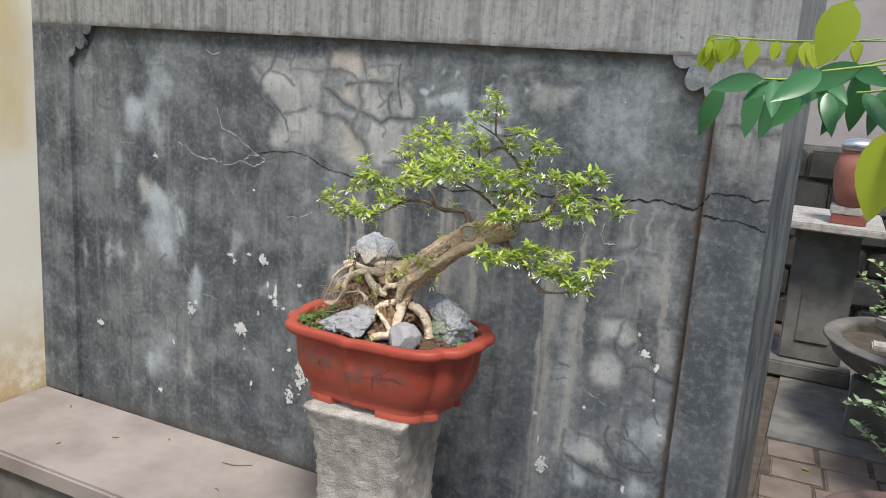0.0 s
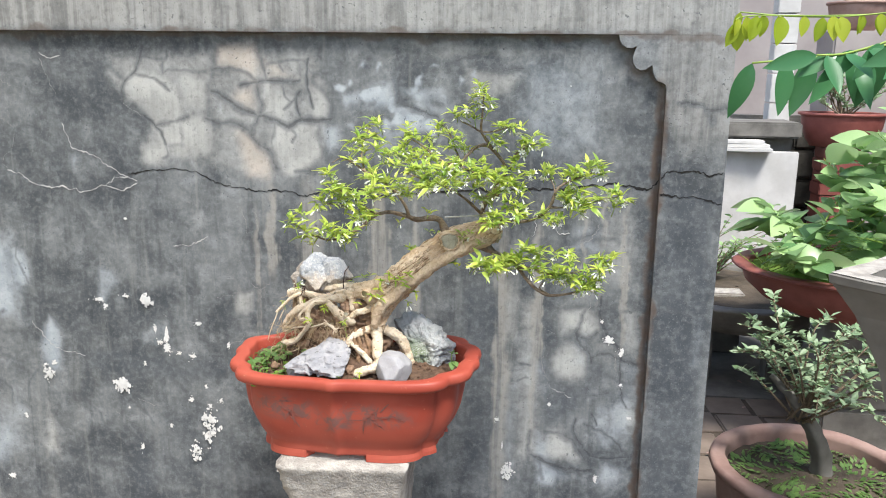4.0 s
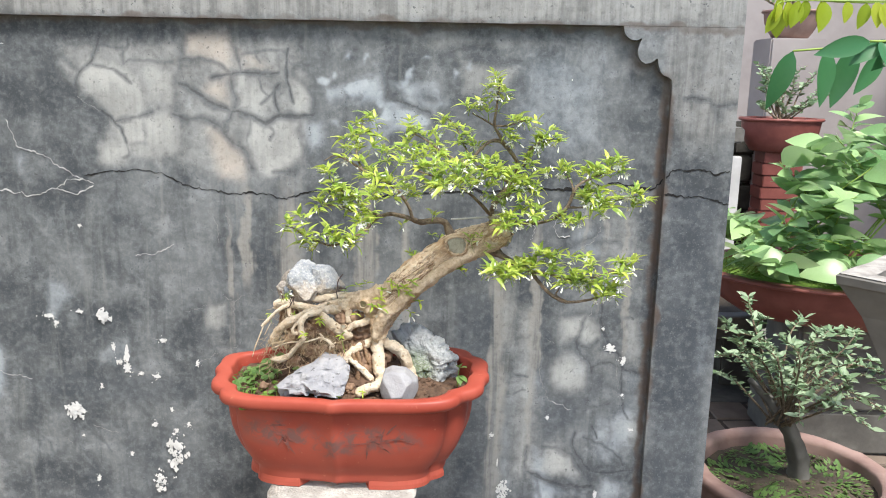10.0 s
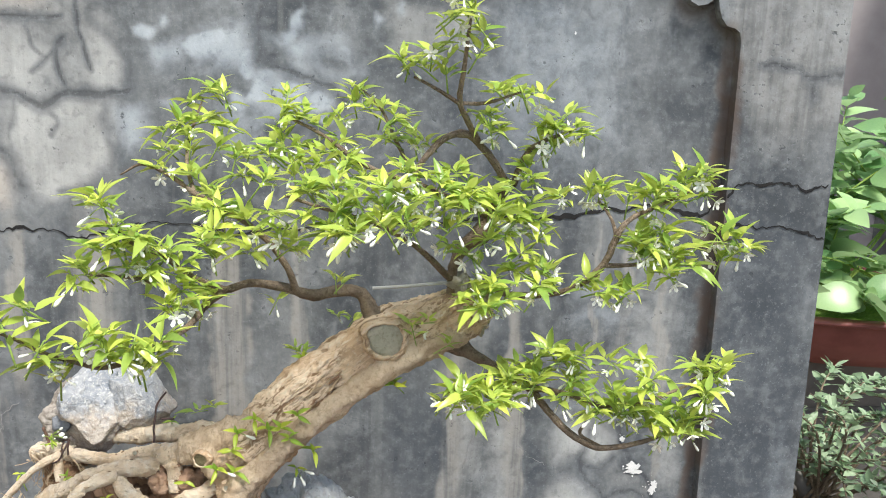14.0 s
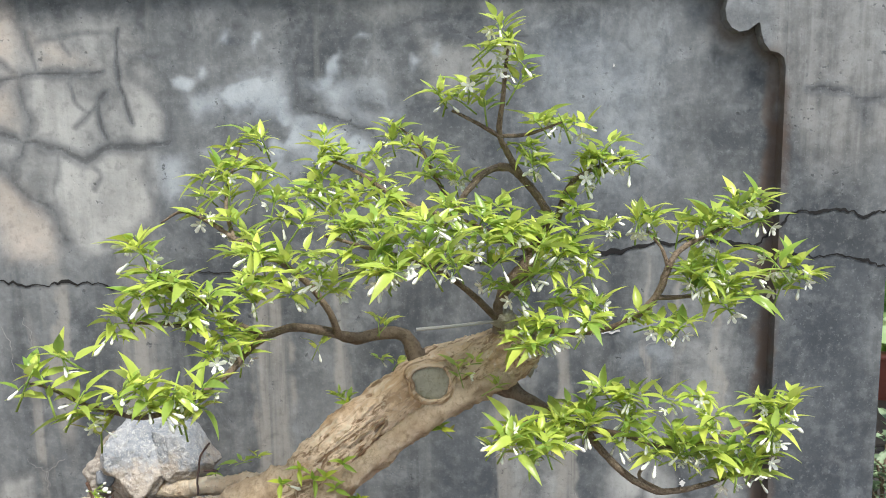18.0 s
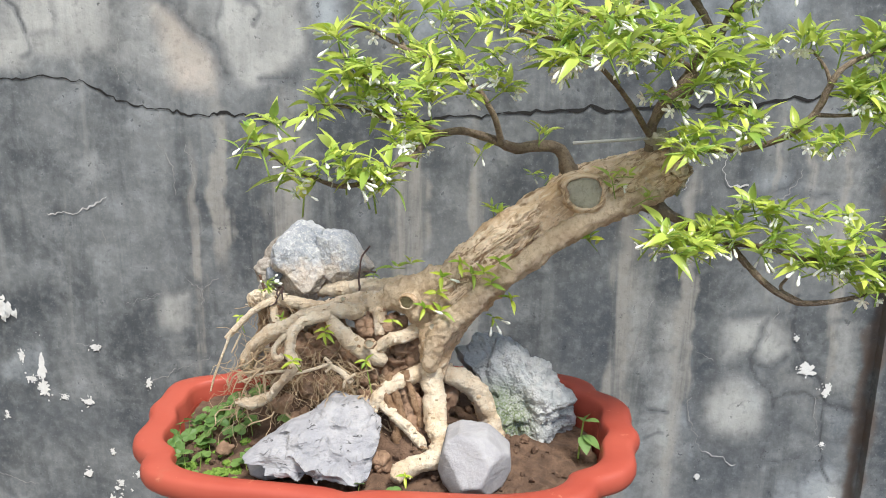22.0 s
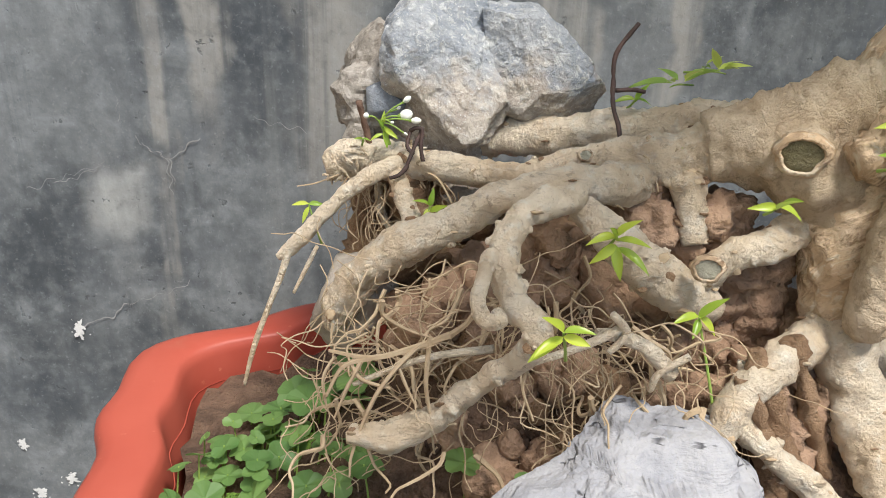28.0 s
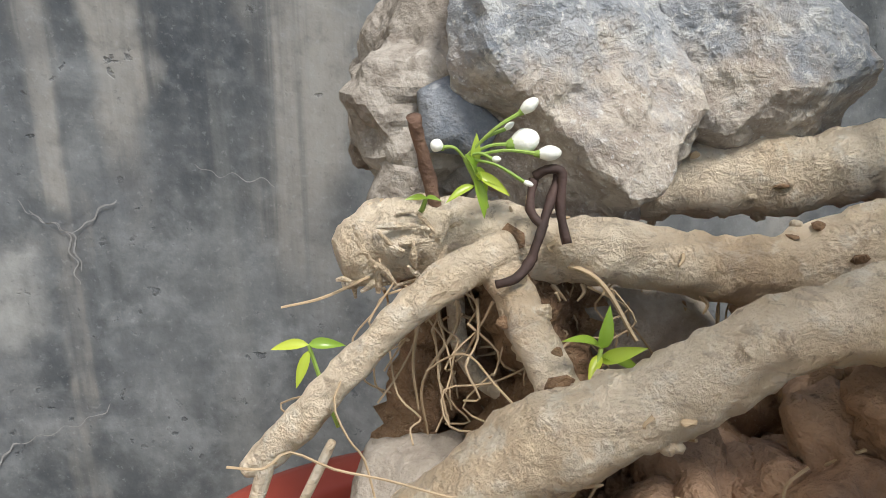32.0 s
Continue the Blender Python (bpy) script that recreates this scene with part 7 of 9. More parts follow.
# ragged burl round the sawn end of the trunk
for k in range(16):
    a = k * 2.4
    at = Vector((rng.uniform(0.154, 0.179), -0.272 + 0.020 * math.cos(a), 1.312 + 0.020 * math.sin(a)))
    r = rng.uniform(0.005, 0.010)
    bm = bmesh.new()
    bmesh.ops.create_icosphere(bm, subdivisions=3, radius=r)
    for v in bm.verts:
        v.co += v.co.normalized() * r * 0.8 * noise.fractal((v.co + Vector((k, 3, 0))) * 150, 1, 2, 4)
        v.co += at
    smooth(part("bark_burl", bm, rng.choice([M_TRUNK, M_CUT, M_ROOT]), bonsai))

# lumps of clay and rotten wood held between the roots
for k in range(130):
    inner = k % 2
    x, y = (rng.uniform(-0.215, -0.075), rng.uniform(-0.300, -0.262)) if inner else (rng.gauss(-0.14, 0.04), rng.gauss(-0.315, 0.022))
    r = rng.uniform(0.006, 0.014) if inner else rng.uniform(0.004, 0.011)
    z = rng.uniform(1.075, 1.136 - 0.5 * max(0, -0.18 - x)) if inner else min(1.125, soil_height(x, y) + rng.uniform(-0.004, 0.010))
    bm = bmesh.new()
    bmesh.ops.create_icosphere(bm, subdivisions=3, radius=r)
    for v in bm.verts:
        v.co += v.co.normalized() * r * 0.6 * noise.fractal((v.co + Vector((k, 0, 0))) * 130, 1, 2, 4)
        v.co += Vector((x, y, z))
    smooth(part("clay_lump", bm, rng.choice([M_CLAY, M_CLAY, M_RAW]), bonsai))

for k, (x, y, z, r) in enumerate(((-0.075, -0.290, 1.122, 0.017), (-0.092, -0.288, 1.104, 0.019), (-0.062, -0.286, 1.098, 0.018), (-0.104, -0.288, 1.126, 0.015), (-0.080, -0.292, 1.080, 0.022), (-0.045, -0.290, 1.075, 0.020), (-0.115, -0.286, 1.146, 0.013), (-0.088, -0.290, 1.145, 0.012), (-0.130, -0.288, 1.110, 0.018), (-0.155, -0.286, 1.120, 0.016), (-0.180, -0.282, 1.112, 0.015), (-0.150, -0.290, 1.140, 0.011))):
    bm = bmesh.new()
    bmesh.ops.create_icosphere(bm, subdivisions=4, radius=r)
    for v in bm.verts:
        v.co += v.co.normalized() * r * 0.55 * noise.fractal((v.co + Vector((k, 5, 0))) * 95, 0.8, 2.1, 5)
        v.co += Vector((x, y, z))
    smooth(part("clay_clod", bm, M_CLAY, bonsai, "clod of red-brown clay held by the roots"))

# rootlets: thin dry strands from the big roots down to the soil
for k in range(360):
    x = rng.uniform(-0.245, -0.10)
    y = rng.uniform(-0.345, -0.285) - 0.1 * max(0, x + 0.18)
    if k >= 290:
        x, y = rng.uniform(-0.16, -0.075), rng.uniform(-0.352, -0.325)
    z = rng.uniform(1.06, 1.135) - 0.25 * max(0, x + 0.15)
    r0 = rng.uniform(0.00015, 0.0005) if k % 6 else rng.uniform(0.0006, 0.0013)
    pts = [(x, y, z, r0)]
    heading = Vector((rng.gauss(0.0, 0.7), rng.gauss(-0.2, 0.5), rng.gauss(-0.6, 0.4))).normalized()
    for s in range(6):
        heading = (heading + Vector((rng.gauss(0, 0.6), rng.gauss(0, 0.5), rng.gauss(-0.15, 0.5)))).normalized()
        q = Vector(pts[-1][:3]) + heading * rng.uniform(0.004, 0.009)
        q.x, q.y = max(q.x, -0.262), max(q.y, -0.365)
        q.z = max(q.z, soil_height(q.x, q.y) + 0.001)
        pts.append((*q, pts[-1][3] * 0.86))
    part("rootlet", tube(pts, 5, 3), M_ROOTLET, bonsai)
for k in range(54):
    # curls hanging under the upper root and its knob
    x = rng.uniform(-0.238, -0.15) if k % 2 else rng.uniform(-0.236, -0.205)
    pts = [(x, -0.262 + rng.uniform(-0.006, 0.008), 1.148 + rng.uniform(-0.006, 0.004), rng.uniform(0.00018, 0.0005))]
    for s in range(rng.randint(2, 7)):
        pts.append((pts[-1][0] + rng.gauss(0, 0.0036), pts[-1][1] + rng.gauss(0, 0.003), pts[-1][2] - rng.uniform(0.001, 0.007), 0.00022))
    part("rootlet", tube(pts, 5, 3), M_ROOTLET, bonsai)
# long pale strands hanging from the roots
part("rootlet", tube([(-0.1940, -0.345, 1.1220, 0.0013), (-0.2050, -0.346, 1.1180, 0.0011), (-0.2200, -0.347, 1.1140, 0.0010), (-0.2350, -0.346, 1.1160, 0.0006)], 5, 6), M_ROOTLET, bonsai)
part("rootlet", tube([(-0.2050, -0.346, 1.1180, 0.0010), (-0.2120, -0.350, 1.1120, 0.0009), (-0.2200, -0.352, 1.1000, 0.0008), (-0.2270, -0.353, 1.0800, 0.0006), (-0.2280, -0.354, 1.0710, 0.0004)], 5, 6), M_ROOTLET, bonsai)
part("rootlet", tube([(-0.2200, -0.347, 1.1140, 0.0010), (-0.2300, -0.348, 1.1110, 0.0008), (-0.2360, -0.349, 1.1000, 0.0006)], 5, 6), M_ROOTLET, bonsai)
part("rootlet", tube([(-0.2280, -0.347, 1.1130, 0.0008), (-0.2240, -0.349, 1.1070, 0.0008), (-0.2140, -0.350, 1.1040, 0.0006)], 5, 6), M_ROOTLET, bonsai)
part("rootlet", tube([(-0.2010, -0.346, 1.1210, 0.0009), (-0.2020, -0.350, 1.1060, 0.0008), (-0.2000, -0.351, 1.0930, 0.0006)], 5, 6), M_ROOTLET, bonsai)
part("rootlet", tube([(-0.2120, -0.348, 1.1130, 0.0008), (-0.2080, -0.351, 1.1040, 0.0006), (-0.2050, -0.352, 1.0980, 0.0004)], 5, 6), M_ROOTLET, bonsai)
part("rootlet", tube([(-0.2330, -0.346, 1.1140, 0.0006), (-0.2370, -0.347, 1.1060, 0.0006), (-0.2360, -0.348, 1.0950, 0.0004)], 5, 6), M_ROOTLET, bonsai)
part("rootlet", tube([(-0.2240, -0.348, 1.1130, 0.0008), (-0.2290, -0.350, 1.1030, 0.0006), (-0.2330, -0.351, 1.0930, 0.0004)], 5, 6), M_ROOTLET, bonsai)
part("rootlet", tube([(-0.1700, -0.362, 1.1190, 0.0007), (-0.1710, -0.363, 1.1120, 0.0005), (-0.1670, -0.364, 1.1010, 0.0004)], 5, 6), M_ROOTLET, bonsai)
part("rootlet", tube([(-0.1940, -0.345, 1.1220, 0.0011), (-0.1880, -0.346, 1.1280, 0.0009), (-0.1850, -0.345, 1.1370, 0.0007)], 5, 6), M_ROOTLET, bonsai)
part("rootlet", tube([(-0.2260, -0.262, 1.1560, 0.00040), (-0.2230, -0.260, 1.1430, 0.00045), (-0.2300, -0.260, 1.1300, 0.00032), (-0.2290, -0.260, 1.1180, 0.00023)], 5, 6), M_ROOTLET, bonsai)
part("rootlet", tube([(-0.2300, -0.262, 1.1480, 0.00040), (-0.2320, -0.262, 1.1360, 0.00032), (-0.2310, -0.262, 1.1250, 0.00023)], 5, 6), M_ROOTLET, bonsai)
part("rootlet", tube([(-0.2070, -0.262, 1.1560, 0.00054), (-0.1980, -0.268, 1.1540, 0.00054), (-0.1910, -0.272, 1.1430, 0.00040)], 5, 6), M_ROOTLET, bonsai)
part("rootlet", tube([(-0.2400, -0.255, 1.1510, 0.00032), (-0.2490, -0.258, 1.1480, 0.00032), (-0.2570, -0.260, 1.1470, 0.00023)], 5, 6), M_ROOTLET, bonsai)

# knobs and nodules on the roots
for k in range(130):
    src = rng.choice(rooty)
    v = rng.choice(src.data.vertices).co
    r = rng.uniform(0.0007, 0.0021)
    bm = bmesh.new()
    bmesh.ops.create_icosphere(bm, subdivisions=2, radius=r)
    for w in bm.verts:
        w.co = w.co * (1 + 0.6 * noise.noise(w.co * 700 + Vector((k, 0, 0)))) + v
    smooth(part("root_nodule", bm, M_ROOT, bonsai))

# wrinkled skin, stubs and lumps of the knob at the end of the upper root
for k in range(70):
    a = rng.uniform(0, math.tau)
    x = rng.uniform(-0.246, -0.204)
    r0 = 0.0076 if x < -0.212 else 0.0066
    at = Vector((x, -0.252 + r0 * math.cos(a) - 0.001, 1.1565 + r0 * math.sin(a)))
    if at.y > -0.250:
        continue
    along = Vector((rng.gauss(0, 1), 0.2, rng.gauss(0, 0.6))).normalized() * rng.uniform(0.0012, 0.0042)
    part("bark_wrinkle", tube([(*(at - along), 0.0003), (*at, rng.uniform(0.0004, 0.0008)), (*(at + along + Vector((0, 0, rng.gauss(0, 0.0008)))), 0.0004)], 7, 4, 0.3, 400), rng.choice([M_ROOT, M_ROOT, M_VEIN]), bonsai)
for k in range(46):
    # short dry hairs along the underside of the upper roots
    src = rng.choice(rooty[:2])
    v = rng.choice(src.data.vertices).co
    d = Vector((rng.gauss(0, 0.6), rng.gauss(-0.5, 0.4), rng.gauss(-0.7, 0.4))).normalized()
    q = v + d * rng.uniform(0.002, 0.006)
    part("rootlet", tube([(*v, 0.0005), (*((v + q) / 2 + Vector((rng.gauss(0, 0.001), 0, 0))), 0.0004), (*q, 0.0002)], 5, 3), M_ROOTLET, bonsai)

# loose flakes of dead bark on the roots
for k in range(260):
    v = rng.choice(rng.choice(rooty).data.vertices).co
    r = rng.uniform(0.0008, 0.0024)
    bm = bmesh.new()
    bmesh.ops.create_icosphere(bm, subdivisions=1, radius=r)
    turn = Matrix.Rotation(rng.uniform(0, 6.28), 3, "X") @ Matrix.Rotation(rng.uniform(0, 6.28), 3, "Z")
    for w in bm.verts:
        w.co = turn @ Vector((w.co.x * rng.uniform(1.0, 1.7), w.co.y, w.co.z * 0.35)) + v
    part("bark_flake", bm, rng.choice([M_RAW, M_ROOT, M_ROOTLET]), bonsai)

# leaves, buds and flowers
leaf_poses.sort(key=lambda m: m.translation.y)
leaves("leaf", bonsai, LEAF, leaf_poses)
smooth(part("leaf_stalk", join(stem_items), M_STALK, bonsai))["kind"] = "stuff"


def bud_mesh():
    stalk = tube([(0, 0, 0, 0.0004), (0.007, 0, 0.0006, 0.0004), (0.012, 0, 0, 0.0006)], 5, 2)
    bud = tube([(0.012, 0, 0, 0.0008), (0.014, 0, 0, 0.0012), (0.017, 0, 0, 0.0013), (0.020, 0, 0, 0.0019), (0.023, 0, 0, 0.0017), (0.0248, 0, 0, 0.0005)], 7, 2)
    data = bpy.data.meshes.new("bud")
    verts, faces = join([stalk, bud])
    data.from_pydata(verts, [], faces)
    data.materials.append(M_STALK), data.materials.append(M_BUD)
    for i, p in enumerate(data.polygons):
        p.material_index, p.use_smooth = (0 if i < len(stalk[1]) else 1), True
    return data


def flower_mesh():
    items = [tube([(0, 0, 0, 0.0004), (0.008, 0, 0.0006, 0.0004), (0.014, 0, 0, 0.0006)], 5, 2)]
    n = len(items[0][1])
    for k in range(5):
        m = Matrix.Translation((0.014, 0, 0)) @ Matrix.Rotation(math.tau * k / 5, 4, "X") @ Matrix.Rotation(radians(-70), 4, "Y")
        blade = [(0, 0, 0), (0.003, 0.0018, 0.0004), (0.0075, 0.0022, 0.0), (0.0095, 0, -0.0006), (0.0075, -0.0022, 0.0), (0.003, -0.0018, 0.0004)]
        items.append(([m @ Vector(v) for v in blade], [tuple(range(6))]))
    items.append(tube([(0.0135, 0, 0, 0.001), (0.016, 0, 0, 0.0014), (0.018, 0, 0, 0.0006)], 6, 2))
    verts, faces = join(items)
    data = bpy.data.meshes.new("flower")
    data.from_pydata(verts, [], faces)
    data.materials.append(M_STALK), data.materials.append(M_BUD)
    for i, p in enumerate(data.polygons):
        p.material_index = 0 if i < n else 1
    return data


BUD, FLOWER = bud_mesh(), flower_mesh()
rng.shuffle(bud_poses)
for m in bud_poses[:330]:
    part("flower_bud", BUD, None, bonsai).matrix_basis = m
for m in flower_poses:
    part("flower", FLOWER, None, bonsai).matrix_basis = m
# the little bunch of buds and leaves on the root knob
base = Vector((-0.2222, -0.262, 1.1758))
part("shoot", tube([(-0.2180, -0.260, 1.1660, 0.0008), (-0.2200, -0.262, 1.1715, 0.0006), (*base, 0.0005)], 7, 4), M_STALK, bonsai)


def oval_bud(tip, radius, length):
    """A fat white bud on a thin green stalk from the knob to its tip."""
    tip = Vector(tip)
    way = (tip - base).normalized()
    stalk = part("bud_stalk", tube([(*base, 0.0003), (*((base + tip) / 2 + Vector((0, -0.001, 0.0012))), 0.0003), (*tip, 0.0004)], 6, 4), M_STALK, bonsai)
    pts = [(*(tip + way * length * t), radius * r) for t, r in ((-0.1, 0.3), (0.12, 0.72), (0.4, 1.0), (0.7, 0.88), (0.92, 0.5), (1.0, 0.1))]
    smooth(part("bud", tube(pts, 12, 4), M_BUD, stalk, "fat white flower bud"))
    smooth(part("calyx", tube([(*(tip - way * length * 0.25), radius * 0.35), (*tip, radius * 0.55), (*(tip + way * length * 0.12), radius * 0.6)], 9, 3), M_STALK, stalk))


oval_bud((-0.2122, -0.263, 1.1842), 0.0012, 0.0036)
oval_bud((-0.2135, -0.262, 1.1782), 0.0023, 0.0050)
oval_bud((-0.2090, -0.264, 1.1768), 0.0014, 0.0040)
oval_bud((-0.2265, -0.263, 1.1780), 0.0012, 0.0022)
oval_bud((-0.2150, -0.262, 1.1810), 0.0006, 0.0020)
oval_bud((-0.2120, -0.266, 1.1722), 0.0005, 0.0018)
oval_bud((-0.2175, -0.264, 1.1760), 0.0006, 0.0016)
SPROUTLEAF = [leaf_mesh("sprout_leaf", *a, M_SPROUT, 7, 1.0) for a in ((0.0115, 0.0036, 0.3, 0.8), (0.0095, 0.0034, 0.5, 0.7), (0.0130, 0.0036, 0.2, 0.9), (0.0080, 0.0030, 0.1, 0.9))]


def sprout(at, ways, size=1.0, root=None, buds=0):
    """A young shoot on the bark: a short green stem with a few leaves of their own."""
    at = Vector(at)
    foot = Vector(root) if root else at + Vector((rng.uniform(-0.002, 0.002), 0.006, -0.005))
    part("shoot", tube([(*foot, 0.0006), (*((at + foot) / 2 + Vector((0, -0.001, 0))), 0.0005), (*at, 0.0004)], 6, 4), M_STALK, bonsai)
    for k, way in enumerate(ways):
        part("sprout_leaf", SPROUTLEAF[k % 4], None, bonsai).matrix_basis = aim(at + Vector((0, 0, -0.0012 * (k // 2))), way, up=Vector((0.1, -0.6, 0.8)), spin=rng.uniform(-0.5, 0.5), size=size * rng.uniform(0.85, 1.15))
    for k in range(buds):
        part("flower_bud", BUD, None, bonsai).matrix_basis = aim(at, (0.9 - 0.5 * k, -0.3, -0.2 - 0.45 * k), size=0.75)


CROSS = [(-0.7, -0.5, 0.35), (0.75, -0.4, 0.3), (0.15, -0.8, -0.5), (-0.1, -0.2, 1.0), (0.5, -0.6, 0.75)]
FAN = [(0.7, -0.4, 0.6), (-0.5, -0.4, 0.7), (0.85, -0.4, -0.05), (-0.8, -0.4, 0.05)]
sprout((-0.2205, -0.2630, 1.1745), [(0.05, -0.1, 1), (0.55, -0.4, -0.6), (0.9, -0.5, -0.45), (-0.3, -0.3, 0.7), (0.35, -0.5, -0.9), (0.7, -0.3, 0.1), (-0.7, -0.4, -0.2)], 0.56, (-0.218, -0.260, 1.166))
sprout((-0.2290, -0.2580, 1.1675), [(-0.8, -0.5, 0.2), (0.7, -0.5, 0.2)], 0.32)
sprout((-0.1430, -0.3500, 1.1600), [(0.5, -0.4, 0.85), (-0.8, -0.4, 0.2), (0.8, -0.4, 0.1), (-0.3, -0.5, 0.7), (0.1, -0.6, -0.9), (-0.7, -0.5, -0.4), (0.7, -0.5, -0.3)], 0.95, (-0.143, -0.335, 1.150))
sprout((-0.1640, -0.3850, 1.1440), [(-0.45, -0.5, 0.75), (0.9, -0.3, 0.45), (-0.9, -0.4, -0.45), (0.8, -0.4, -0.1), (-0.7, -0.5, 0.0)], 0.95, (-0.160, -0.372, 1.128))
sprout((-0.2010, -0.2830, 1.1470), [(-0.85, -0.3, 0.6), (0.15, -0.3, 1.0), (0.9, -0.3, -0.25), (-0.4, -0.5, -0.4), (0.5, -0.4, 0.4)], 0.72, (-0.204, -0.284, 1.136))
sprout((-0.2520, -0.2620, 1.1400), [(-1, -0.2, 0.1), (0.9, -0.2, 0.15), (-0.3, -0.5, -0.7)], 0.62, (-0.247, -0.262, 1.122))
sprout((-0.0830, -0.3280, 1.1640), [(-1, -0.3, 0.05), (0.9, -0.3, -0.1), (0.1, -0.6, 0.5)], 0.95)
sprout((-0.1080, -0.3380, 1.1270), [(-0.8, -0.4, 0.1), (0.7, -0.5, -0.4), (0.5, -0.3, 0.8), (-0.3, -0.6, -0.5)], 0.9, (-0.098, -0.345, 1.085))
for k, at in enumerate(((0.014, -0.266, 1.258), (0.014, -0.316, 1.223), (-0.011, -0.320, 1.212), (0.007, -0.320, 1.203), (-0.039, -0.316, 1.207), (-0.043, -0.322, 1.193), (-0.053, -0.337, 1.183), (-0.038, -0.334, 1.179), (0.026, -0.300, 1.182), (0.098, -0.292, 1.242), (-0.022, -0.322, 1.222), (0.000, -0.322, 1.214))):
    sprout(Vector(at) + Vector((0, -0.005, 0)), [Vector(w) + Vector((rng.gauss(0, 0.25), 0, rng.gauss(0, 0.25))) for w in (CROSS, FAN)[k % 2]], 1.1, Vector(at) + Vector((0, 0.006, -0.005)), 1 if k in (0, 4, 6) else 0)
sprout((0.009, -0.296, 1.160), [(-0.4, -0.4, 0.5), (0.2, -0.5, -0.9), (0.6, -0.3, 0.2)], 0.8, None, 3)
sprout((-0.114, -0.246, 1.184), [(-1, -0.2, 0.1), (0.8, -0.2, 0.1), (0.3, -0.2, 0.7)], 0.8)
sprout((-0.099, -0.286, 1.174), [(-0.9, -0.3, 0.2), (0.8, -0.4, 0.0)], 0.6)
sprout((-0.061, -0.418, 1.056), CROSS, 0.7)

part("training_wire", tube([(0.078, -0.285, 1.328, 0.0016), (0.11, -0.288, 1.331, 0.0016), (0.145, -0.286, 1.334, 0.0016)], 8, 4), M_WIRE, bonsai, "straight grey bracing wire")


def wire(points, name="dark_wire", radius=0.0009):
    smooth(part(name, tube([(*p, radius) for p in points], 6, 5, 0.3, 300), M_DARKWIRE, bonsai, "rusty dark wire tie"))


wire([(-0.1170, -0.2500, 1.2160), (-0.1255, -0.2520, 1.2040), (-0.1265, -0.2560, 1.1930), (-0.1270, -0.2620, 1.1840), (-0.1250, -0.2700, 1.1740), (-0.1290, -0.2860, 1.1630)], radius=0.0010)
wire([(-0.1240, -0.2500, 1.1885), (-0.1170, -0.2500, 1.1890), (-0.1110, -0.2490, 1.1880)], radius=0.0010)
wire([(-0.2045, -0.2620, 1.1735), (-0.2065, -0.2650, 1.1690), (-0.2095, -0.2690, 1.1620), (-0.2110, -0.2700, 1.1585), (-0.2140, -0.2720, 1.1560), (-0.2175, -0.2715, 1.1548)], radius=0.0009)
wire([(-0.2095, -0.2630, 1.1725), (-0.2070, -0.2640, 1.1740), (-0.2046, -0.2640, 1.1730), (-0.2050, -0.2660, 1.1670), (-0.2040, -0.2680, 1.1610)], radius=0.0009)
wire([(-0.2095, -0.2630, 1.1720), (-0.2105, -0.2660, 1.1670), (-0.2080, -0.2680, 1.1640)], radius=0.0008)
smooth(part("twig_stub", tube([(-0.2262, -0.252, 1.1610, 0.0011), (-0.2275, -0.2525, 1.1670, 0.0012), (-0.2300, -0.253, 1.1775, 0.0013), (-0.2310, -0.254, 1.1822, 0.0015)], 9, 4, 0.35, 500), M_STUB, bonsai))

# ---- low plants in the pot ----
clover = thing("clover_patch", (-0.275, -0.32, 1.03), "patch of small round-leaved clover and weeds in the pot", "weeds")


def lobed_leaf(name, radius, lobes, depth, material):
    n = lobes * 6
    verts = [(0, 0, -0.1 * radius)]
    for k in range(n):
        a = math.tau * k / n
        r = radius * (1 - depth * abs(math.cos(a * lobes / 2)) ** 6)
        verts.append((r * math.cos(a), r * math.sin(a), 0.08 * radius * math.cos(a * lobes)))
    data = bpy.data.meshes.new(name)
    data.from_pydata(verts, [], [(0, k + 1, (k + 1) % n + 1) for k in range(n)])
    data.materials.append(material)
    return data


CLOVER = [lobed_leaf("clover_leaf", 0.0075, 3, 0.35, M_CLOVER), lobed_leaf("clover_leaf", 0.0095, 5, 0.2, M_CLOVER), lobed_leaf("clover_leaf", 0.006, 3, 0.3, M_CLOVER)]
spots = [(rng.gauss(-0.268, 0.022), rng.gauss(-0.305, 0.038)) for k in range(74)] + [(rng.gauss(-0.205, 0.012), rng.gauss(-0.365, 0.012)) for k in range(8)] + [(-0.187, -0.335), (-0.165, -0.345), (-0.235, -0.24), (-0.24, -0.25), (-0.248, -0.268), (-0.252, -0.255), (-0.236, -0.262), (-0.244, -0.272), (-0.23, -0.25), (-0.255, -0.262), (-0.1, -0.42), (-0.07, -0.425)]
for k, (x, y) in enumerate(spots):
    x = max(x, -0.305 + 0.35 * abs(y + 0.31))
    h = rng.uniform(0.006, 0.02)
    top = Vector((x, y, soil_height(x, y) + h))
    m = Matrix.Translation(top) @ Matrix.Rotation(rng.uniform(0, math.tau), 4, "Z") @ Matrix.Rotation(rng.gauss(0, 0.35) + 0.15, 4, "X") @ Matrix.Scale(rng.uniform(0.6, 1.15), 4)
    part("clover_leaf", CLOVER[k % 3], None, clover).matrix_basis = m
    part("stalk", tube([(x + rng.gauss(0, 0.003), y + rng.gauss(0, 0.003), soil_height(x, y) - 0.002, 0.0005), (*top, 0.0004)], 4, 2), M_STALK, clover)
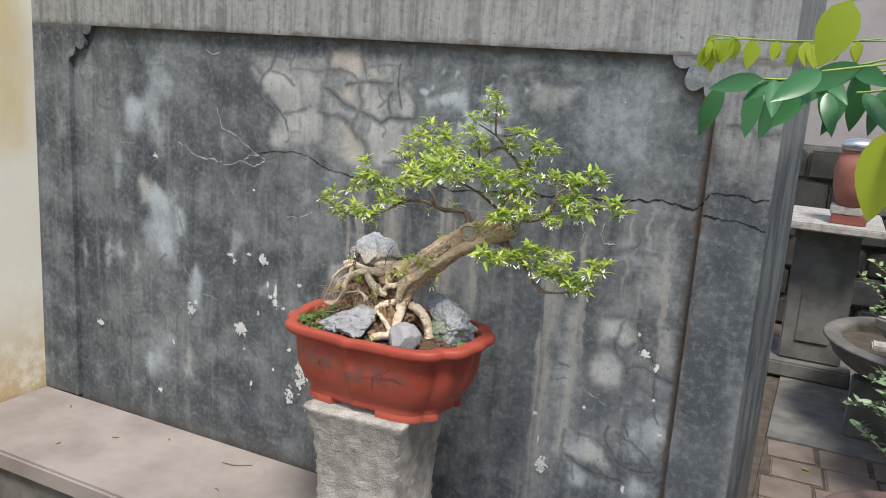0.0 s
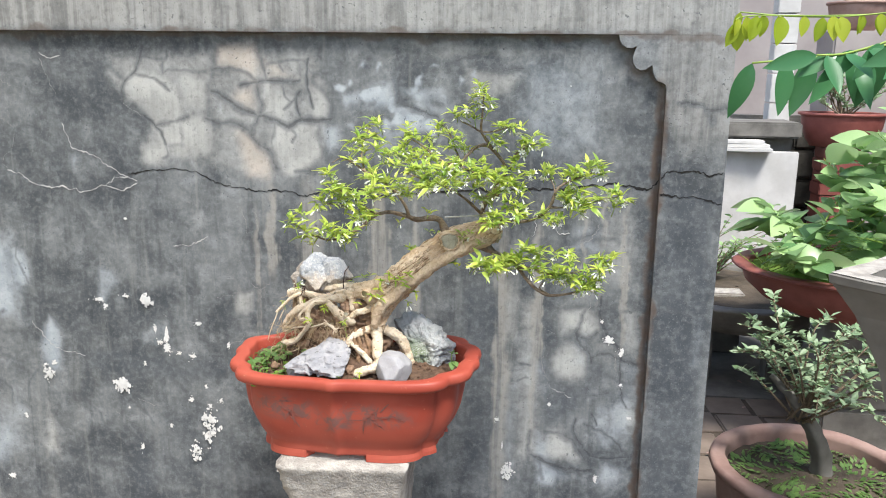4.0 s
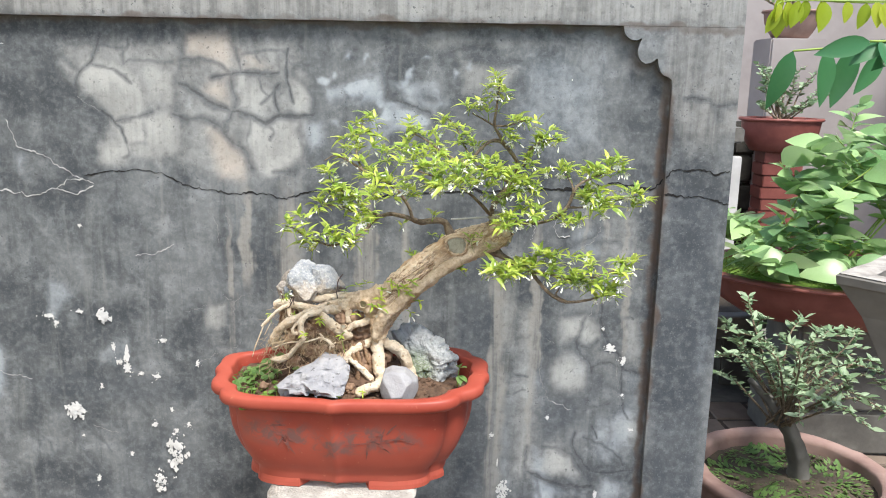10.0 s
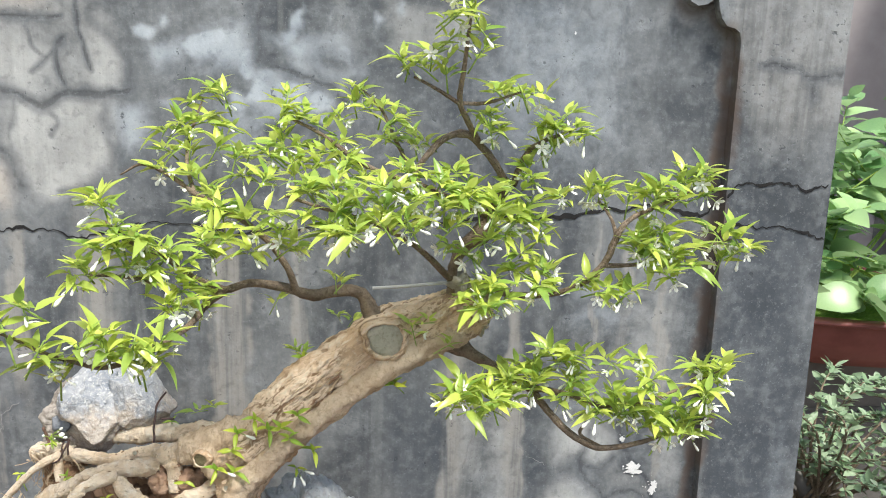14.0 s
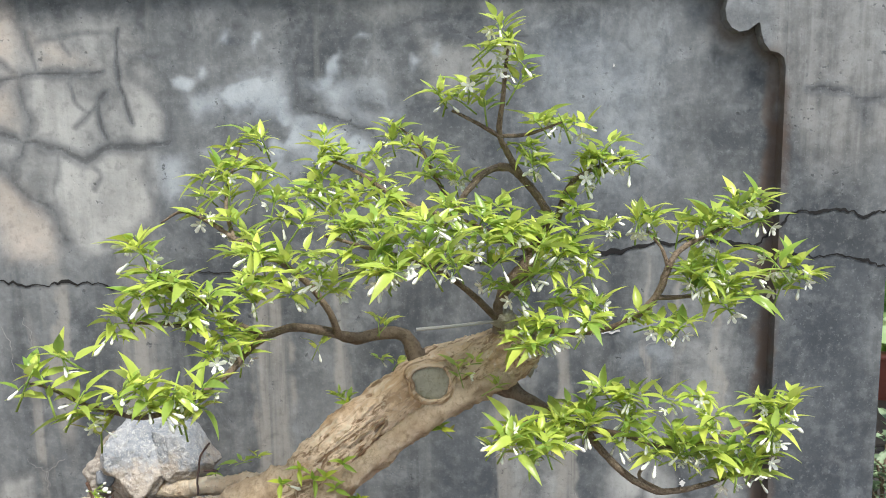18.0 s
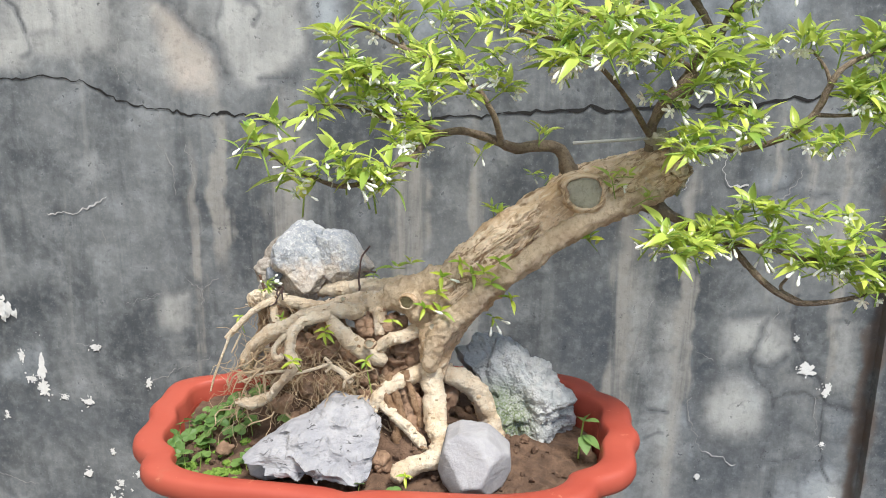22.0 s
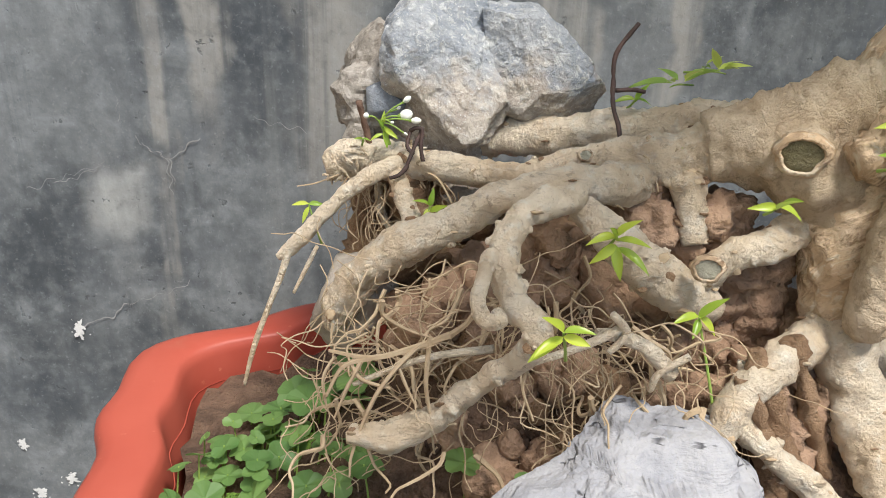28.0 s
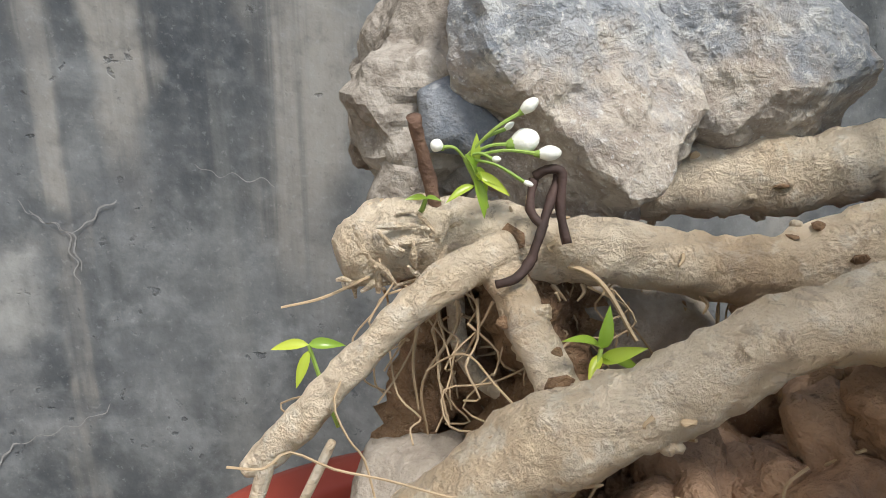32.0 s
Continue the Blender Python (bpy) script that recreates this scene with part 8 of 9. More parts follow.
moss = thing("moss_cushion", (-0.243, -0.368, 1.03), "bright green moss cushion beside the slate", "moss")
for k in range(44):
    x, y, r = rng.gauss(-0.243, 0.012), rng.gauss(-0.372, 0.010), rng.uniform(0.003, 0.007)
    if k > 25:
        x, y = rng.gauss(-0.262, 0.018), rng.gauss(-0.335, 0.028)
        x = max(x, -0.30 + 0.35 * abs(y + 0.31))
    bm = bmesh.new()
    bmesh.ops.create_icosphere(bm, subdivisions=3, radius=r)
    for v in bm.verts:
        v.co = Vector((v.co.x, v.co.y, v.co.z * 0.7)) * (1 + 0.5 * noise.noise((v.co + Vector((k, 2, 0))) * 900)) + Vector((x, y, soil_height(x, y)))
    part("moss_tuft", bm, M_MOSS, moss)
seedling = thing("seedling", (0.098, -0.32, 1.02), "small oval-leaved green seedling by the pot rim", "seedling")
OVAL = leaf_mesh("oval_leaf", 0.02, 0.012, 0.15, 0.25, M_CLOVER, 5, 1.0)
part("stem", tube([(0.095, -0.315, 1.01, 0.0012), (0.097, -0.317, 1.04, 0.001), (0.099, -0.318, 1.066, 0.0008)], 6, 3), M_STALK, seedling)
for way, up, s in (((0.5, -0.5, 0.35), 1.066, 1.0), ((-0.3, -0.5, 0.6), 1.066, 0.8), ((0.6, -0.5, -0.2), 1.052, 1.1), ((0.1, -0.7, -0.3), 1.052, 1.1), ((0.3, -0.3, 0.8), 1.066, 0.7)):
    part("leaf", OVAL, None, seedling).matrix_basis = aim((0.099, -0.318, up), way, size=s)

# ---- the yard behind the wall ----
pavement = tagged(part("pavement", box(bmesh.new(), 0.66, 3.3, -2.6, 2.16, -0.011, -0.004), M_EARTH), "mossy red-brown square paving with open joints", "pavement", kind="structure")


def paver_mesh(seed):
    r = random.Random(seed)
    bm = box(bmesh.new(), -0.104, 0.104, -0.104, 0.104, -0.012, 0.0, 0.006)
    for v in bm.verts:
        v.co += Vector((r.uniform(-1, 1), r.uniform(-1, 1), r.uniform(-1, 0.6))) * 0.003
    data = bpy.data.meshes.new("paver")
    bm.to_mesh(data)
    bm.free()
    data.materials.append(M_PAVER)
    return data


PAVERS = [paver_mesh(k) for k in range(6)]
for i in range(11):
    for j in range(13):
        ob = part("paver", PAVERS[rng.randrange(6)], None, pavement)
        ob.matrix_basis = pose(0.775 + 0.222 * i + 0.111 * (j % 2) * 0.3, -0.6 + 0.222 * j, 0.002 + rng.uniform(-0.003, 0.004), rng.gauss(0, 0.6), rng.gauss(0, 0.6), 4 + rng.gauss(0, 0.8))
apron = tagged(part("apron", box(bmesh.new(), 0.66, 6.0, 2.17, 6.19, -0.011, 0.004), M_GREY), "grey cement apron of the yard", "pavement", kind="structure")
for k in range(60):
    x, y = rng.uniform(0.7, 2.2), rng.uniform(0.9, 3.4)
    if k < 26:
        ob = part("fallen_leaf", leaf_mesh("fallen_leaf", rng.uniform(0.02, 0.05), rng.uniform(0.012, 0.022), 0.2, 0.4, (M_LIMELEAF, M_BURNT, M_RAW)[k % 3], 3), None)
        ob.matrix_basis = pose(x, y, 0.012, rng.gauss(0, 8), rng.gauss(0, 8), rng.uniform(0, 360))
        tagged(ob, "dry fallen leaf lying on the yard floor", "leaf", "fallen leaves")


def bowl(at, rx, ry, height, wall_t, material, name, label, category, foot=0.6, lip=0.012, belly=0.0, sides=40, fill=None):
    """A round or oval bowl with a thick lip, hollow, filled with soil."""
    t = thing(name, at, label, category)
    x, y, z = at
    outer = [(foot, 0.0), (foot + (1 - foot) * 0.35 + belly, 0.25), (foot + (1 - foot) * 0.7 + belly, 0.55), (0.97, 0.86), (0.975, 0.9), (1.0 + lip * 0.6, 0.91), (1.0 + lip, 0.95), (1.0 + lip * 0.6, 0.995), (1.0, 1.0)]
    k = 1 - wall_t / rx
    inner = [(k, 0.995), (k - 0.01, 0.95), (k - 0.02, 0.8)]
    rings = [[Vector((x + rx * s * math.cos(a), y + ry * s * math.sin(a), z + height * h)) + wobble((x + s * math.cos(a), h, s * math.sin(a)), 7, 0.004) for a in [math.tau * i / sides for i in range(sides)]] for s, h in [(0.05, 0.0)] + outer + inner]
    smooth(part("body", loft(rings, False), material, t))
    if fill:
        tops = [[Vector((x + rx * s * math.cos(a), y + ry * s * math.sin(a), z + height * 0.86 + 0.02 * (1 - s) + 0.012 * noise.noise((x + s * 6 * math.cos(a), s * 6 * math.sin(a), 1)))) for a in [math.tau * i / sides for i in range(sides)]] for s in (k, 0.8 * k, 0.6 * k, 0.4 * k, 0.2 * k, 0.02)]
        smooth(part("soil", loft(tops, False), fill, t))
    return t


def stems_and_leaves(name, at, label, category, shoots, leaf_meshes, stem_material, per, size, stem_r, first=0.3, droop=0.2, spread=1.0, most=300, arch=0.12):
    """A plant: arching stems from at to each shoot, with leaves along them."""
    t = thing(name, at, label, category)
    poses = []
    for tip in shoots:
        a, b = Vector(at) + Vector((rng.gauss(0, 0.02), rng.gauss(0, 0.02), 0)), Vector(tip)
        bend = (a + b) / 2 + Vector((rng.gauss(0, 0.05), rng.gauss(0, 0.05), arch * (b - a).length))
        path = [(*a, stem_r), (*bend, stem_r * 0.7), (*b, stem_r * 0.3)]
        smooth(part("stem", tube(path, 6, 5, 0.15, 60), stem_material, t))
        pts = spline(path, 12)
        for k in range(per):
            u = first + (1 - first) * (k + rng.random() * 0.6) / per
            p = pts[min(len(pts) - 1, int(u * (len(pts) - 1)))]
            q = Vector(pts[-1][:3]) - Vector(pts[0][:3])
            ang = k * 2.4 + rng.gauss(0, 0.4)
            way = Vector((math.cos(ang), math.sin(ang), rng.uniform(-0.25, 0.45) - droop)) * spread + q.normalized() * 0.5
            poses.append(aim(Vector(p[:3]), way, spin=rng.uniform(-0.9, 0.9), size=size * rng.uniform(0.5, 1.25)))
    poses.sort(key=lambda m: m.translation.y)
    leaves("leaf", t, leaf_meshes, poses, most)
    return t


# pot with a small grey-green shrub on the paving
bowl((1.165, 0.72, 0.006), 0.30, 0.30, 0.37, 0.035, M_BURNT, "shrub_pot", "round faded terracotta pot standing on the paving", "flower pot", 0.66, 0.05, 0.03, 48, M_EARTH)
SMALL = [leaf_mesh("small_leaf", *a, M_SHRUB, 3, 1.0) for a in ((0.030, 0.013, 0.1, 0.3), (0.024, 0.011, 0.2, 0.3), (0.034, 0.014, 0.0, 0.4))]
shoots = [(1.05, 0.91, 0.89), (0.90, 0.72, 0.74), (0.93, 0.80, 0.66), (1.32, 0.72, 0.76), (1.42, 0.68, 0.66), (1.45, 0.62, 0.56), (1.22, 0.85, 0.84), (1.38, 0.85, 0.78), (0.98, 0.9, 0.80)]
shoots += [(1.17 + 0.30 * math.cos(a) * s, 0.72 + 0.26 * math.sin(a) * s, 0.58 + 0.22 * rng.random() + 0.08 * (1 - s)) for a, s in [(k * 2.4, 0.45 + 0.55 * rng.random()) for k in range(30)]]
shrub = stems_and_leaves("potted_shrub", (1.12, 0.72, 0.53), "sparse grey-green shrub with small oval leaves in a pot", "shrub", shoots, SMALL, M_TWIG, 40, 1.1, 0.004, 0.3, 0.1, 0.9, 300, 0.3)
smooth(part("trunk", tube([(1.20, 0.74, 0.33, 0.035), (1.19, 0.73, 0.42, 0.03), (1.14, 0.72, 0.52, 0.024), (1.08, 0.72, 0.60, 0.016), (1.02, 0.75, 0.66, 0.009)], 12, 6, 0.3, 30), M_GREY, shrub, "gnarled grey trunk"))
GROUNDLEAF = [leaf_mesh("weed_leaf", 0.022, 0.012, 0.2, 0.3, M_CLOVER, 3)]
weeds = thing("pot_weeds", (1.165, 0.72, 0.33), "low green weeds covering the soil of the shrub pot", "weeds")
leaves("leaf", weeds, GROUNDLEAF, [aim((1.165 + 0.24 * s * math.cos(a), 0.72 + 0.24 * s * math.sin(a), 0.335), (math.cos(3 * a), math.sin(5 * a), 0.5), size=rng.uniform(0.6, 1.2)) for s, a in [(math.sqrt(rng.random()), rng.uniform(0, math.tau)) for k in range(900)]], 200)

# large oval tray with broad-leaved garden plants, on a cement stand
bowl((1.82, 1.80, 0.60), 0.67, 0.46, 0.19, 0.05, M_TERRA, "tray_pot", "large oval red-brown glazed tray pot", "flower pot", 0.72, 0.03, 0.02, 56, M_MOSS)
stand = thing("tray_stand", (1.8, 1.8, 0.004), "grey cement stand of stacked blocks under the tray", "stand")
for k in range(3):
    boxed("block", (1.5 + 0.02 * k, 2.1, 1.6, 2.0 - 0.01 * k, 0.004 + 0.198 * k, 0.2 + 0.198 * k), M_GREY, stand, 0.014)
BROAD = [leaf_mesh("broad_leaf", *a, M_BROAD, 6, 1.0) for a in ((0.115, 0.070, 0.25, 0.25), (0.085, 0.052, 0.15, 0.3), (0.13, 0.080, 0.40, 0.2), (0.065, 0.034, 0.1, 0.35))]
shoots = [(1.25 + 0.13 * i + rng.gauss(0, 0.05), 1.5 + rng.gauss(0.2, 0.18), 1.05 + 0.5 * rng.random() + 0.05 * (i % 3)) for i in range(11)] + [(1.2 + 0.15 * i, 1.95 + rng.gauss(0, 0.12), 1.2 + rng.random() * 0.42) for i in range(9)] + [(1.2, 1.5, 0.92), (1.35, 1.42, 0.88), (1.6, 1.36, 0.86), (1.8, 1.34, 0.9), (2.0, 1.36, 0.92)]
shoots = [(x, y, min(z, 0.92 + 1.6 * max(0, x - 1.30))) for x, y, z in shoots]
for k, x in enumerate((1.35, 1.7, 2.05)):
    stems_and_leaves("garden_plant", (x, 1.75, 0.76), "leafy bright green bean-like plant growing in the tray", "plant", shoots[k::3], BROAD, M_STALK, 24, 1.25, 0.005, 0.3, 0.05, 1.0, 120)
FERN = [leaf_mesh("fine_leaf", 0.03, 0.012, 0.2, 0.3, M_CLOVER, 3)]
stems_and_leaves("fine_weed", (1.25, 1.75, 0.76), "fine-leaved light green weed at the tray edge", "weeds", [(1.12 + 0.07 * i, 1.6 + rng.gauss(0, 0.08), 0.86 + rng.random() * 0.14) for i in range(10)], FERN, M_STALK, 14, 1.0, 0.002, 0.2, 0.0, 1.0, 140)

# round grey tray on bricks
bowl((1.36, 2.62, 0.30), 0.52, 0.52, 0.17, 0.07, M_GREY, "round_tray", "wide shallow round grey cement tray", "tray", 0.7, 0.02, 0.02, 48, M_EARTH)
for k, (x, y) in enumerate(((1.1, 2.45), (1.6, 2.45), (1.35, 2.9))):
    tagged(boxed("support_block", (x - 0.11, x + 0.11, y - 0.06, y + 0.06, 0.004, 0.299), M_GREY, bevel=0.008), "dark cement support block under the round tray", "block", "tray supports")
tagged(boxed("flat_stone", (1.05, 1.36, 2.42, 2.54, 0.445, 0.475), M_CONCRETE, bevel=0.008), "flat grey stone lying in the round tray", "stone")
stems_and_leaves("tray_shrub", (1.22, 2.80, 0.45), "dense small-leaved green shrub in the round tray", "shrub", [(0.96 + 0.028 * i + rng.gauss(0, 0.03), 2.78 + rng.gauss(0, 0.12), 0.58 + rng.random() * 0.25) for i in range(24)], [leaf_mesh("round_leaf", 0.035, 0.02, 0.1, 0.2, M_BROAD, 3)], M_TWIG, 18, 1.0, 0.004, 0.2, 0.0, 1.0, 120)

# low wall added behind the table, its blocks darkened to stand for the unlit gap
low_wall = tagged(boxed("low_wall", (0.2, 2.6, 4.42, 4.55, -0.02, 1.30), M_GREY, bevel=0.02), "low wall of rough stone blocks, coloured dark for the shaded gap behind the table", "wall", kind="structure")
BLOCK = [boxed("stone_block", (-0.145, 0.145, -0.03, 0.06, -0.10, 0.10), M, bevel=0.018).data for M in (M_GAPSHADE, M_GREY, M_GAPSHADE)]
for ob in [o for o in bpy.data.objects if o.name.startswith("stone_block")]:
    bpy.data.objects.remove(ob)
for i in range(8):
    for j in range(6):
        part("stone_block", BLOCK[rng.choice((0, 0, 1, 2))], None, low_wall).matrix_basis = pose(0.36 + 0.305 * i + 0.14 * (j % 2) - 0.07, 4.40 + rng.uniform(-0.015, 0.01), 0.10 + 0.213 * j, 0, rng.gauss(0, 1.2), rng.gauss(0, 2))

# cement table with a lidded clay jar
table = thing("cement_table", (0.85, 3.35, 0.004), "old cement garden table with a white-worn slab top", "table")
boxed("table_top", (0.50, 1.06, 3.0, 3.75, 0.90, 0.945), M_CONCRETE, table, 0.008)
boxed("leg_panel", (0.62, 0.96, 3.2, 3.6, 0.10, 0.899), M_GREY, table, 0.01)
boxed("leg_moulding", (0.70, 0.88, 3.19, 3.201, 0.22, 0.80), M_GREY, table, 0.004)
boxed("base", (0.56, 1.02, 3.12, 3.68, 0.004, 0.099), M_GREY, table, 0.012)
jar = thing("clay_jar", (0.87, 3.18, 0.946), "red-brown clay jar with a silver lid on bricks", "jar")
jar_rings = [[Vector((0.87 + r * math.cos(a), 3.18 + r * math.sin(a), z)) for a in [math.tau * i / 28 for i in range(28)]] for r, z in ((0.06, 1.045), (0.075, 1.05), (0.105, 1.14), (0.112, 1.24), (0.10, 1.31), (0.085, 1.335), (0.09, 1.345), (0.088, 1.352))]
smooth(part("body", loft(jar_rings), plain("brick_red_clay", (0.27, 0.10, 0.07), (0.36, 0.15, 0.11), 12, 0.7), jar))
smooth(part("lid", loft([[Vector((0.87 + r * math.cos(a), 3.18 + r * math.sin(a), z)) for a in [math.tau * i / 28 for i in range(28)]] for r, z in ((0.095, 1.3525), (0.096, 1.385), (0.09, 1.40), (0.05, 1.415), (0.02, 1.42))]), M_STEEL, jar, "dented silver metal lid"))
boxed("brick", (0.78, 0.96, 3.10, 3.26, 0.9455, 0.995), M_TERRA, jar, 0.004)
boxed("brick", (0.77, 0.93, 3.11, 3.25, 0.996, 1.0445), M_CONCRETE, jar, 0.006)

# long cement shelf with boards and a pale panel leaning under it
shelf = thing("cement_shelf", (2.2, 3.9, 0.004), "long grey cement shelf on dark cement piers", "shelf")
boxed("shelf_slab", (1.2, 1.93, 3.62, 4.02, 1.195, 1.295), M_GREY, shelf, 0.012)
for x in (1.22, 1.66):
    boxed("pier", (x, x + 0.24, 3.72, 3.98, 0.004, 1.194), M_GREY, shelf, 0.008)
tagged(part("leaning_board", box(bmesh.new(), 1.375, 1.905, 3.56, 3.595, 0.30, 1.115, 0.006), M_PALE), "pale cement board leaning below the shelf", "board")
boxed("board_block", (1.40, 1.88, 3.5, 3.64, 0.004, 0.299), M_GREY, bevel=0.01)
tagged(bpy.data.objects["board_block"], "grey cement block under the pale board", "block")
for k, (x, y, w, z) in enumerate(((1.30, 3.50, 0.42, 1.1165), (1.26, 3.51, 0.45, 1.140), (1.32, 3.50, 0.36, 1.1635))):
    ob = boxed("plank", (0, w, 0, 0.1, z, z + 0.022), M_PALE, bevel=0.003)
    ob.matrix_basis = pose(x, y, 0, 0, 0, -4 + 4 * k)
    tagged(ob, "weathered pale plank stacked on the leaning board", "plank", "stacked planks")
post = thing("white_post", (1.92, 4.2, 0.004), "white-tiled square post in the yard", "post")
for k in range(12):
    boxed("post_tile", (1.845, 1.99, 4.13, 4.26, 0.004 + 0.2 * k, 0.198 + 0.2 * k), M_PALE, post, 0.004)
pot_stand = thing("pot_stand", (2.26, 3.9, 0.004), "stack of red bricks carrying a bonsai pot", "stand")
for k in range(14):
    boxed("brick", (2.13 + 0.01 * (k % 2), 2.40 - 0.01 * (k % 3), 3.80, 4.0, 0.004 + 0.0805 * k, 0.082 + 0.0805 * k), M_TERRA, pot_stand, 0.006)
far_pot = bowl((2.26, 3.9, 1.132), 0.27, 0.2, 0.222, 0.03, M_TERRA, "far_pot", "dark red oval bonsai pot on stacked bricks", "flower pot", 0.7, 0.05, 0.03, 36, M_EARTH)
stems_and_leaves("far_bonsai", (2.26, 3.9, 1.32), "small bushy bonsai in a dark red pot", "bonsai", [(2.0 + 0.033 * i + rng.gauss(0, 0.03), 3.9 + rng.gauss(0, 0.1), 1.42 + rng.random() * 0.3) for i in range(18)], [leaf_mesh("round_leaf", 0.042, 0.027, 0.1, 0.2, M_SHRUB, 3)], M_TWIG, 34, 1.0, 0.006, 0.35, 0.0, 1.0, 120)
tagged(boxed("pillar", (2.27, 2.67, 4.25, 4.62, -0.02, 1.897), back_wall.data.materials[0], bevel=0.012), "dull pink rendered pillar with a pot on it", "pillar")
far_pot2 = bowl((2.46, 4.42, 1.898), 0.2, 0.18, 0.2, 0.03, M_BURNT, "far_pot", "round brown pot standing on the pillar", "flower pot", 0.6, 0.05, 0.03, 36, M_EARTH)
stems_and_leaves("far_bonsai", (2.46, 4.42, 2.07), "spreading green bonsai in a brown pot", "bonsai", [(2.2 + 0.06 * i, 4.42 + rng.gauss(0, 0.1), 2.2 + rng.random() * 0.3) for i in range(10)], [leaf_mesh("round_leaf", 0.045, 0.026, 0.1, 0.2, M_BROAD, 3)], M_TWIG, 16, 1.0, 0.01, 0.3, 0.0, 1.0, 100)

# flared grey cement planter close to the path
planter = thing("cement_planter", (1.236, -0.04, 0.004), "flared square grey cement planter with a pale chipped rim", "planter")


def diamond(half, z, n=6):
    pts = []
    c = [(-half, 0), (0, -half), (half, 0), (0, half)]
    for s in range(4):
        a, b = c[s], c[(s + 1) % 4]
        for k in range(n):
            t = k / n
            p = Vector((1.236 + a[0] + (b[0] - a[0]) * t, -0.04 + a[1] + (b[1] - a[1]) * t, z))
            pts.append(p + wobble(p, 14, 0.004))
    return pts


part("shell", loft([diamond(r, z) for r, z in ((0.17, 0.62), (0.175, 0.66), (0.19, 0.82), (0.235, 0.98), (0.30, 1.10), (0.352, 1.165), (0.36, 1.17), (0.362, 1.186), (0.355, 1.19), (0.285, 1.188), (0.275, 1.16), (0.24, 1.08))]), M_GREY, planter)
part("rim_face", loft([diamond(r, z) for r, z in ((0.357, 1.1915), (0.283, 1.1905), (0.283, 1.1885), (0.357, 1.1895))], False), M_CONCRETE, planter, "pale worn cement rim")
part("planter_soil", loft([diamond(0.262, 1.13), diamond(0.13, 1.135), diamond(0.01, 1.135)]), M_EARTH, planter)
part("planter_foot", loft([diamond(0.21, 0.004), diamond(0.21, 0.12), diamond(0.15, 0.16), diamond(0.15, 0.55), diamond(0.18, 0.6), diamond(0.18, 0.619)]), M_GREY, planter)

# overhanging branch with compound leaves
DARK = [leaf_mesh("leaflet", *a, M_PINNATE, 8, 1.0) for a in ((0.10, 0.036, 0.1, 0.25), (0.092, 0.032, 0.2, 0.2), (0.105, 0.037, 0.0, 0.3))]
FRESH = [leaf_mesh("young_leaflet", *a, M_LIMELEAF, 6, 1.0) for a in ((0.035, 0.018, 0.1, 0.4), (0.028, 0.012, 0.2, 0.5), (0.042, 0.024, 0.1, 0.3))]
bough = thing("overhanging_tree", (2.0, -0.28, 0.0), "slender tree with dark compound leaves and yellow-green shoots", "tree")


def frond(points, meshes, ways, size, radius=0.0016, skip=0.15):
    smooth(part("leaf_stalk", tube([(*p, radius) for p in points], 6, 6), M_STALK, bough))
    path = spline([(*p, 0) for p in points], 12)
    n = len(ways)
    for k, way in enumerate(ways):
        p = path[int((skip + (1 - skip) * k / max(1, n - 1)) * (len(path) - 1))]
        part("leaflet", meshes[k % len(meshes)], None, bough).matrix_basis = aim(Vector(p[:3]), way, up=Vector((0.1, -1, 0.35)), spin=rng.uniform(-0.25, 0.25), size=size * rng.uniform(0.9, 1.12))


frond([(1.10, -0.42, 1.70), (0.86, -0.43, 1.665), (0.70, -0.445, 1.632), (0.575, -0.45, 1.618)], DARK, [(0.2, -0.3, -1), (0.0, 0.2, -1), (0.25, -0.2, -1), (-0.1, 0.1, -1), (0.15, -0.2, -1), (-0.3, 0.0, -1), (-0.05, -0.2, -1), (-0.35, -0.1, -1)], 0.95)
frond([(1.12, -0.42, 1.72), (0.88, -0.44, 1.70), (0.70, -0.45, 1.69), (0.56, -0.45, 1.688), (0.545, -0.452, 1.672)], FRESH, [(0.1, -0.2, -1)] * 3 + [(-0.1, -0.2, -1), (0.05, 0.2, -1), (-0.2, -0.1, -1), (0.1, 0.0, -1), (-0.1, -0.3, -1), (0.15, 0.1, -1), (-0.3, 0.0, -0.8), (-0.2, 0.2, -1)], 1.0, 0.0011, 0.42)
frond([(1.12, -0.42, 1.71), (0.95, -0.52, 1.685), (0.82, -0.60, 1.66), (0.72, -0.66, 1.64)], DARK, [(0.3, -0.8, -0.3), (-0.5, 0.5, -0.2), (0.2, -0.9, -0.35), (-0.6, 0.4, -0.3), (0.1, -0.9, -0.4), (-0.7, 0.3, -0.3), (-0.5, -0.6, -0.4)], 0.9)
frond([(1.14, -0.45, 1.75), (0.98, -0.5, 1.76), (0.84, -0.55, 1.75), (0.74, -0.6, 1.735)], FRESH, [(0.1, -0.3, -1), (-0.3, 0.1, -1), (0.2, -0.2, -1), (-0.2, -0.2, -1), (0.0, 0.2, -1), (-0.3, -0.1, -1)], 2.0)
frond([(1.16, -0.5, 1.72), (1.0, -0.62, 1.68), (0.87, -0.69, 1.61), (0.808, -0.71, 1.575)], DARK[:1], [(-0.8, 0.2, -0.1), (0.5, -0.6, -0.2)], 0.8)
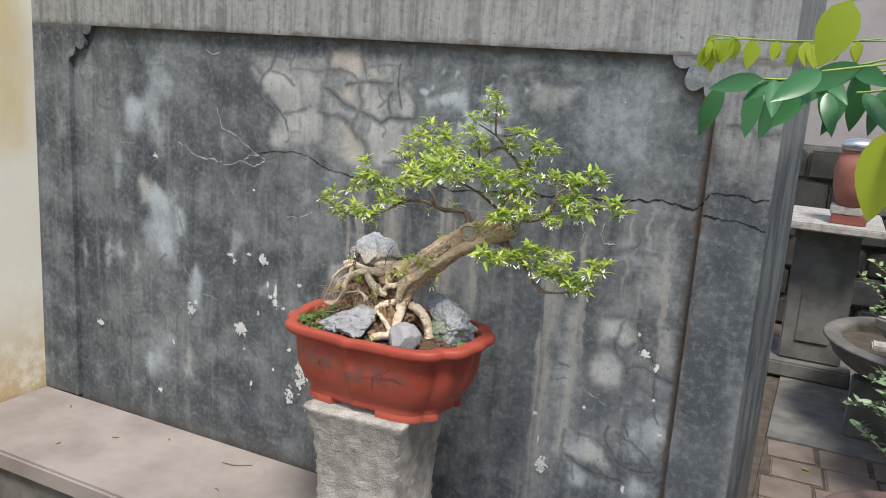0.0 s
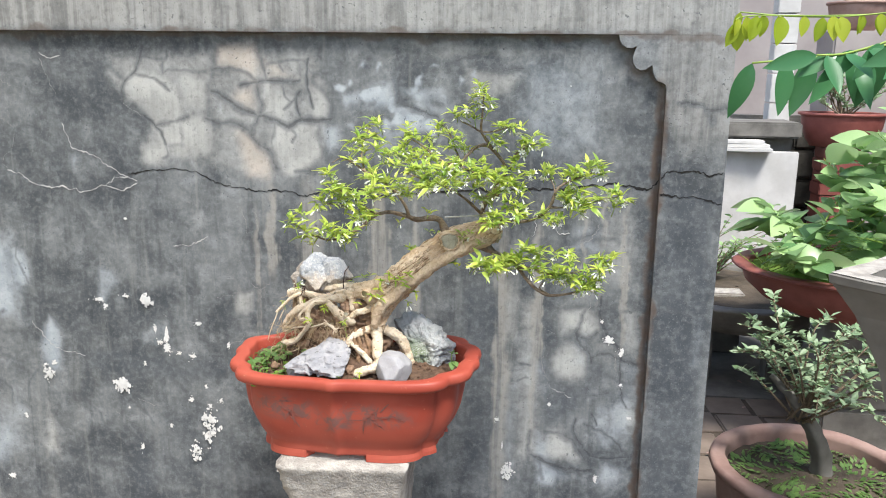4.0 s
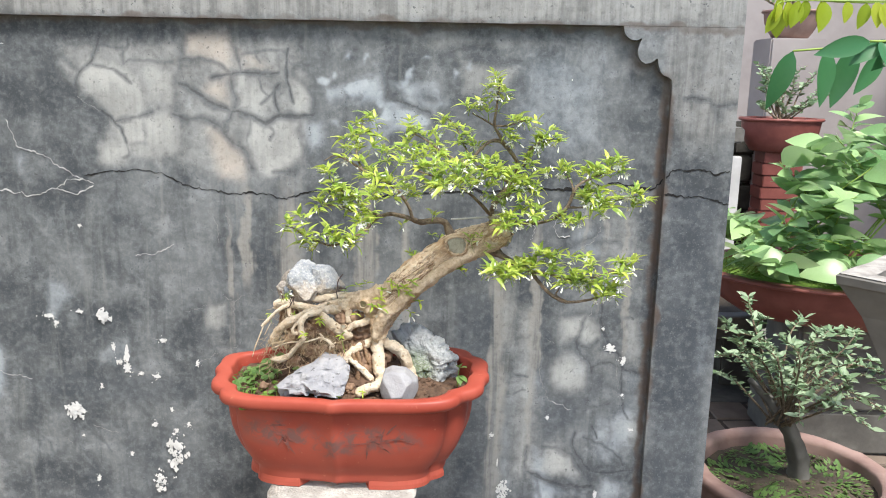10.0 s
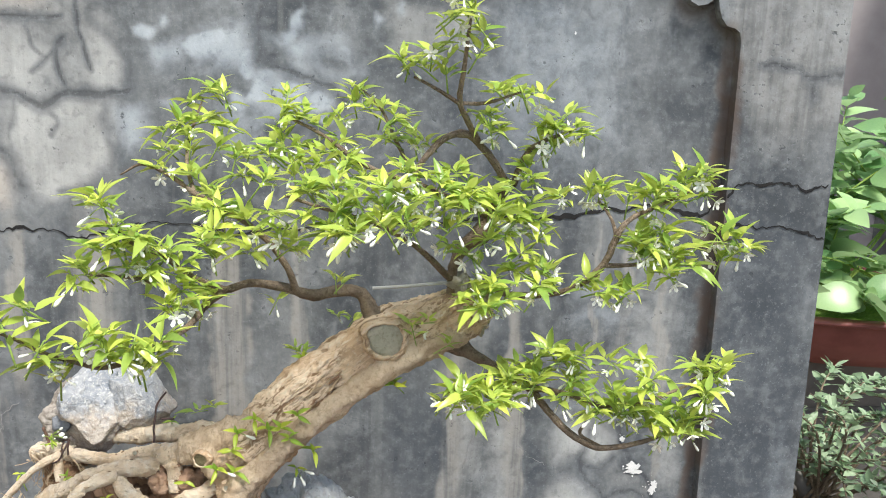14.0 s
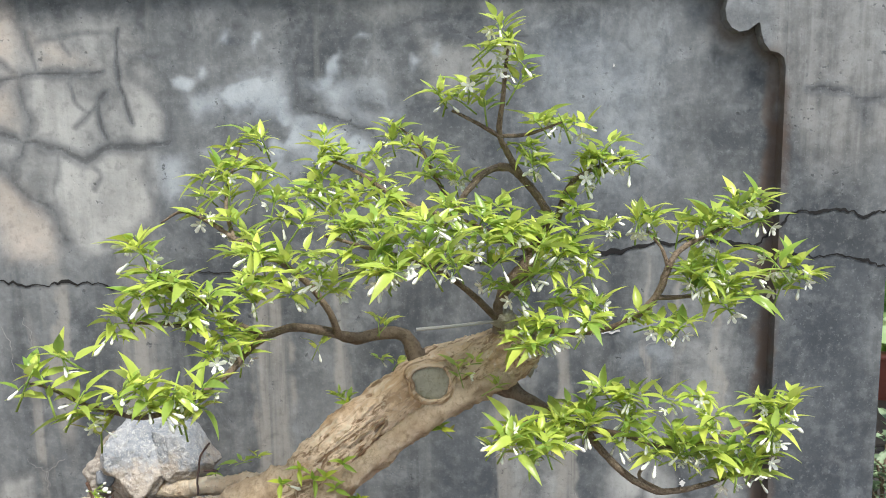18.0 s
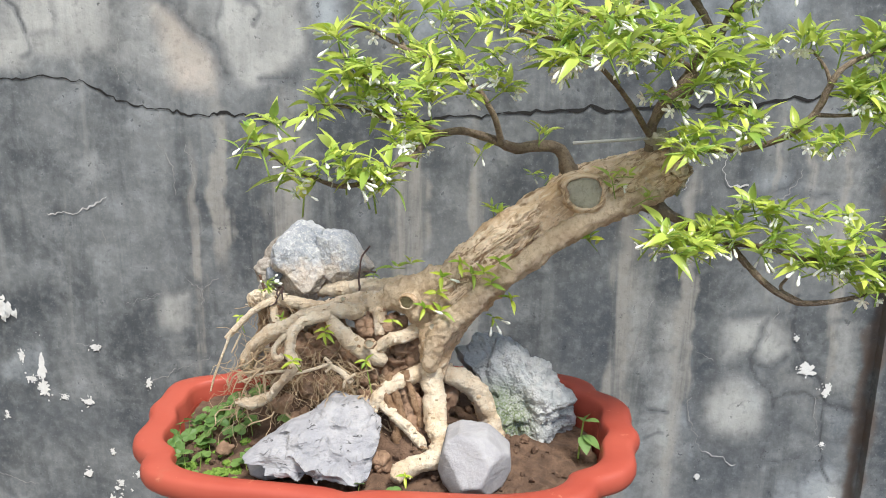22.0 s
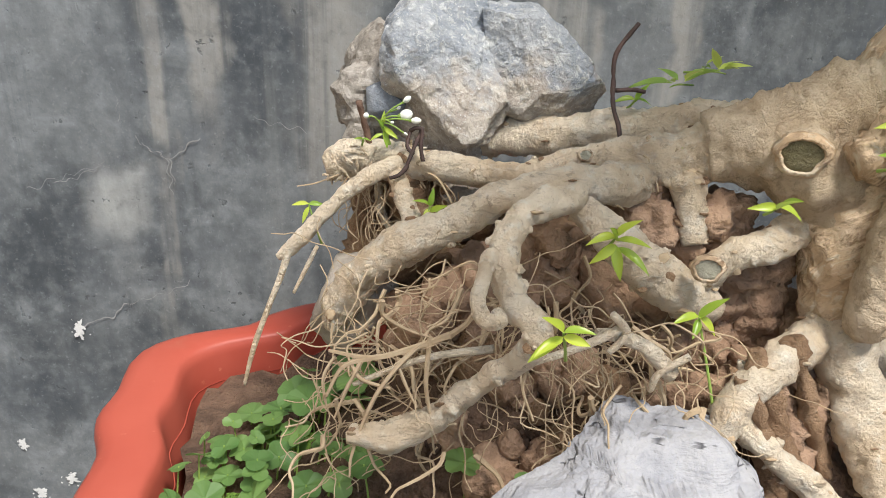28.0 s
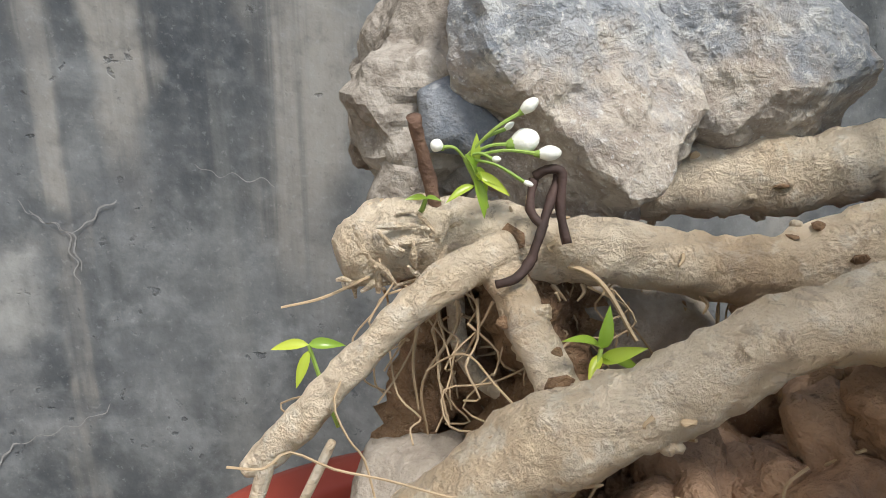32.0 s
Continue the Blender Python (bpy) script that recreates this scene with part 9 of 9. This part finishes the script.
frond([(0.830, -0.500, 1.676), (0.776, -0.510, 1.660), (0.721, -0.520, 1.642), (0.678, -0.530, 1.631), (0.641, -0.540, 1.629)], DARK, [(0.6, -0.5, -0.35), (-0.4, -0.3, -0.7), (0.5, -0.6, -0.3), (-0.5, -0.3, -0.6), (0.5, -0.6, -0.4), (-0.6, -0.2, -0.5), (0.3, -0.7, -0.4), (-0.7, -0.2, -0.35), (0.1, -0.6, -0.7), (-0.8, -0.1, -0.2)], 0.72)
frond([(0.852, -0.460, 1.644), (0.798, -0.460, 1.624), (0.746, -0.460, 1.617), (0.700, -0.460, 1.618)], DARK, [(0.5, -0.4, -0.6), (-0.2, -0.3, -0.9), (0.4, -0.5, -0.6), (-0.3, -0.2, -0.9), (0.2, -0.5, -0.7), (-0.5, -0.2, -0.7)], 0.75)
frond([(0.786, -0.450, 1.697), (0.712, -0.450, 1.689), (0.633, -0.450, 1.688), (0.550, -0.450, 1.694)], FRESH, [(0.1, -0.2, -1), (-0.1, 0.1, -1), (0.1, -0.3, -1), (-0.2, 0.0, -1), (0.1, 0.0, -1), (-0.1, -0.2, -1), (0.0, 0.1, -1), (-0.2, 0.0, -0.9)], 1.0, 0.0011)
part("leaflet", leaf_mesh("young_leaflet", 0.115, 0.056, 0.05, 0.15, M_LIMELEAF, 8, 1.0), None, bough).matrix_basis = aim((0.806, -0.71, 1.575), (-0.05, 0.0, -1), up=Vector((0.1, -1, 0.2)))
smooth(part("trunk", tube([(2.0, -0.28, -0.01, 0.05), (1.97, -0.3, 0.8, 0.04), (1.95, -0.28, 1.6, 0.03), (1.9, -0.3, 2.05, 0.02)], 10, 6, 0.15, 12), M_TWIG, bough))
smooth(part("bough_wood", tube([(1.9, -0.3, 2.0, 0.012), (1.5, -0.36, 1.86, 0.009), (1.14, -0.43, 1.72, 0.005)], 8, 6, 0.15, 30), M_TWIG, bough))

# out-of-view wall, added to close the yard and keep light off it
tagged(boxed("wall_east", (4.7, 4.9, -3.6, 6.19, -0.05, 3.4), M_GREY, bevel=0.01), "plain unseen wall added on the east to shade the yard", "wall", kind="structure")
